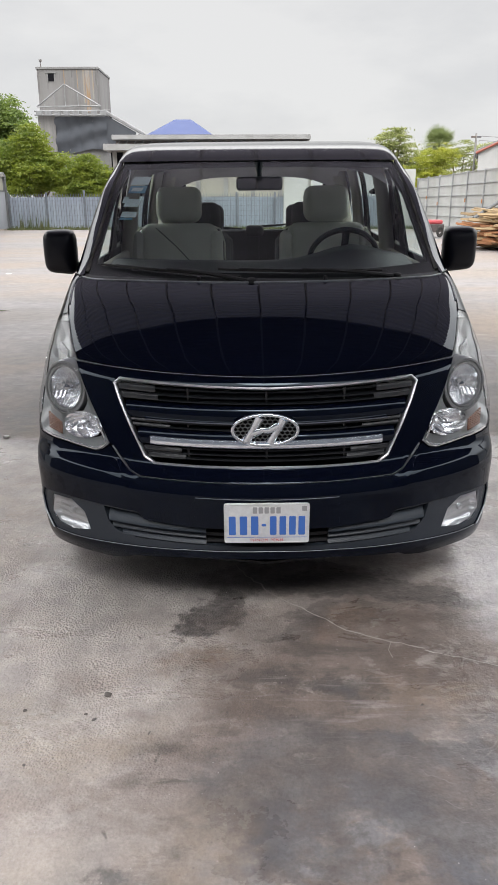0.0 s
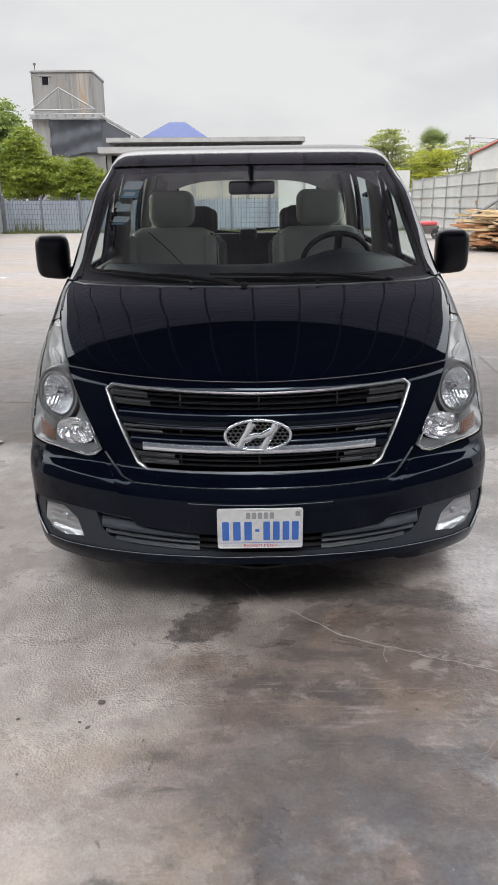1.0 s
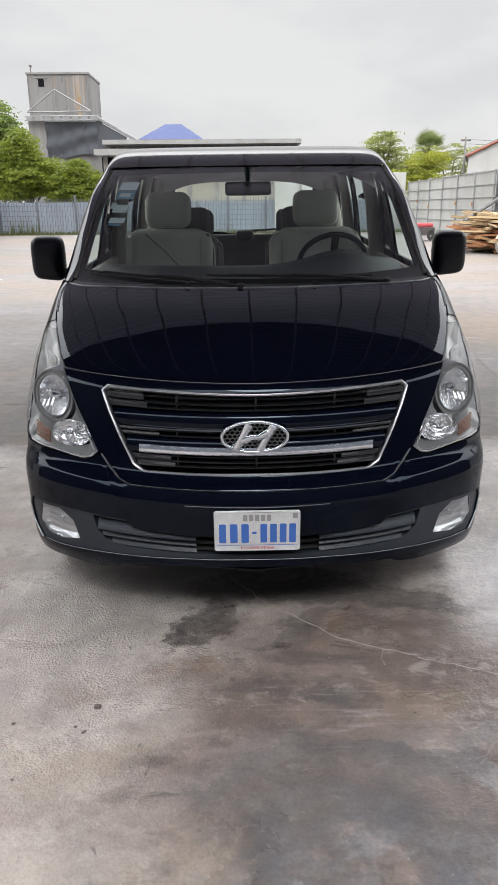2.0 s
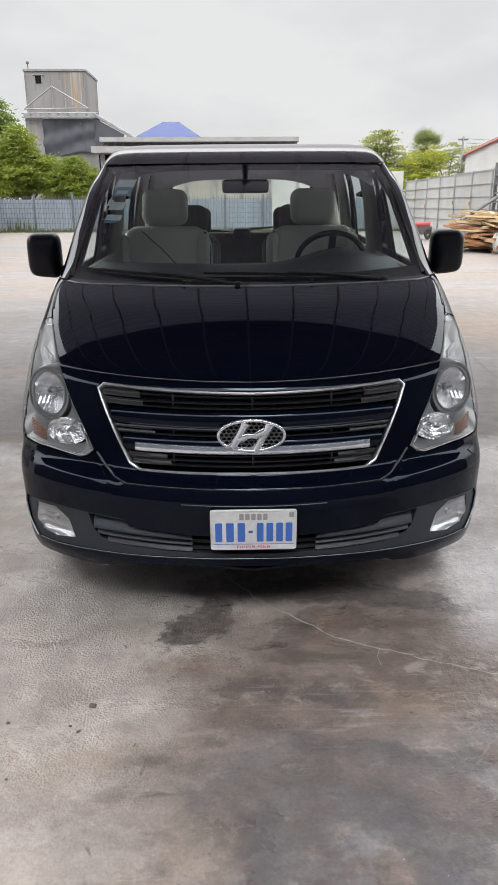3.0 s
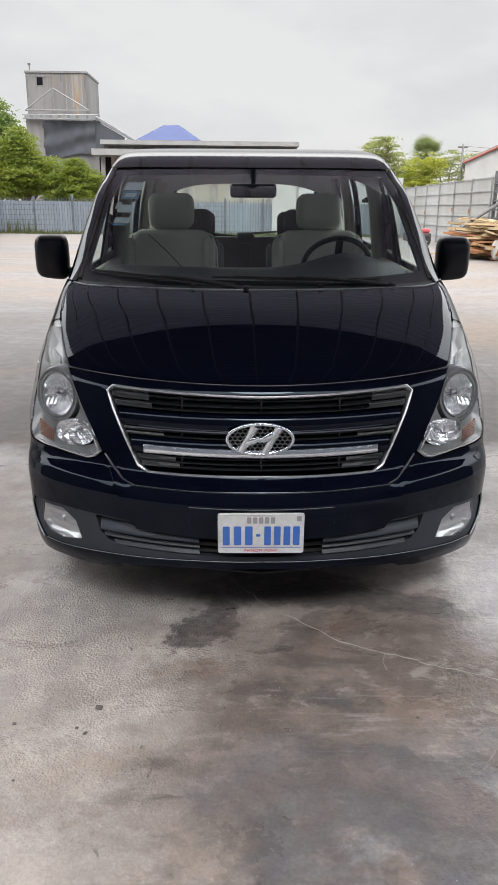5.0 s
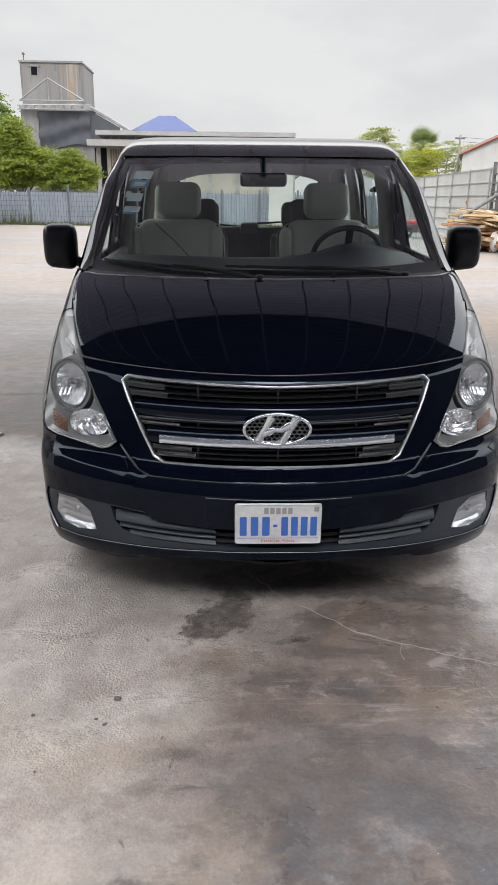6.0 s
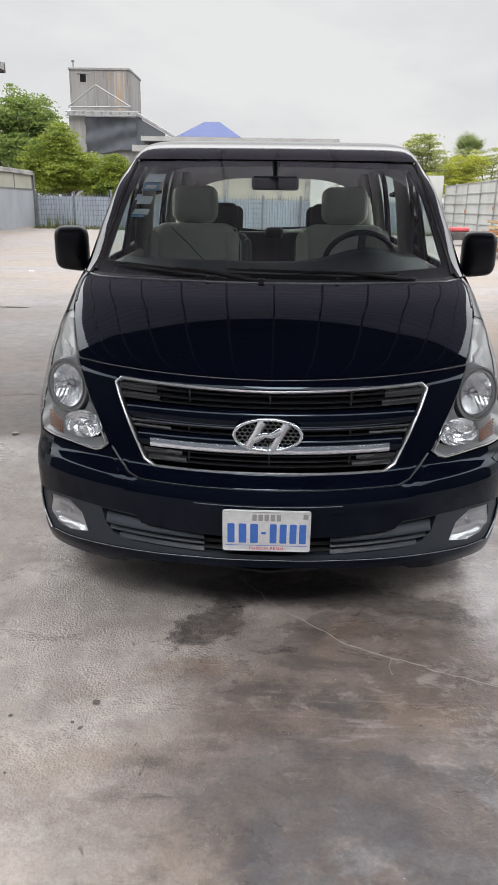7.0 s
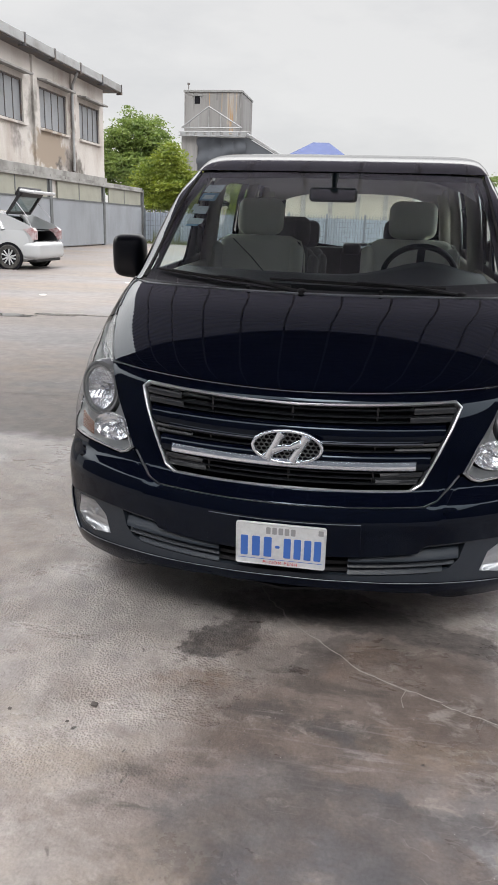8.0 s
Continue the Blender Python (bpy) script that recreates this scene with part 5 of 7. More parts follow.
# shallow puddles in the yard
WATER = material("puddle_water", (0.10, 0.095, 0.09), 0.04, 0.0, 0.0, 0.6)
rng = random.Random(14)
for px, py, rx, ry in ((-4.95, 9.80, 0.50, 0.13), (-4.28, 10.08, 0.34, 0.10), (-3.75, 10.16, 0.30, 0.045), (-5.9, 9.7, 0.6, 0.14)):
    ring = []
    for k in range(28):
        q = 2 * math.pi * k / 28
        r = 1 + 0.75 * noise.noise(Vector((math.cos(q) * 2.1 + px * 3, math.sin(q) * 2.1, 0)))
        gx, gy = px + rx * r * math.cos(q), py + ry * r * math.sin(q)
        ring.append((gx, gy, ground_z(gx, gy) + 0.005))
    tagged(mesh_object("puddle", ring, [tuple(range(28))], WATER), "shallow rain puddle on the concrete", "puddle", "puddles", "structure")
# small litter on the floor and yard
PALELITTER = worn("pale_litter", (0.62, 0.60, 0.57), (0.5, 0.48, 0.45), 0.8)
DARKLITTER = worn("dark_pebble", (0.10, 0.09, 0.085), (0.16, 0.14, 0.13), 0.9)
for name, px, py, r, mat, label in (("pebble", -0.563, 2.094, 0.011, DARKLITTER, "small brown pebble on the floor"), ("pebble", -0.62, 2.0, 0.005, DARKLITTER, "small dark pebble on the floor"), ("pebble", -0.83, 2.02, 0.006, DARKLITTER, "small dark pebble on the floor"), ("pebble", -0.86, 1.62, 0.012, DARKLITTER, "small brown pebble on the floor"),
                                    ("scrap", -5.6, 12.4, 0.055, PALELITTER, "flat pale scrap lying in the yard"), ("scrap", -5.1, 15.5, 0.05, PALELITTER, "flat pale scrap lying in the yard"), ("stone", -1.75, 4.75, 0.02, PALELITTER, "small pale stone on the concrete")):
    bm = bmesh.new()
    bmesh.ops.create_icosphere(bm, subdivisions=2, radius=r)
    for v in bm.verts:
        v.co = Vector((v.co.x * 1.2, v.co.y, v.co.z * (0.25 if name == "scrap" else 0.6))) * (1 + 0.35 * noise.noise(v.co / r * 1.4 + Vector((px, py, 0))))
    ob = part(name, bm, mat, None, "", True)
    ob.location = (px, py, ground_z(px, py) + r * (0.12 if name == "scrap" else 0.35))
    tagged(ob, label, name)


# ---- the open shed over the van, known by its reflections and sized to steer them and the light: dark inside, paler sheets at its front edge
INNER = worn("dark_roof_sheet", (0.135, 0.145, 0.20), (0.10, 0.108, 0.15), 0.7, 0.0, 0.8)
STEEL = worn("painted_steel", (0.50, 0.49, 0.53), (0.43, 0.42, 0.44), 0.6, 0.3, 3)
DARKSCREEN = worn("unseen_screen", (0.09, 0.097, 0.115), (0.055, 0.06, 0.072), 0.85, 0, 0.6)


def translucent(name, colour):
    m = worn(name, colour, tuple(c * 0.7 for c in colour), 0.6, 0, 0.7)
    n, l, p = nodes_of(m)
    t, x = n.new("ShaderNodeBsdfTranslucent"), n.new("ShaderNodeMixShader")
    t.inputs["Color"].default_value = (*colour, 1)
    x.inputs["Fac"].default_value = 0.62
    l.new(p.outputs["BSDF"], x.inputs[1])
    l.new(t.outputs["BSDF"], x.inputs[2])
    l.new(x.outputs["Shader"], n["Material Output"].inputs["Surface"])
    return m


PALE = translucent("pale_roof_sheet", (0.150, 0.142, 0.172))
EAVE = 4.5


def corrugated(x0, x1, y0, y1, z, pitch, depth, mat, name, label):
    """Roof sheets whose waves run across the van."""
    n = int((y1 - y0) / pitch) * 4
    ys = [y0 + (y1 - y0) * k / n for k in range(n + 1)]
    vs, fs = [], []
    for y in ys:
        for x in (x0, x1):
            vs.append((x, y, z + depth * math.sin(2 * math.pi * (y - y0) / pitch)))
    fs = [(2 * k, 2 * k + 1, 2 * k + 3, 2 * k + 2) for k in range(n)]
    return tagged(mesh_object(name, vs, fs, mat, smooth=True), label, "ceiling", kind="structure")


corrugated(-6.2, 6.2, 0.1, 4.6, EAVE, 0.13, 0.013, INNER, "ceiling_inner", "dark corrugated metal roof sheets seen from below")
corrugated(-4.1, 4.1, 4.6, 9.4, EAVE + 0.04, 0.15, 0.034, PALE, "ceiling_edge", "pale translucent corrugated roof sheets")
for k in range(-9, 10):
    tagged(part("roof_beam", box((k * 0.68 - 0.017, 0.1, EAVE - 0.022), (k * 0.68 + 0.017, 9.4 if abs(k) < 6 else 4.6, EAVE - 0.008)), STEEL), "pale steel beam under the roof", "beam", "roof beams", "structure")
# unseen dark screens, added to block low sky from the van's reflections
tagged(part("unseen_screen_behind", box((-13, -6.2, -1.2), (13, -6.0, 8.8)), DARKSCREEN), "unseen dark screen added behind to darken reflections", "wall", kind="structure")
for side in (-1, 1):
    tagged(part("unseen_screen_beside", box((side * 10.4 - 0.1, -6.0, -1.2), (side * 10.4 + 0.1, 3.2, 5.8)), DARKSCREEN), "unseen dark screen added beside to darken reflections", "wall", kind="structure")
    post = tagged(part("shed_post", box((side * 6.1 - 0.05, 4.4, -0.05), (side * 6.1 + 0.05, 4.5, EAVE)), STEEL), "pale steel post under the shed edge", "post", "shed posts")


# ---- the yard's fences and walls
YARD = 0.30
FENCE_Y, LEFT_X, RIGHT_X = 43.0, -13.7, 9.45
PALEBLUE = worn("blue_white_sheet", (0.299, 0.343, 0.399), (0.236, 0.263, 0.307), 0.5, 0.0, 1.1, (1, 1, 0.3), vary=0.06)
GALV = worn("galvanised_bar", (0.149, 0.167, 0.192), (0.105, 0.112, 0.124), 0.5, 0.4, 4)
fence = thing("fence", "pale blue sheet fence behind grey bars and wire", "fence", Matrix.Translation((0, FENCE_Y, YARD)))
rng = random.Random(3)
x = LEFT_X + 0.1
bar_mesh = None
while x < RIGHT_X:
    wide = min(2.15, RIGHT_X - x)
    n = 32
    fold = [(x + wide * k / n, 0.06 + 0.022 * ((k // 2) % 2)) for k in range(n + 1)]
    part("sheet", prism(fold + [(a, d + 0.012) for a, d in fold[::-1]], 0.06, 1.72, "z"), PALEBLUE, fence)
    tall = 1.98 + (0.12 if abs(x + 9.4) < 1.1 else 0)
    part("post", box((x - 0.055, -0.06, 0), (x + 0.055, 0.05, tall), 0.01), GALV, fence)
    x += 2.15
for z in (0.18, 0.45, 0.72, 0.99, 1.26, 1.53, 1.74):
    part("wire", box((LEFT_X + 0.1, -0.025, z - 0.008), (RIGHT_X, -0.009, z + 0.008)), GALV, fence)
me = bpy.data.meshes.new("picket")
bm = bmesh.new()
add_box(bm, (-0.010, -0.04, 0.05), (0.010, -0.026, 1.78))
add_box(bm, (-0.018, -0.042, 1.74), (0.018, -0.024, 1.90))
bm.to_mesh(me)
bm.free()
me.materials.append(GALV)
for k in range(153):
    px = LEFT_X + 0.2 + k * 0.15
    ob = under(new("picket", me), fence)
    ob.location = (px, 0, rng.uniform(-0.015, 0.015))

# strip of grass and weeds along the fence's foot
GRASS = worn("grass", (0.062, 0.0868, 0.0248), (0.112, 0.105, 0.0434), 0.9, 0, 3)
rng = random.Random(8)
vs, fs = [], []
for k in range(5200):
    gx, gy = rng.uniform(LEFT_X + 0.1, RIGHT_X - 0.2), FENCE_Y - 0.12 - abs(rng.gauss(0, 0.55))
    tall = rng.uniform(0.04, 0.16) * (1.4 if gy > FENCE_Y - 0.5 else 0.7)
    if -13 < gx < -11.4 and rng.random() < 0.13:
        gy, tall = FENCE_Y - 0.15, rng.uniform(0.3, 1.0)
    a = rng.uniform(0, 3.14)
    w = 0.03
    n = len(vs)
    dx, dy = w * math.cos(a), w * math.sin(a)
    vs += [(gx - dx, gy - dy, YARD - 0.02), (gx + dx, gy + dy, YARD - 0.02), (gx + rng.uniform(-0.06, 0.06), gy + rng.uniform(-0.06, 0.03), YARD + tall)]
    fs.append((n, n + 1, n + 2))
tagged(mesh_object("fence_grass", vs, fs, GRASS), "short grass and weeds along the fence foot", "grass", kind="stuff")

# left boundary wall: grey sheets below, cream panels above
SHEETGREY = worn("grey_sheet", (0.26, 0.273, 0.298), (0.198, 0.208, 0.223), 0.55, 0.0, 0.7, (1, 1, 0.5), vary=0.05)
CREAMPANEL = worn("cream_panel", (0.291, 0.288, 0.242), (0.236, 0.232, 0.198), 0.7, 0.0, 0.9, vary=0.05)
POSTGREY = worn("post_grey", (0.124, 0.13, 0.136), (0.0868, 0.0868, 0.0868), 0.6, 0.2, 3)
CAPGREY = worn("cap_concrete", (0.285, 0.279, 0.267), (0.136, 0.13, 0.124), 0.85, 0, 1.2)
wl_ = tagged(thing("wall_left", "", "", Matrix.Translation((LEFT_X, 0, YARD)) @ pose(0, 0, 0, 0, 0, 0)), "boundary wall of grey sheets under cream panels", "wall", kind="structure")
bays = [FENCE_Y - 0.1 - 6.2 * k for k in range(7)]
for y1, y0 in zip(bays, bays[1:]):
    part("sheet", box((-0.04, y0 + 0.12, 0.05), (0.02, y1 - 0.12, 2.02)), SHEETGREY, wl_)
    part("post", box((-0.10, y0 - 0.12, 0), (0.06, y0 + 0.12, 2.90), 0.01), POSTGREY, wl_)
    part("rail", box((-0.05, y0 + 0.12, 2.02), (0.045, y1 - 0.12, 2.08)), POSTGREY, wl_)
    for a, b in ((0.12, 0.50), (0.50, 0.96)):
        ya, yb = y0 + 6.2 * a * 0.98 + 0.02, y0 + 6.2 * b
        part("panel", box((-0.06, ya + 0.03, 2.08), (0.0, yb - 0.03, 2.80)), CREAMPANEL, wl_)
        part("frame", box((-0.06, yb - 0.03, 2.08), (0.02, yb + 0.03, 2.80)), POSTGREY, wl_)
    part("cap", box((-0.30, y0, 2.80), (0.10, y1, 2.90), 0.015), CAPGREY, wl_)
    for k in range(4):
        part("coping", box((-0.34, y0 + 1.55 * k + 0.01, 2.90), (0.04, y0 + 1.55 * k + 1.54, 3.04), 0.02), CAPGREY, wl_)
part("post", box((-0.10, FENCE_Y - 0.25, 0), (0.10, FENCE_Y - 0.05, 2.95), 0.01), POSTGREY, wl_)

# right boundary wall: pale framed sheets with rust
PALESHEET = worn("pale_sheet", (0.428, 0.435, 0.421), (0.356, 0.356, 0.335), 0.55, 0.0, 0.8, (1, 1, 0.4), vary=0.05)
FRAME = worn("pale_frame", (0.338, 0.347, 0.347), (0.403, 0.226, 0.105), 0.6, 0.2, 1.3, low=0.62, high=0.75)
wr = tagged(thing("wall_right", "", "", Matrix.Translation((RIGHT_X, 0, YARD))), "boundary wall of pale framed metal sheets with rust", "wall", kind="structure")
y = FENCE_Y - 0.3
while y > 16:
    part("sheet", box((0.0, y - 2.36, 0.06), (0.03, y - 0.04, 2.60)), PALESHEET, wr)
    part("post", box((-0.06, y - 0.04, 0), (0.04, y + 0.04, 2.68)), FRAME, wr)
    y -= 2.4
for z in (0.30, 0.76, 1.22, 1.68, 2.14, 2.62):
    part("rail", box((-0.045, y, z - 0.012), (-0.004, FENCE_Y - 0.3, z + 0.012)), FRAME, wr)
RUST = worn("rust", (0.42, 0.17, 0.05), (0.30, 0.13, 0.05), 0.9, 0, 8)
# small raised blocks stand in for rust smudges on the posts
for k, (ry, z) in enumerate(((40.3, 1.5), (37.9, 1.2), (33.1, 1.35), (30.7, 1.3))):
    part("rust_block", box((-0.09, ry - 0.05, z + 0.04), (-0.055, ry + 0.05, z + 0.20), 0.015), RUST, wr)
white_panel = tagged(part("hoarding", box((8.3, FENCE_Y - 0.15, YARD), (9.3, FENCE_Y - 0.1, YARD + 3.16), 0.01), PALESHEET), "tall white sheet at the fence corner", "hoarding")

tagged(part("hoarding", box((1.95, FENCE_Y - 0.16, YARD), (3.3, FENCE_Y - 0.1, YARD + 3.2), 0.01), PALESHEET), "tall white sheet standing against the fence", "hoarding")

# ladder-like steel rack with a crane strut near the timber
rack = thing("rack", "grey steel rack with rungs beside the timber", "rack", Matrix.Translation((8.6, 24.9, YARD)))
for dy in (0, 0.55):
    part("upright", box((-0.05, dy - 0.05, 0), (0.05, dy + 0.05, 2.7)), POSTGREY, rack)
for k in range(7):
    part("rung", box((-0.03, 0.05, 0.6 + 0.28 * k), (0.03, 0.5, 0.66 + 0.28 * k)), GALV, rack)
part("strut", tube([(-1.4, -0.6, 0.9), (0.0, -0.1, 1.7)], 0.06, 8), POSTGREY, rack)

# timber pile
WOODS = [worn("timber_" + c, a, b, 0.75, 0, 2.2, (1, 0.3, 4), grain=90, vary=0.22) for c, a, b in (("pale", (0.397, 0.298, 0.174), (0.31, 0.217, 0.118)), ("red", (0.322, 0.149, 0.0682), (0.248, 0.112, 0.0496)), ("brown", (0.347, 0.211, 0.105), (0.26, 0.143, 0.0682)))]
pile = thing("timber_pile", "heap of pale and reddish sawn planks on the concrete", "timber", Matrix.Translation((8.25, 23.6, YARD)))
rng = random.Random(11)
for k in range(170):
    layer = (k / 170) ** 0.8
    z = 0.05 + layer * 1.05
    reach = 1.25 * (1 - 0.55 * layer)
    long = rng.uniform(1.0, 2.6) if layer < 0.75 else rng.uniform(2.2, 3.4)
    cx = rng.uniform(-reach, reach * 0.8) + 0.15
    m = pose(cx, rng.uniform(-0.9, 0.9), z, rng.uniform(-6, 6), rng.uniform(-4, 14), rng.uniform(-28, 28) + (90 if rng.random() < 0.45 and layer < 0.7 else 15))
    w, h = rng.uniform(0.05, 0.11), rng.uniform(0.02, 0.045)
    mat = WOODS[0] if layer > 0.72 else WOODS[rng.choice((0, 1, 1, 2))]
    part("plank", box((-w, -long / 2, -h), (w, long / 2, h)), mat, pile).matrix_local = m
sack = thing("sack", "white plastic sack leaning on the timber pile", "sack", Matrix.Translation((7.75, 22.3, YARD)))
bm = bmesh.new()
bmesh.ops.create_icosphere(bm, subdivisions=3, radius=1)
for v in bm.verts:
    v.co = Vector((v.co.x * 0.16, v.co.y * 0.14, 0.30 + v.co.z * 0.30)) * (1 + 0.10 * noise.noise(v.co * 3))
part("bag", bm, worn("sack_white", (0.66, 0.66, 0.64), (0.5, 0.5, 0.48), 0.7), sack, "", True)
# made-up low dark cart with a red canvas, for an unclear object beside the wall
cart = thing("handcart", "made-up low dark cart with red canvas, standing for an unclear object by the wall", "handcart", pose(7.55, 31.5, YARD, 0, 0, 0) @ Matrix.Diagonal((0.55, 0.7, 0.85, 1)))
part("bed", box((-0.9, -0.6, 0.25), (0.9, 0.6, 0.62), 0.03), worn("dark_cart", (0.05, 0.045, 0.05), (0.10, 0.08, 0.07)), cart)
part("canvas", box((-0.5, -0.55, 0.62), (0.8, 0.5, 0.82), 0.08, None, 3), worn("red_canvas", (0.42, 0.06, 0.07), (0.30, 0.05, 0.06)), cart)
for dx in (-0.6, 0.6):
    part("wheel", lathe([(0.10, -0.05), (0.25, -0.06), (0.28, 0), (0.25, 0.06), (0.10, 0.05)], pose(dx, -0.62, 0.28, 90, 0, 0), 18), RUBBER, cart)

# ---- the factory building behind the left wall
PLASTER = worn("stained_plaster", (0.511, 0.48, 0.454), (0.341, 0.29, 0.256), 0.85, 0, 0.6, (1, 1, 0.4), 0.47, 0.70, 0.3, 20)


def stain_plaster(m, patches):
    """Damp and mould patches with torn edges, (y, z, half width, half height, colour), over the plaster."""
    n, l, p = nodes_of(m)
    base = p.inputs["Base Color"].links[0].from_socket
    where = place(m)
    tear = n.new("ShaderNodeTexNoise")
    tear.inputs["Scale"].default_value, tear.inputs["Detail"].default_value = 2.5, 7
    l.new(where, tear.inputs["Vector"])
    shift, torn = n.new("ShaderNodeVectorMath"), n.new("ShaderNodeVectorMath")
    shift.operation = "MULTIPLY_ADD"
    shift.inputs[1].default_value, shift.inputs[2].default_value = (0, 1.6, 1.8), (0, -0.8, -0.9)
    l.new(tear.outputs["Color"], shift.inputs[0])
    l.new(where, torn.inputs[0])
    l.new(shift.outputs["Vector"], torn.inputs[1])
    for y, z, ry, rz, colour, inner in patches:
        g, d = n.new("ShaderNodeMapping"), n.new("ShaderNodeVectorMath")
        g.vector_type, d.operation = "TEXTURE", "LENGTH"
        g.inputs["Location"].default_value, g.inputs["Scale"].default_value = (0, y, z), (1000, ry, rz)
        l.new(torn.outputs["Vector"], g.inputs["Vector"])
        l.new(g.outputs["Vector"], d.inputs[0])
        base = blend_of(m, ramp_of(m, d.outputs["Value"], inner, 1.0, (1, 1, 1), (0, 0, 0)), base, colour)
    l.new(base, p.inputs["Base Color"])


stain_plaster(PLASTER, [(30.9, 4.3, 2.0, 0.95, (0.26, 0.211, 0.167), 0.75), (33.3, 3.8, 1.1, 0.75, (0.0806, 0.0682, 0.062), 0.3), (29.3, 5.6, 0.55, 1.3, (0.186, 0.174, 0.161), 0.2), (28.0, 4.6, 0.5, 1.0, (0.211, 0.192, 0.18), 0.2), (33.2, 5.6, 0.4, 2.0, (0.223, 0.186, 0.167), 0.1), (34.2, 3.7, 0.7, 0.5, (0.105, 0.093, 0.0806), 0.2), (25.4, 5.4, 0.5, 1.4, (0.205, 0.186, 0.167), 0.2), (31.9, 3.7, 0.5, 0.4, (0.0992, 0.0868, 0.0806), 0.1)])
PANE = worn("dusty_pane", (0.223, 0.232, 0.248), (0.186, 0.192, 0.205), 0.3, 0, 2, vary=0.12)
IRON = worn("window_iron", (0.10, 0.10, 0.11), (0.16, 0.12, 0.09), 0.7, 0.2, 3)
EAVESHEET = worn("eave_sheet", (0.31, 0.316, 0.322), (0.198, 0.192, 0.186), 0.6, 0.1, 1)
factory = thing("factory_building", "two-storey pale plastered building with stained walls and steel windows", "building", Matrix.Translation((LEFT_X - 0.10, 0, 0)))
FY0, FY1, FTOP = 6.0, 37.2, 7.62
windows = [(34.15, 36.62), (30.1, 32.75), (26.1, 28.65), (22.2, 24.7), (18.4, 20.8)]
W0, W1 = 5.06, 6.62
part("wall", box((-0.25, FY0, YARD), (0, FY1, W0)), PLASTER, factory)
part("wall", box((-0.25, FY0, W1), (0, FY1, FTOP)), PLASTER, factory)
edges = [FY1] + [v for pair in windows for v in (pair[1], pair[0])] + [FY0]
for hi, lo in zip(edges[::2], edges[1::2]):
    part("pier", box((-0.25, lo, W0), (0, hi, W1)), PLASTER, factory)
part("end_wall", box((-9, FY1 - 0.25, YARD), (-0.25, FY1, FTOP)), PLASTER, factory)
for y0 in (33.2, 29.4, 25.4, 21.4):
    part("pilaster", box((0.0, y0 - 0.02, 3.2), (0.10, y0 + 0.30, FTOP)), PLASTER, factory)
part("band", box((0.0, FY0, 3.30), (0.14, FY1, 3.55), 0.02), CAPGREY, factory)
for y0, y1 in windows:
    win = under(new("window"), factory)
    part("frame", box((-0.16, y0, W0), (-0.06, y0 + 0.06, W1)), IRON, win)
    part("frame", box((-0.16, y1 - 0.06, W0), (-0.06, y1, W1)), IRON, win)
    part("frame", box((-0.16, y0, W0), (-0.06, y1, W0 + 0.06)), IRON, win)
    part("frame", box((-0.16, y0, W1 - 0.06), (-0.06, y1, W1)), IRON, win)
    step = (y1 - y0) / 4
    for k in range(4):
        part("pane", box((-0.125, y0 + k * step + 0.03, W0 + 0.04), (-0.11, y0 + (k + 1) * step - 0.03, W1 - 0.04)), PANE, win)
        if k:
            part("mullion", box((-0.15, y0 + k * step - 0.018, W0), (-0.09, y0 + k * step + 0.018, W1)), IRON, win)
    part("sill", box((-0.05, y0 - 0.08, W0 - 0.10), (0.12, y1 + 0.08, W0), 0.015), PLASTER, win)
    bm = box((-0.02, y0 - 0.15, 0), (0.42, y1 + 0.15, 0.08), 0.015)
    bmesh.ops.transform(bm, matrix=pose(0, 0, W1 + 0.20, 0, 7, 0), verts=bm.verts)
    part("awning", bm, CAPGREY, win)
part("roof_slab", box((-9, FY0, FTOP), (0.55, FY1 + 0.9, FTOP + 0.12)), IRON, factory)
for k in range(11):
    part("bracket", box((0.36, FY1 + 0.95 - k * 2.6 + 0.01, FTOP - 0.06), (0.64, FY1 + 1.06 - k * 2.6, FTOP + 0.40)), IRON, factory)
    y1 = FY1 + 0.95 - k * 2.6
    part("eave_sheet", box((0.42, y1 - 2.47, FTOP + 0.04), (0.62, y1, FTOP + 0.38), 0.02), EAVESHEET, factory)
part("downpipe", tube([(0.5, 32.9, FTOP), (0.22, 33.0, FTOP - 0.45), (0.16, 33.05, FTOP - 0.9), (0.16, 33.05, 3.6)], 0.06, 8), EAVESHEET, factory)

# ---- the white hatchback with its tailgate up
CARWHITE = material("white_car_paint", (0.322, 0.329, 0.338), 0.25, 0.0, 1.0)
CARGLASS = clear_glass("car_glass", (0.35, 0.40, 0.40))
car = thing("hatchback_car", "white hatchback car with its tailgate raised, on the concrete", "car", Matrix.Translation((-8.33, 18.62, YARD - 0.02)))
# x runs from the tail (0) forwards to -4.4
TOPLINE = smooth_curve([(0.0, 0.98), (0.35, 1.12), (0.9, 1.36), (1.6, 1.47), (2.2, 1.45), (2.9, 1.16), (3.3, 0.98), (4.0, 0.80), (4.4, 0.62)])
BELT = smooth_curve([(0.0, 0.96), (0.6, 0.98), (1.5, 0.94), (3.0, 0.90), (4.0, 0.78), (4.4, 0.60)])
WIDE = smooth_curve([(0.0, 0.74), (0.25, 0.82), (0.8, 0.87), (3.4, 0.87), (4.1, 0.78), (4.4, 0.55)])


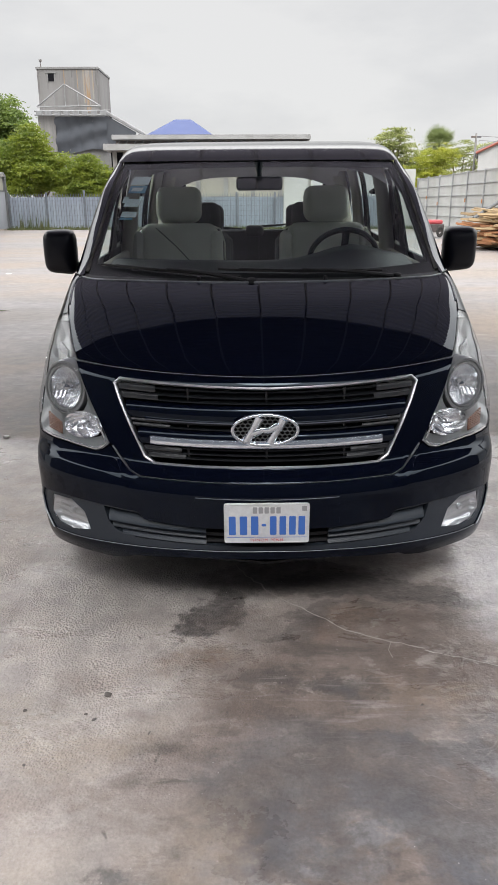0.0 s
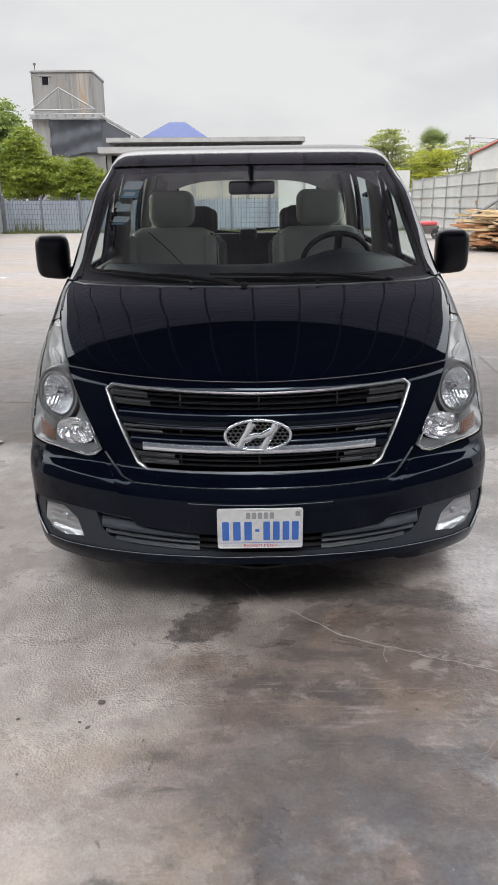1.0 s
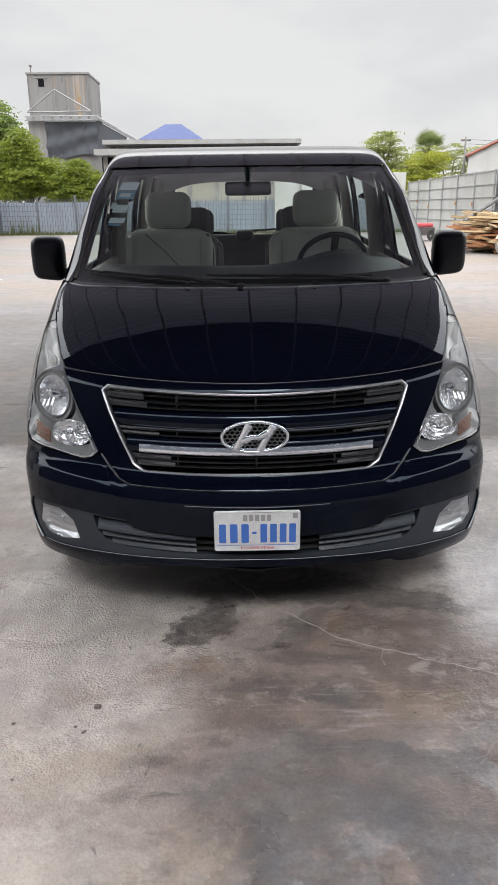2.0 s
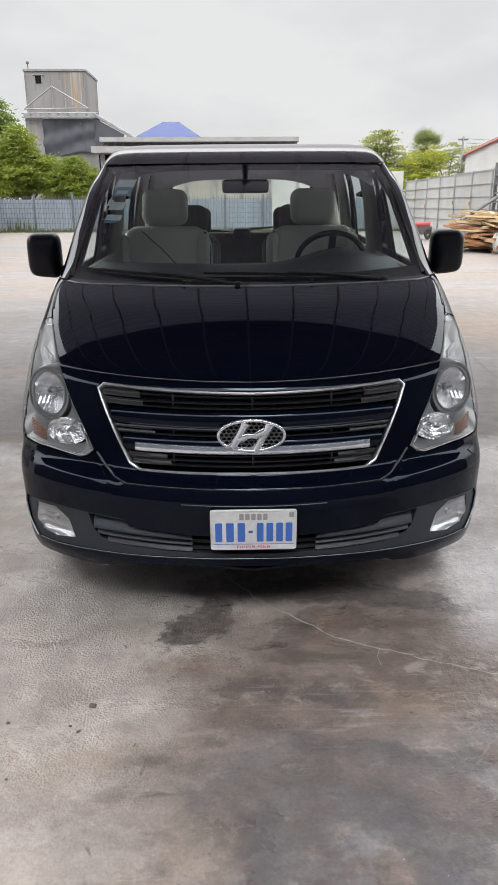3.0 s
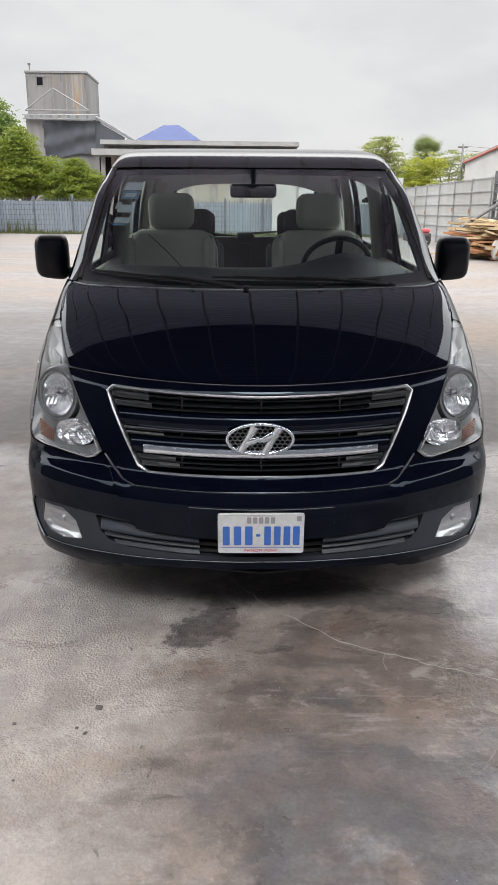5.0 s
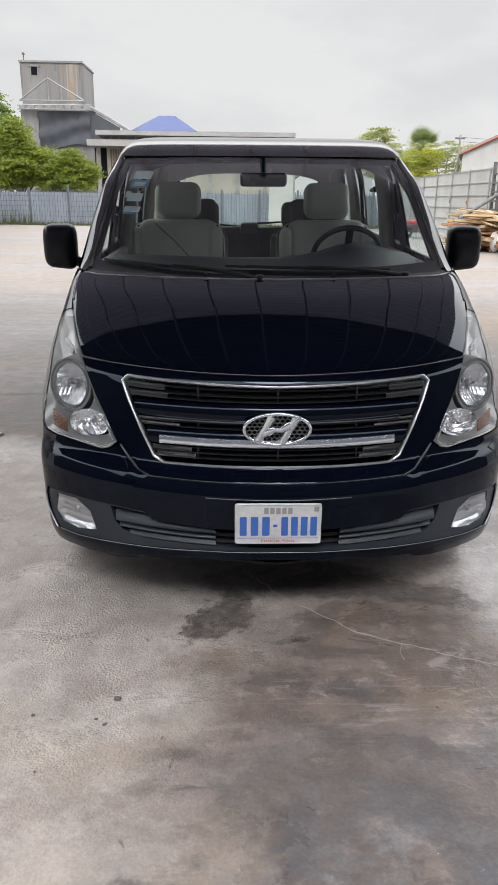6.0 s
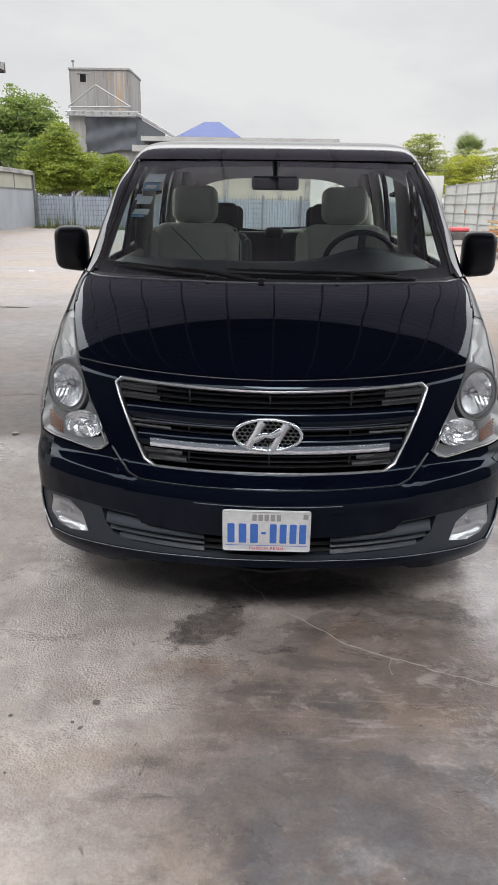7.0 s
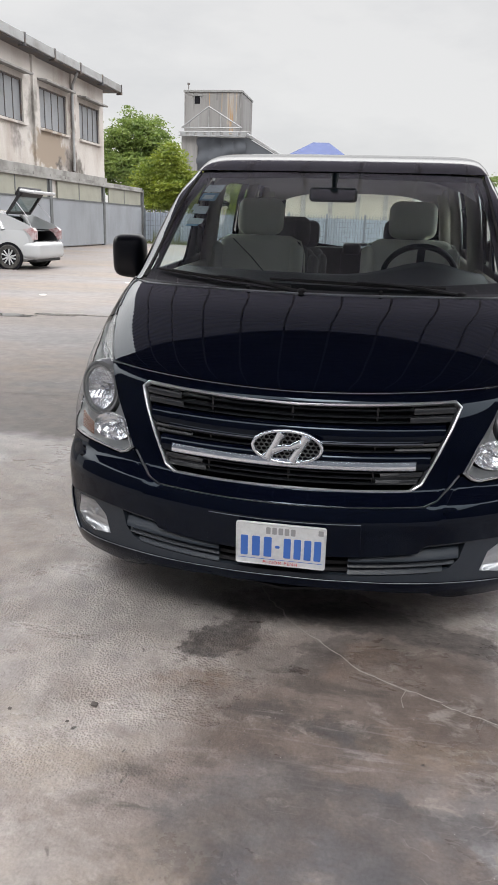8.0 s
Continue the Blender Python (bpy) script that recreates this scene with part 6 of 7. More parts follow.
def car_ring(bm, u, upper):
    w, b, t = WIDE(u), BELT(u), TOPLINE(u)
    if upper:
        prof = [(w - 0.03, b - 0.01), (w - 0.10, b + (t - b) * 0.55), (w - 0.19, t - 0.06), (w - 0.32, t), (0, t + 0.025)]
    else:
        prof = [(0, 0.20), (w - 0.12, 0.20), (w - 0.03, 0.27), (w, 0.45), (w, 0.62), (w - 0.01, 0.80), (w - 0.03, b)]
    prof = prof + [(-y, z) for y, z in prof[::-1] if y > 0.001]
    return [bm.verts.new((-u, y, z)) for y, z in prof]


bm = bmesh.new()
stations = [0.12, 0.35, 0.6, 0.9, 1.3, 1.8, 2.3, 2.8, 3.2, 3.6, 4.0, 4.25, 4.4]
rings = [car_ring(bm, u, False) for u in stations]
for a, b in zip(rings, rings[1:]):
    for k in range(len(a) - 1):
        bm.faces.new((a[k], a[k + 1], b[k + 1], b[k]))
bm.faces.new(rings[-1])
bmesh.ops.recalc_face_normals(bm, faces=bm.faces)
part("body", bm, CARWHITE, car, "", True)
bm = bmesh.new()
rings = [car_ring(bm, u, True) for u in (0.95, 1.3, 1.8, 2.3, 2.8, 3.2)]
for a, b in zip(rings, rings[1:]):
    for k in (3, 4, 5) if b is not rings[-1] else ():
        bm.faces.new((a[k], a[k + 1], b[k + 1], b[k]))
part("roof", bm, CARWHITE, car, "", True)
for a0, a1 in ((1.0, 1.75), (1.85, 2.75)):
    for side in (-1, 1):
        w = WIDE((a0 + a1) / 2)
        quad = [(-a0, side * (w - 0.035), BELT(a0) + 0.02), (-a1, side * (w - 0.035), BELT(a1) + 0.02), (-a1, side * (w - 0.17), TOPLINE(a1) - 0.09), (-a0 - 0.05, side * (w - 0.17), TOPLINE(a0) - 0.09)]
        bm = bmesh.new()
        bm.faces.new([bm.verts.new(q) for q in quad])
        bmesh.ops.solidify(bm, geom=bm.faces[:], thickness=0.006)
        part("side_window", bm, CARGLASS, car)
for side in (-1, 1):
    for u in (0.95, 1.80, 2.78):
        part("pillar", tube([(-u + 0.1, side * (WIDE(u) - 0.05), BELT(u)), (-u - 0.05, side * (WIDE(u) - 0.16), TOPLINE(u) - 0.10), (-u - 0.1, side * (WIDE(u) - 0.28), TOPLINE(u) - 0.01)], 0.06, 8), CARWHITE, car, "", True)
    part("rear_quarter", prism([(-0.06, 0.62), (-0.04, 0.95), (-0.12, 1.10), (-0.34, 1.18), (-0.80, 1.36), (-1.05, 1.40), (-1.05, 0.94), (-0.9, 0.62)], side * 0.755, side * 0.79), CARWHITE, car)
    part("tail_lamp", prism([(-0.05, 0.74), (0.01, 0.76), (0.01, 0.98), (-0.06, 1.05), (-0.30, 1.00), (-0.16, 0.90)], side * 0.66, side * 0.815), worn("tail_lamp", (0.36, 0.30, 0.31), (0.22, 0.07, 0.07), 0.15, scale=7), car, "clear and red tail lamp")
    for u in (0.70, 3.40):
        wheel_ = under(new("wheel"), car)
        wheel_.matrix_local = pose(-u, side * 0.795, 0.315, 90 * -side, 0, 0)
        part("tyre", lathe([(0.20, -0.09), (0.28, -0.10), (0.315, -0.07), (0.315, 0.07), (0.28, 0.10), (0.20, 0.09)], None, 32), RUBBER, wheel_, "", True)
        bm = lathe([(0.235, 0.085), (0.225, 0.092), (0.205, 0.088), (0.19, 0.05), (0.185, -0.06)], None, 30)
        for k in range(5):
            for d in (-15, 15):
                add_box(bm, (0.05, -0.020, 0.05), (0.220, 0.020, 0.090), 0.012, pose(0, 0, 0, 0, 0, 72 * k + d))
        add_lathe(bm, [(0.001, 0.09), (0.05, 0.088), (0.06, 0.04)], None, 16)
        part("rim", bm, SATIN, wheel_, "five-spoke silver rim", True)
        # black disc on the uncut body paints the shade of a wheel arch
        part("arch_shade_disc", lathe([(0.001, 0.079), (0.365, 0.079), (0.365, 0.02)], None, 32), DARK, wheel_)
part("rear_bumper", box((-0.45, -0.83, 0.26), (0.08, 0.83, 0.71), 0.13, None, 6), CARWHITE, car, "", True)
part("bumper_skirt", box((-0.3, -0.74, 0.20), (-0.02, 0.74, 0.34), 0.04, None, 3), TRIM, car)
part("boot_floor", box((-1.1, -0.70, 0.60), (-0.08, 0.70, 0.66)), TRIM, car)
part("boot_back", box((-1.12, -0.74, 0.60), (-1.06, 0.74, 1.30)), DARK, car)
for side in (-1, 1):
    part("boot_side", box((-1.1, side * 0.70 - 0.03, 0.62), (-0.12, side * 0.70 + 0.03, 1.0)), TRIM, car)
GATEGLASS = clear_glass("gate_glass", (0.62, 0.68, 0.66))
gate = under(new("tailgate"), car, "raised tailgate with dark glass")
gate.matrix_local = pose(-0.82, 0, 1.36, 0, -53, 0)
for side in (-1, 1):
    part("gate_rail", box((0.0, side * 0.60 - 0.05, -0.03), (0.72, side * 0.60 + 0.05, 0.03), 0.02), TRIM, gate)
    part("gas_strut", tube([(0.40, side * 0.60, -0.02), (0.30, side * 0.66, -0.52)], 0.010, 6), STEEL, gate)
part("gate_top", box((0.0, -0.60, -0.02), (0.09, 0.60, 0.03), 0.02), TRIM, gate)
part("gate_lip", box((-0.04, -0.66, -0.02), (0.36, 0.66, 0.06), 0.035, pose(0.70, 0, 0, 0, 60, 0)), CARWHITE, gate)
part("gate_trim", box((0.56, -0.60, -0.05), (0.70, 0.60, 0.0), 0.02), TRIM, gate)
part("gate_glass", box((0.08, -0.55, 0.00), (0.58, 0.55, 0.008)), GATEGLASS, gate)
part("spoiler", box((0.50, -0.60, 0.04), (0.76, 0.60, 0.13), 0.045), TRIM, gate, "dark spoiler", True)


# ---- beyond the fence: water tower block, roofs, trees
TOWERC = worn("weathered_concrete", (0.202, 0.198, 0.195), (0.118, 0.114, 0.111), 0.9, 0, 0.6, (1, 1, 0.12), 0.42, 0.66, 0.3, 14)
SOOT = worn("concrete_side", (0.205, 0.205, 0.205), (0.143, 0.143, 0.143), 0.9, 0, 0.5, (1, 1, 0.15), 0.45, 0.7, 0.3, 14)
LIGHTSTEEL = worn("light_steel", (0.241, 0.248, 0.255), (0.181, 0.181, 0.181), 0.5, 0.3, 2)
NET = worn("dark_shade_net", (0.0474, 0.0527, 0.0632), (0.0738, 0.079, 0.0896), 0.9, 0, 0.12)
tower = thing("tower_building", "tall weathered concrete tower with steel roof frame and dark netting", "building", Matrix.Translation((-17.85, 80, YARD + 0.46)))
part("shaft", box((-3.25, 0, -0.5), (2.85, 6.3, 13.75), 0.03), TOWERC, tower)
part("parapet", box((-3.33, -0.1, 13.65), (2.93, 6.4, 13.85), 0.02), SOOT, tower)
part("window", box((-2.15, -0.02, 12.55), (-1.55, 0.2, 13.25)), DARK, tower)
for a, b in (((-2.25, -0.06, 12.45), (-2.15, 0.02, 13.35)), ((-1.55, -0.06, 12.45), (-1.45, 0.02, 13.35)), ((-2.4, -0.10, 13.30), (-1.3, 0.02, 13.40))):
    part("window_frame", box(a, b), SOOT, tower)
SOOTWASH = worn("soot_wash", (0.105, 0.10, 0.10), (0.19, 0.187, 0.183), 0.9, 0, 2.0, (1.6, 1, 0.12), 0.42, 0.58)
RUSTWASH = worn("rust_wash", (0.27, 0.17, 0.085), (0.25, 0.24, 0.225), 0.9, 0, 1.6, (1.6, 1, 0.10), 0.44, 0.56)
for x0, x1, z0 in ((1.30, 1.48, 10.6), (1.56, 1.98, 9.7), (2.22, 2.36, 10.9), (0.72, 0.80, 11.8), (-0.6, -0.52, 12.2)):
    part("rust_streak", box((x0, -0.012, z0), (x1, 0.0, 13.6)), RUSTWASH, tower)
for x0, x1, z0 in ((-3.2, -3.05, 11.4), (-1.1, -1.0, 12.4), (0.1, 0.3, 12.9), (2.55, 2.84, 12.2), (-2.3, -2.2, 11.9)):
    part("soot_streak", box((x0, -0.010, z0), (x1, 0.0, 13.6)), SOOTWASH, tower)
part("mast", tube([(-2.9, 0.4, 13.7), (-2.9, 0.4, 14.6)], 0.05, 6), IRON, tower)
part("mast_head", box((-3.02, 0.3, 14.4), (-2.78, 0.5, 14.58)), IRON, tower)
frame_lines = [((-3.0, 10.0), (-0.15, 12.0)), ((-0.15, 12.0), (3.3, 10.05)), ((-3.0, 10.0), (3.3, 10.05)), ((-3.3, 9.25), (3.6, 9.25)), ((-3.3, 9.6), (4.2, 9.65))]
for (x0, z0), (x1, z1) in frame_lines:
    part("truss_chord", tube([(x0, -2, z0), (x1, -2, z1)], 0.07, 6), LIGHTSTEEL, tower)
for x, z in ((-2.2, 10.5), (-1.2, 11.2), (-0.15, 11.95), (1.1, 11.25), (2.3, 10.55)):
    part("truss_strut", tube([(x, -2, 10.0), (x, -2, z)], 0.05, 6), LIGHTSTEEL, tower)
for k in range(8):
    part("purlin_end", box((-3.1 + k * 0.9, -2.1, 9.2), (-2.5 + k * 0.9, -1.9, 9.62)), LIGHTSTEEL, tower)
part("low_block", box((-3.1, -1.6, 0), (-1.4, 0, 9.3)), TOWERC, tower)
part("net_frame", box((-1.5, -1.4, 0), (4.0, 0.0, 9.2)), SOOT, tower)
bm = bmesh.new()
grid = [[bm.verts.new((-1.5 + 5.2 * i / 30, -1.5 - 0.18 * abs(math.sin(i * 0.42 + 0.2 * math.sin(j))) - 0.12 * math.sin(j * 0.9 + i * 0.15), 9.15 - 3.2 * j / 12 - 0.18 * math.sin(i / 30 * 3.1 * 2) * (j / 12))) for i in range(31)] for j in range(13)]
for a, b in zip(grid, grid[1:]):
    for i in range(30):
        bm.faces.new((a[i], b[i], b[i + 1], a[i + 1]))
part("netting", bm, NET, tower, "dark hanging shade net", True)
for k in range(3):
    y = -1.5 + k * 2.4
    part("roof_slope", tube([(3.5, y, 9.75), (7.3, y, 7.65)], 0.09, 6), LIGHTSTEEL, tower)
part("roof_sheet", prism([(3.5, 9.70), (7.3, 7.60), (7.3, 7.45), (3.5, 9.5)], -1.6, 4, "y"), LIGHTSTEEL, tower)
part("side_net", prism([(3.6, 9.3), (6.6, 7.7), (6.3, 6.3), (3.6, 6.0)], -1.45, -1.35, "y"), NET, tower)
part("eave_strut", tube([(7.1, -1.5, 7.6), (5.6, -1.5, 6.9)], 0.05, 6), LIGHTSTEEL, tower)

ROOFWHITE = worn("white_roof_sheet", (0.273, 0.273, 0.27), (0.211, 0.208, 0.205), 0.6, 0.0, 0.8, vary=0.05)
CREAMWALL = worn("cream_wall", (0.372, 0.353, 0.298), (0.31, 0.291, 0.248), 0.85, 0, 0.5)
shed = thing("warehouse", "long low warehouse with pale ribbed roofs and cream walls", "building", Matrix.Translation((0.54, 74, YARD + 0.33)))
def ribbed(x0, x1, ribs, z0, z1):
    top = [(x0 + (x1 - x0) * k / (ribs * 4), z1 + (0.045 if k % 4 in (1, 2) else 0)) for k in range(ribs * 4 + 1)]
    return top + [(x1, z0), (x0, z0)]


part("upper_roof", prism(ribbed(-13.5, 5.4, 60, 6.82, 7.20), 0, 9), ROOFWHITE, shed)
part("upper_truss", box((-13.3, 0.3, 6.72), (5.2, 0.4, 6.80)), IRON, shed)
for k in range(24):
    part("truss_web", tube([(-13.2 + k * 0.78, 0.5, 6.25), (-12.8 + k * 0.78, 0.5, 6.75)], 0.04, 5), LIGHTSTEEL, shed)
part("clerestory", box((-13.3, 1.2, 6.1), (5.2, 1.4, 6.8)), IRON, shed)
part("lower_roof", prism(ribbed(-13.9, 5.9, 64, 5.70, 6.22), -2.5, 1.5), ROOFWHITE, shed)
part("wall", box((-13.4, -1.0, 0), (5.4, 0, 5.7)), CREAMWALL, shed)
SCREENBROWN = worn("screen_brown", (0.17, 0.12, 0.095), (0.12, 0.09, 0.07), 0.8)
# near-black sheet on the closed wall paints the shade of an opening
part("bay_shade_sheet", box((-13.45, -1.06, 0.0), (-12.35, -1.0, 5.6)), DARK, shed)
for k in range(9):
    part("screen_slat", box((-12.0 + k * 0.24, -1.14, 0.4), (-11.9 + k * 0.24, -1.02, 5.55)), SCREENBROWN, shed)
for k in range(8):
    part("column", box((-13.3 + k * 2.6, -1.25, 0), (-12.9 + k * 2.6, -1.0, 5.7)), CAPGREY, shed)

BLUEROOF = worn("blue_roof", (0.017, 0.036, 0.135), (0.024, 0.045, 0.15), 0.6, 0, 0.7, vary=0.05)
house = thing("blue_roofed_house", "house with a blue hipped metal roof", "house", Matrix.Translation((-7.4, 88, YARD + 0.38)))
bm = bmesh.new()
v = [bm.verts.new(p) for p in ((-3.6, -3, 8.1), (3.5, -3, 8.1), (3.5, 5, 8.1), (-3.6, 5, 8.1), (-0.85, 0.5, 9.95), (0.95, 0.5, 9.95), (0.95, 1.5, 9.95), (-0.85, 1.5, 9.95))]
for f in ((0, 1, 5, 4), (1, 2, 6, 5), (2, 3, 7, 6), (3, 0, 4, 7), (4, 5, 6, 7), (3, 2, 1, 0)):
    bm.faces.new([v[i] for i in f])
part("roof", bm, BLUEROOF, house)
part("wall", box((-3.2, -2.6, 0), (3.1, 4.6, 8.1)), CREAMWALL, house)

# white gabled building and utility pole behind the pale wall
WHITEWALL = worn("white_wall", (0.434, 0.434, 0.428), (0.36, 0.36, 0.353), 0.8, 0, 0.6)
REDTRIM = worn("red_trim", (0.279, 0.0806, 0.0496), (0.223, 0.0744, 0.0558), 0.6, 0, 2)
wh = thing("white_building", "white gabled building with a red roof edge", "building", pose(13.2, 44.5, YARD + 0.27, 0, 0, -17))
part("wall", prism([(0, 0), (6, 0), (6, 4.2), (3.4, 5.35), (0, 3.85)], 0, 8), WHITEWALL, wh)
part("roof_edge", tube([(-0.15, -0.1, 3.80), (3.4, -0.1, 5.40)], 0.075, 6), REDTRIM, wh)
part("roof_edge", tube([(3.4, -0.1, 5.40), (6.2, -0.1, 4.2)], 0.075, 6), REDTRIM, wh)
part("roof", prism([(-0.2, 3.86), (3.4, 5.46), (6.2, 4.26), (6.2, 4.32), (3.4, 5.54), (-0.2, 3.93)], -0.05, 8.2), ROOFWHITE, wh)
pole = thing("utility_pole", "grey concrete utility pole with a crossarm and wires", "utility pole", Matrix.Translation((14.0, 48, YARD)))
part("shaft", tube([(0, 0, 0), (0, 0, 5.4)], [0.085, 0.06], 10), CAPGREY, pole)
part("crossarm", box((-0.3, -0.05, 5.15), (0.3, 0.05, 5.25)), IRON, pole)
for k, z in enumerate((5.25, 5.0)):
    part("wire", tube([(0.2 + t * 9, 0, z - 0.5 * math.sin(t * 3.14) * 0.4 + t * 0.1) for t in [j / 8 for j in range(9)]], 0.012, 4), IRON, pole)

# ---- trees
BARK = worn("bark", (0.13, 0.10, 0.07), (0.08, 0.065, 0.05), 0.95, 0, 5)


def leaf_material(name, a, b, c):
    m = material(name, a, 0.55)
    n, l, p = nodes_of(m)
    g = n.new("ShaderNodeNewGeometry")
    base = blend_of(m, ramp_of(m, g.outputs["Random Per Island"], 0.0, 1.0), a, b)
    base = blend_of(m, ramp_of(m, noise_of(m, place(m), 0.9, 3), 0.42, 0.66), base, c)
    l.new(base, p.inputs["Base Color"])
    t, x = n.new("ShaderNodeBsdfTranslucent"), n.new("ShaderNodeMixShader")
    l.new(base, t.inputs["Color"])
    x.inputs["Fac"].default_value = 0.4
    l.new(p.outputs["BSDF"], x.inputs[1])
    l.new(t.outputs["BSDF"], x.inputs[2])
    l.new(x.outputs["Shader"], n["Material Output"].inputs["Surface"])
    return m


LEAF_BRIGHT = leaf_material("bright_leaves", (0.133, 0.176, 0.0159), (0.202, 0.233, 0.0239), (0.0874, 0.128, 0.0117))
LEAF_DEEP = leaf_material("deep_leaves", (0.123, 0.181, 0.0369), (0.198, 0.254, 0.0573), (0.0819, 0.127, 0.0287))
LEAF_PALE = leaf_material("pale_leaves", (0.237, 0.274, 0.0851), (0.36, 0.378, 0.152), (0.161, 0.189, 0.0567)
                         )
LEAF_YELLOW = leaf_material("yellow_green_leaves", (0.255, 0.282, 0.0255), (0.374, 0.382, 0.0425), (0.17, 0.205, 0.0255))


def tree(name, label, x, y, lobes, mat, leaves, size, seed, droop=0.3, group=""):
    """lobes: (dx, dy, z, radius, height) clumps of foliage, each fed by a limb."""
    rng = random.Random(seed)
    t = thing(name, label, "tree", Matrix.Translation((x, y, YARD + 0.12)), group)
    base = min(l[2] for l in lobes)
    bm = bmesh.new()
    fork = Vector((0, 0, max(0.8, base * 0.55)))
    add_tube(bm, [(0, 0, -0.3), (0.06, 0.03, fork.z * 0.5), fork], [0.20, 0.16, 0.13], 9)
    for dx, dy, z, r, h in lobes:
        tip = Vector((dx, dy, z))
        mid = fork.lerp(tip, 0.5) + Vector((rng.uniform(-0.2, 0.2), rng.uniform(-0.2, 0.2), 0.1))
        add_tube(bm, [fork, mid, tip], [0.09, 0.055, 0.02], 7)
        for k in range(5):
            d = Vector((rng.gauss(0, 1), rng.gauss(0, 1), rng.gauss(0, 0.7))).normalized()
            add_tube(bm, [mid.lerp(tip, 0.6), tip + Vector((d.x * r, d.y * r, d.z * h)) * 0.85], [0.025, 0.008], 5)
    part("trunk", bm, BARK, t, "", True)
    vs, fs = [], []
    weight = [l[3] * l[3] * l[4] for l in lobes]
    for k in range(leaves // 34):
        dx, dy, z, r, h = rng.choices(lobes, weight)[0]
        d = Vector((rng.gauss(0, 1), rng.gauss(0, 1), rng.gauss(0, 1))).normalized()
        reach = rng.uniform(0.35, 1.08) ** 0.7 * (1 + 0.45 * noise.noise(Vector((d.x * 2.2 + dx * 3, d.y * 2.2, d.z * 2.2 + z))))
        c = Vector((dx + d.x * r * reach, dy + d.y * r * reach, z + d.z * h * reach))
        lean = Vector((d.x, d.y, 0)) * rng.uniform(0.1, 0.6)
        spread = rng.uniform(1.9, 3.6) * size
        for j in range(34):
            o = Vector((rng.gauss(0, 1), rng.gauss(0, 1), rng.gauss(0, 0.20)))
            p = c + o * spread - Vector((0, 0, 0.35 * spread * (o.x * lean.x + o.y * lean.y)))
            a = Vector((rng.gauss(0, 1), rng.gauss(0, 1), rng.gauss(0, 0.6) - droop)).normalized()
            b = a.cross(Vector((rng.gauss(0, 1), rng.gauss(0, 1), rng.gauss(0, 1)))).normalized()
            s = size * rng.uniform(0.6, 1.3)
            n = len(vs)
            vs += [p - a * s, p + b * s * 0.45, p + a * s, p - b * s * 0.45]
            fs.append((n, n + 1, n + 2, n + 3))
    under(mesh_object("crown", vs, fs, mat), t)
    return t


tree("broadleaf_tree", "bright green layered tree behind the fence corner", -13.2, 48, [(-0.2, 0, 4.6, 1.1, 0.9), (-1.4, 0, 3.6, 1.2, 0.8), (1.1, 0.2, 3.7, 1.0, 0.6), (0.1, -0.5, 3.2, 1.4, 0.8), (-2.2, 0.3, 2.7, 0.9, 0.6), (1.0, -0.3, 2.5, 1.0, 0.5), (-0.4, 0.6, 5.5, 0.6, 0.5), (-0.8, -0.6, 2.2, 1.3, 0.5)], LEAF_BRIGHT, 34000, 0.085, 21)
tree("shade_tree", "dark green dense tree behind the building", -18.6, 57, [(0, 0, 7.2, 2.0, 1.6), (-1.8, 0, 6.0, 1.8, 1.4), (1.8, 0, 6.0, 1.6, 1.5), (0.4, -0.8, 4.8, 2.2, 1.3), (2.4, 0, 4.2, 1.2, 1.2), (-2.4, 0.5, 4.2, 1.5, 1.2)], LEAF_DEEP, 44000, 0.11, 22)
tree("round_tree", "bushy green tree just behind the fence", -9.9, 47, [(0, 0, 3.3, 1.0, 0.8), (-0.8, 0, 2.7, 0.9, 0.8), (0.8, 0.1, 2.8, 0.9, 0.7), (0.2, -0.3, 2.1, 1.2, 0.7), (-1.1, 0, 1.9, 0.8, 0.6)], LEAF_BRIGHT, 26000, 0.075, 23)
tree("roadside_tree", "open pale green tree behind the pale wall", 10.75, 56, [(-0.4, 0, 5.4, 1.2, 1.0), (-1.5, 0, 4.6, 0.9, 0.8), (0.9, 0, 4.5, 1.1, 0.8), (-0.2, 0.3, 3.8, 1.3, 0.9), (1.4, 0, 3.6, 0.8, 0.7), (0.2, 0, 6.0, 0.6, 0.4)], LEAF_PALE, 11000, 0.085, 24)
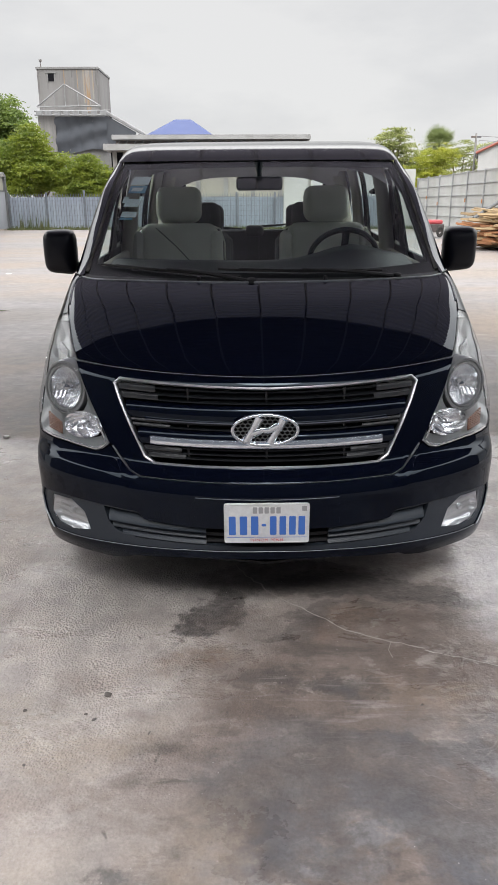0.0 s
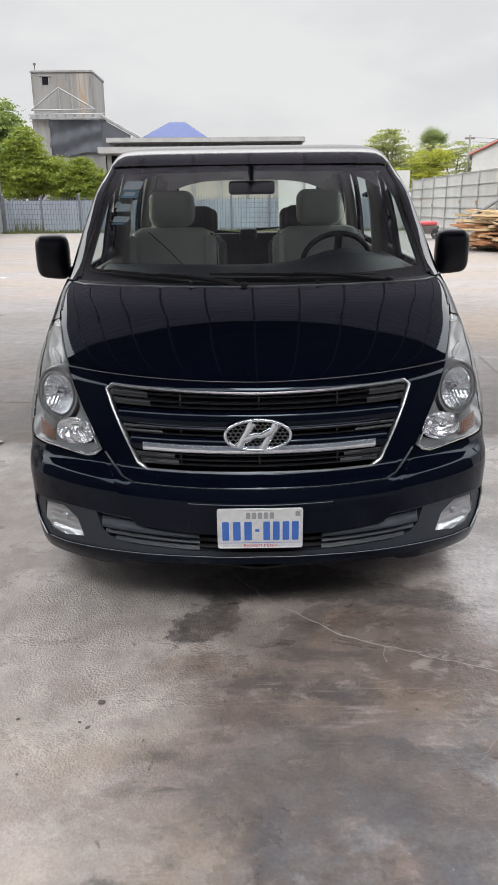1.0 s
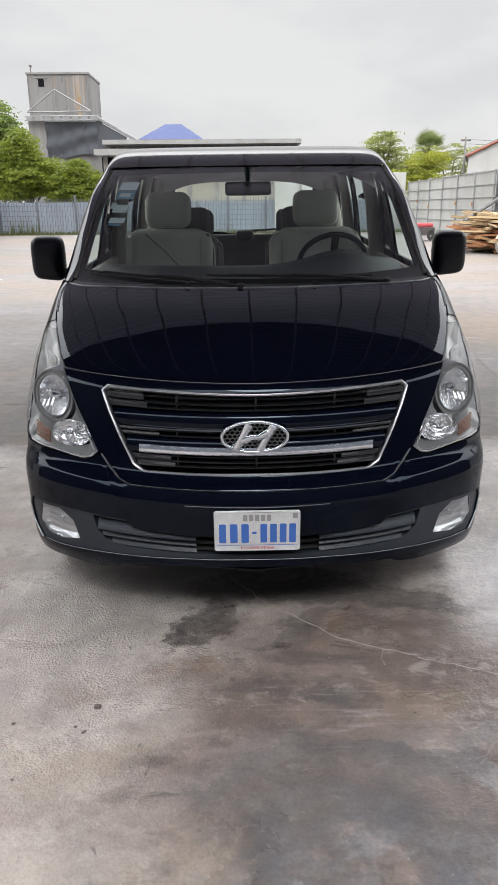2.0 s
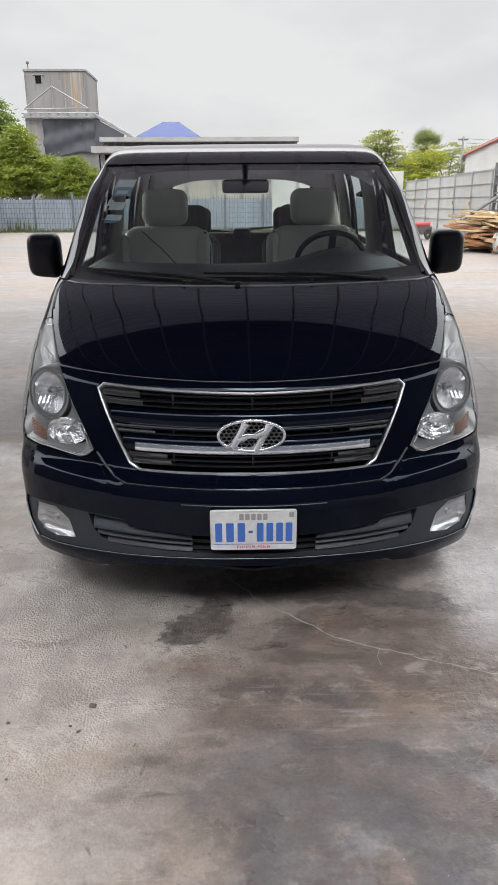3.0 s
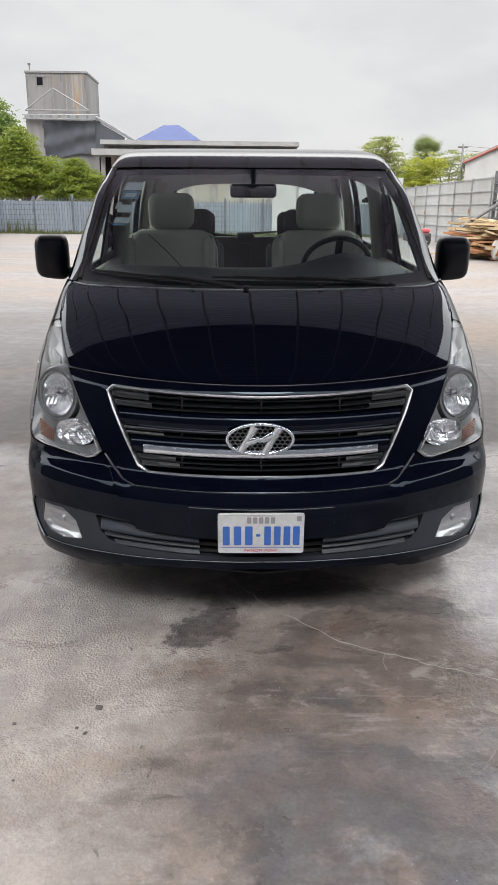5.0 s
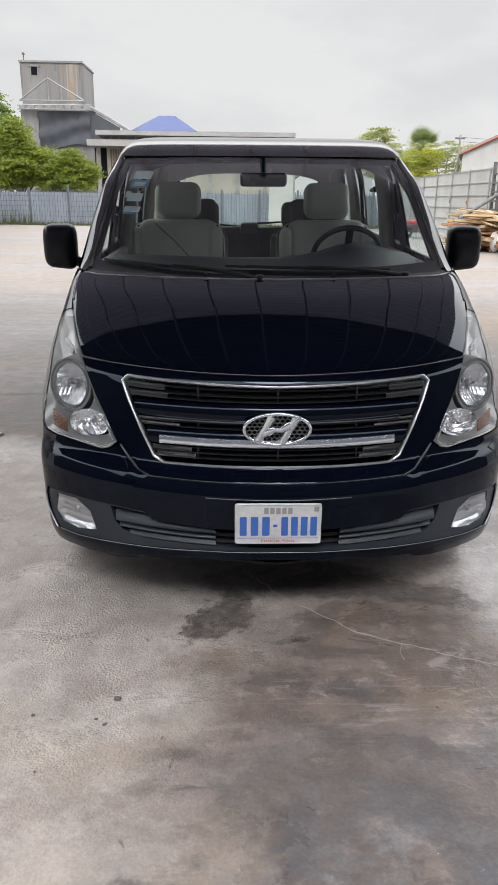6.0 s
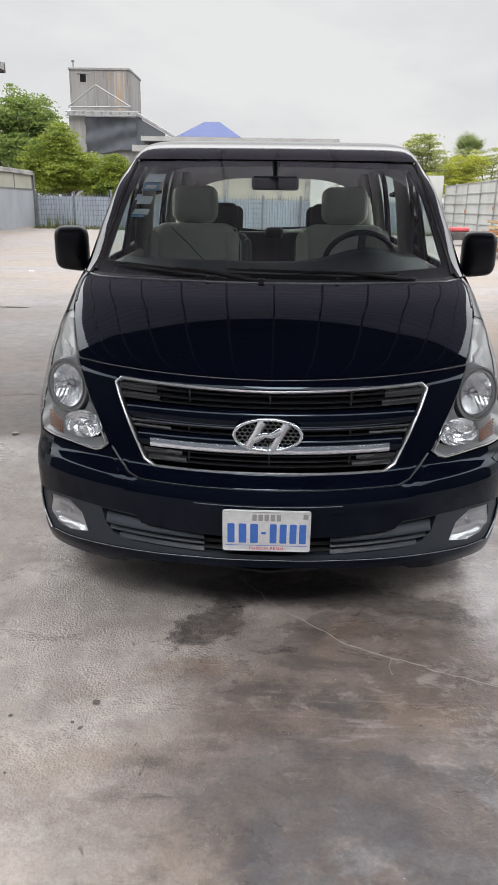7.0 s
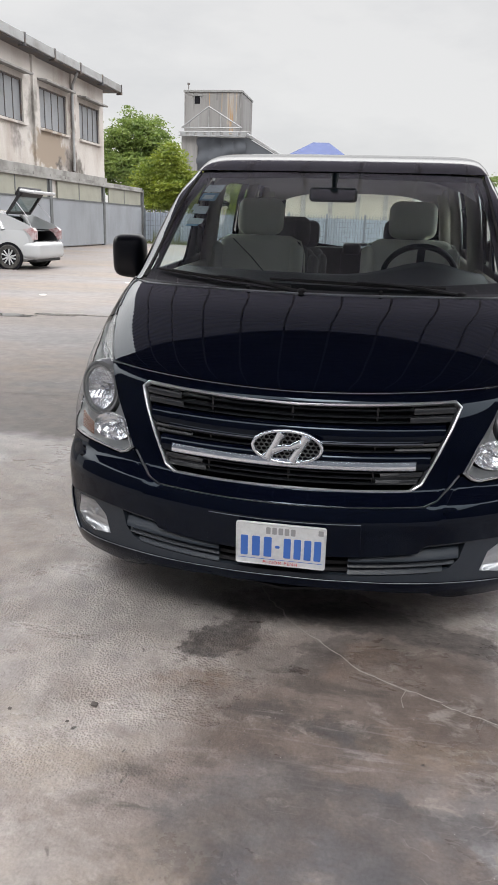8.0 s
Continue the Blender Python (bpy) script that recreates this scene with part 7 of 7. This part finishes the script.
tree("thin_tree", "sparse pale tree with bare twigs behind the wall", 15.9, 57, [(0, 0, 4.9, 1.0, 0.7), (1.3, 0, 5.0, 0.8, 0.6), (-0.9, 0, 4.2, 0.9, 0.7), (0.6, 0, 3.8, 1.1, 0.7)], LEAF_PALE, 4000, 0.075, 25)
tree("yellow_green_shrub", "yellow-green shrub rising over the pale wall", 12.4, 52, [(0, 0, 3.8, 1.3, 0.9), (-1.2, 0, 3.0, 1.0, 0.8), (0.9, 0, 4.2, 0.8, 0.7), (0.2, -0.4, 2.5, 1.6, 0.9)], LEAF_YELLOW, 20000, 0.065, 26, 0.0)
tree("hedge_tree", "dark green low tree beyond the warehouse", 6.5, 84, [(0, 0, 6.4, 1.6, 0.7), (2.4, 0, 6.6, 1.5, 0.7), (-1.8, 0, 6.3, 1.2, 0.5), (4.6, 0, 6.2, 1.4, 0.7)], LEAF_DEEP, 3800, 0.14, 27)

LEAF_PALM = leaf_material("palm_leaves", (0.189, 0.237, 0.0945), (0.255, 0.292, 0.123), (0.142, 0.18, 0.0756))
palm = thing("fan_palm", "green fan palm behind the pale wall", "palm", Matrix.Translation((13.95, 57, YARD + 0.45)))
part("trunk", tube([(0, 0, -0.6), (0.05, 0, 2.5), (0, 0, 4.82)], [0.22, 0.17, 0.15], 10), BARK, palm, "", True)
rng = random.Random(31)
for k in range(54):
    az, el = rng.uniform(0, 360), rng.uniform(-35, 85)
    bm = bmesh.new()
    stem = rng.uniform(0.45, 0.75)
    add_tube(bm, [(0, 0, 0), (stem, 0, 0)], 0.02, 5)
    for j in range(-8, 9):
        a = radians(j * 11)
        tip = Vector((stem + 0.95 * math.cos(a), 0.95 * math.sin(a), -0.06 - 0.16 * abs(j) / 8))
        side_ = Vector((-math.sin(a), math.cos(a), 0)) * 0.032
        mid = Vector((stem, 0, 0)).lerp(tip, 0.5)
        vs = [bm.verts.new(q) for q in (Vector((stem, 0, 0)), mid + side_, tip, mid - side_)]
        bm.faces.new(vs)
    frond = part("frond", bm, LEAF_PALM, palm)
    frond.matrix_local = pose(0, 0, 4.85, 0, -el, az)
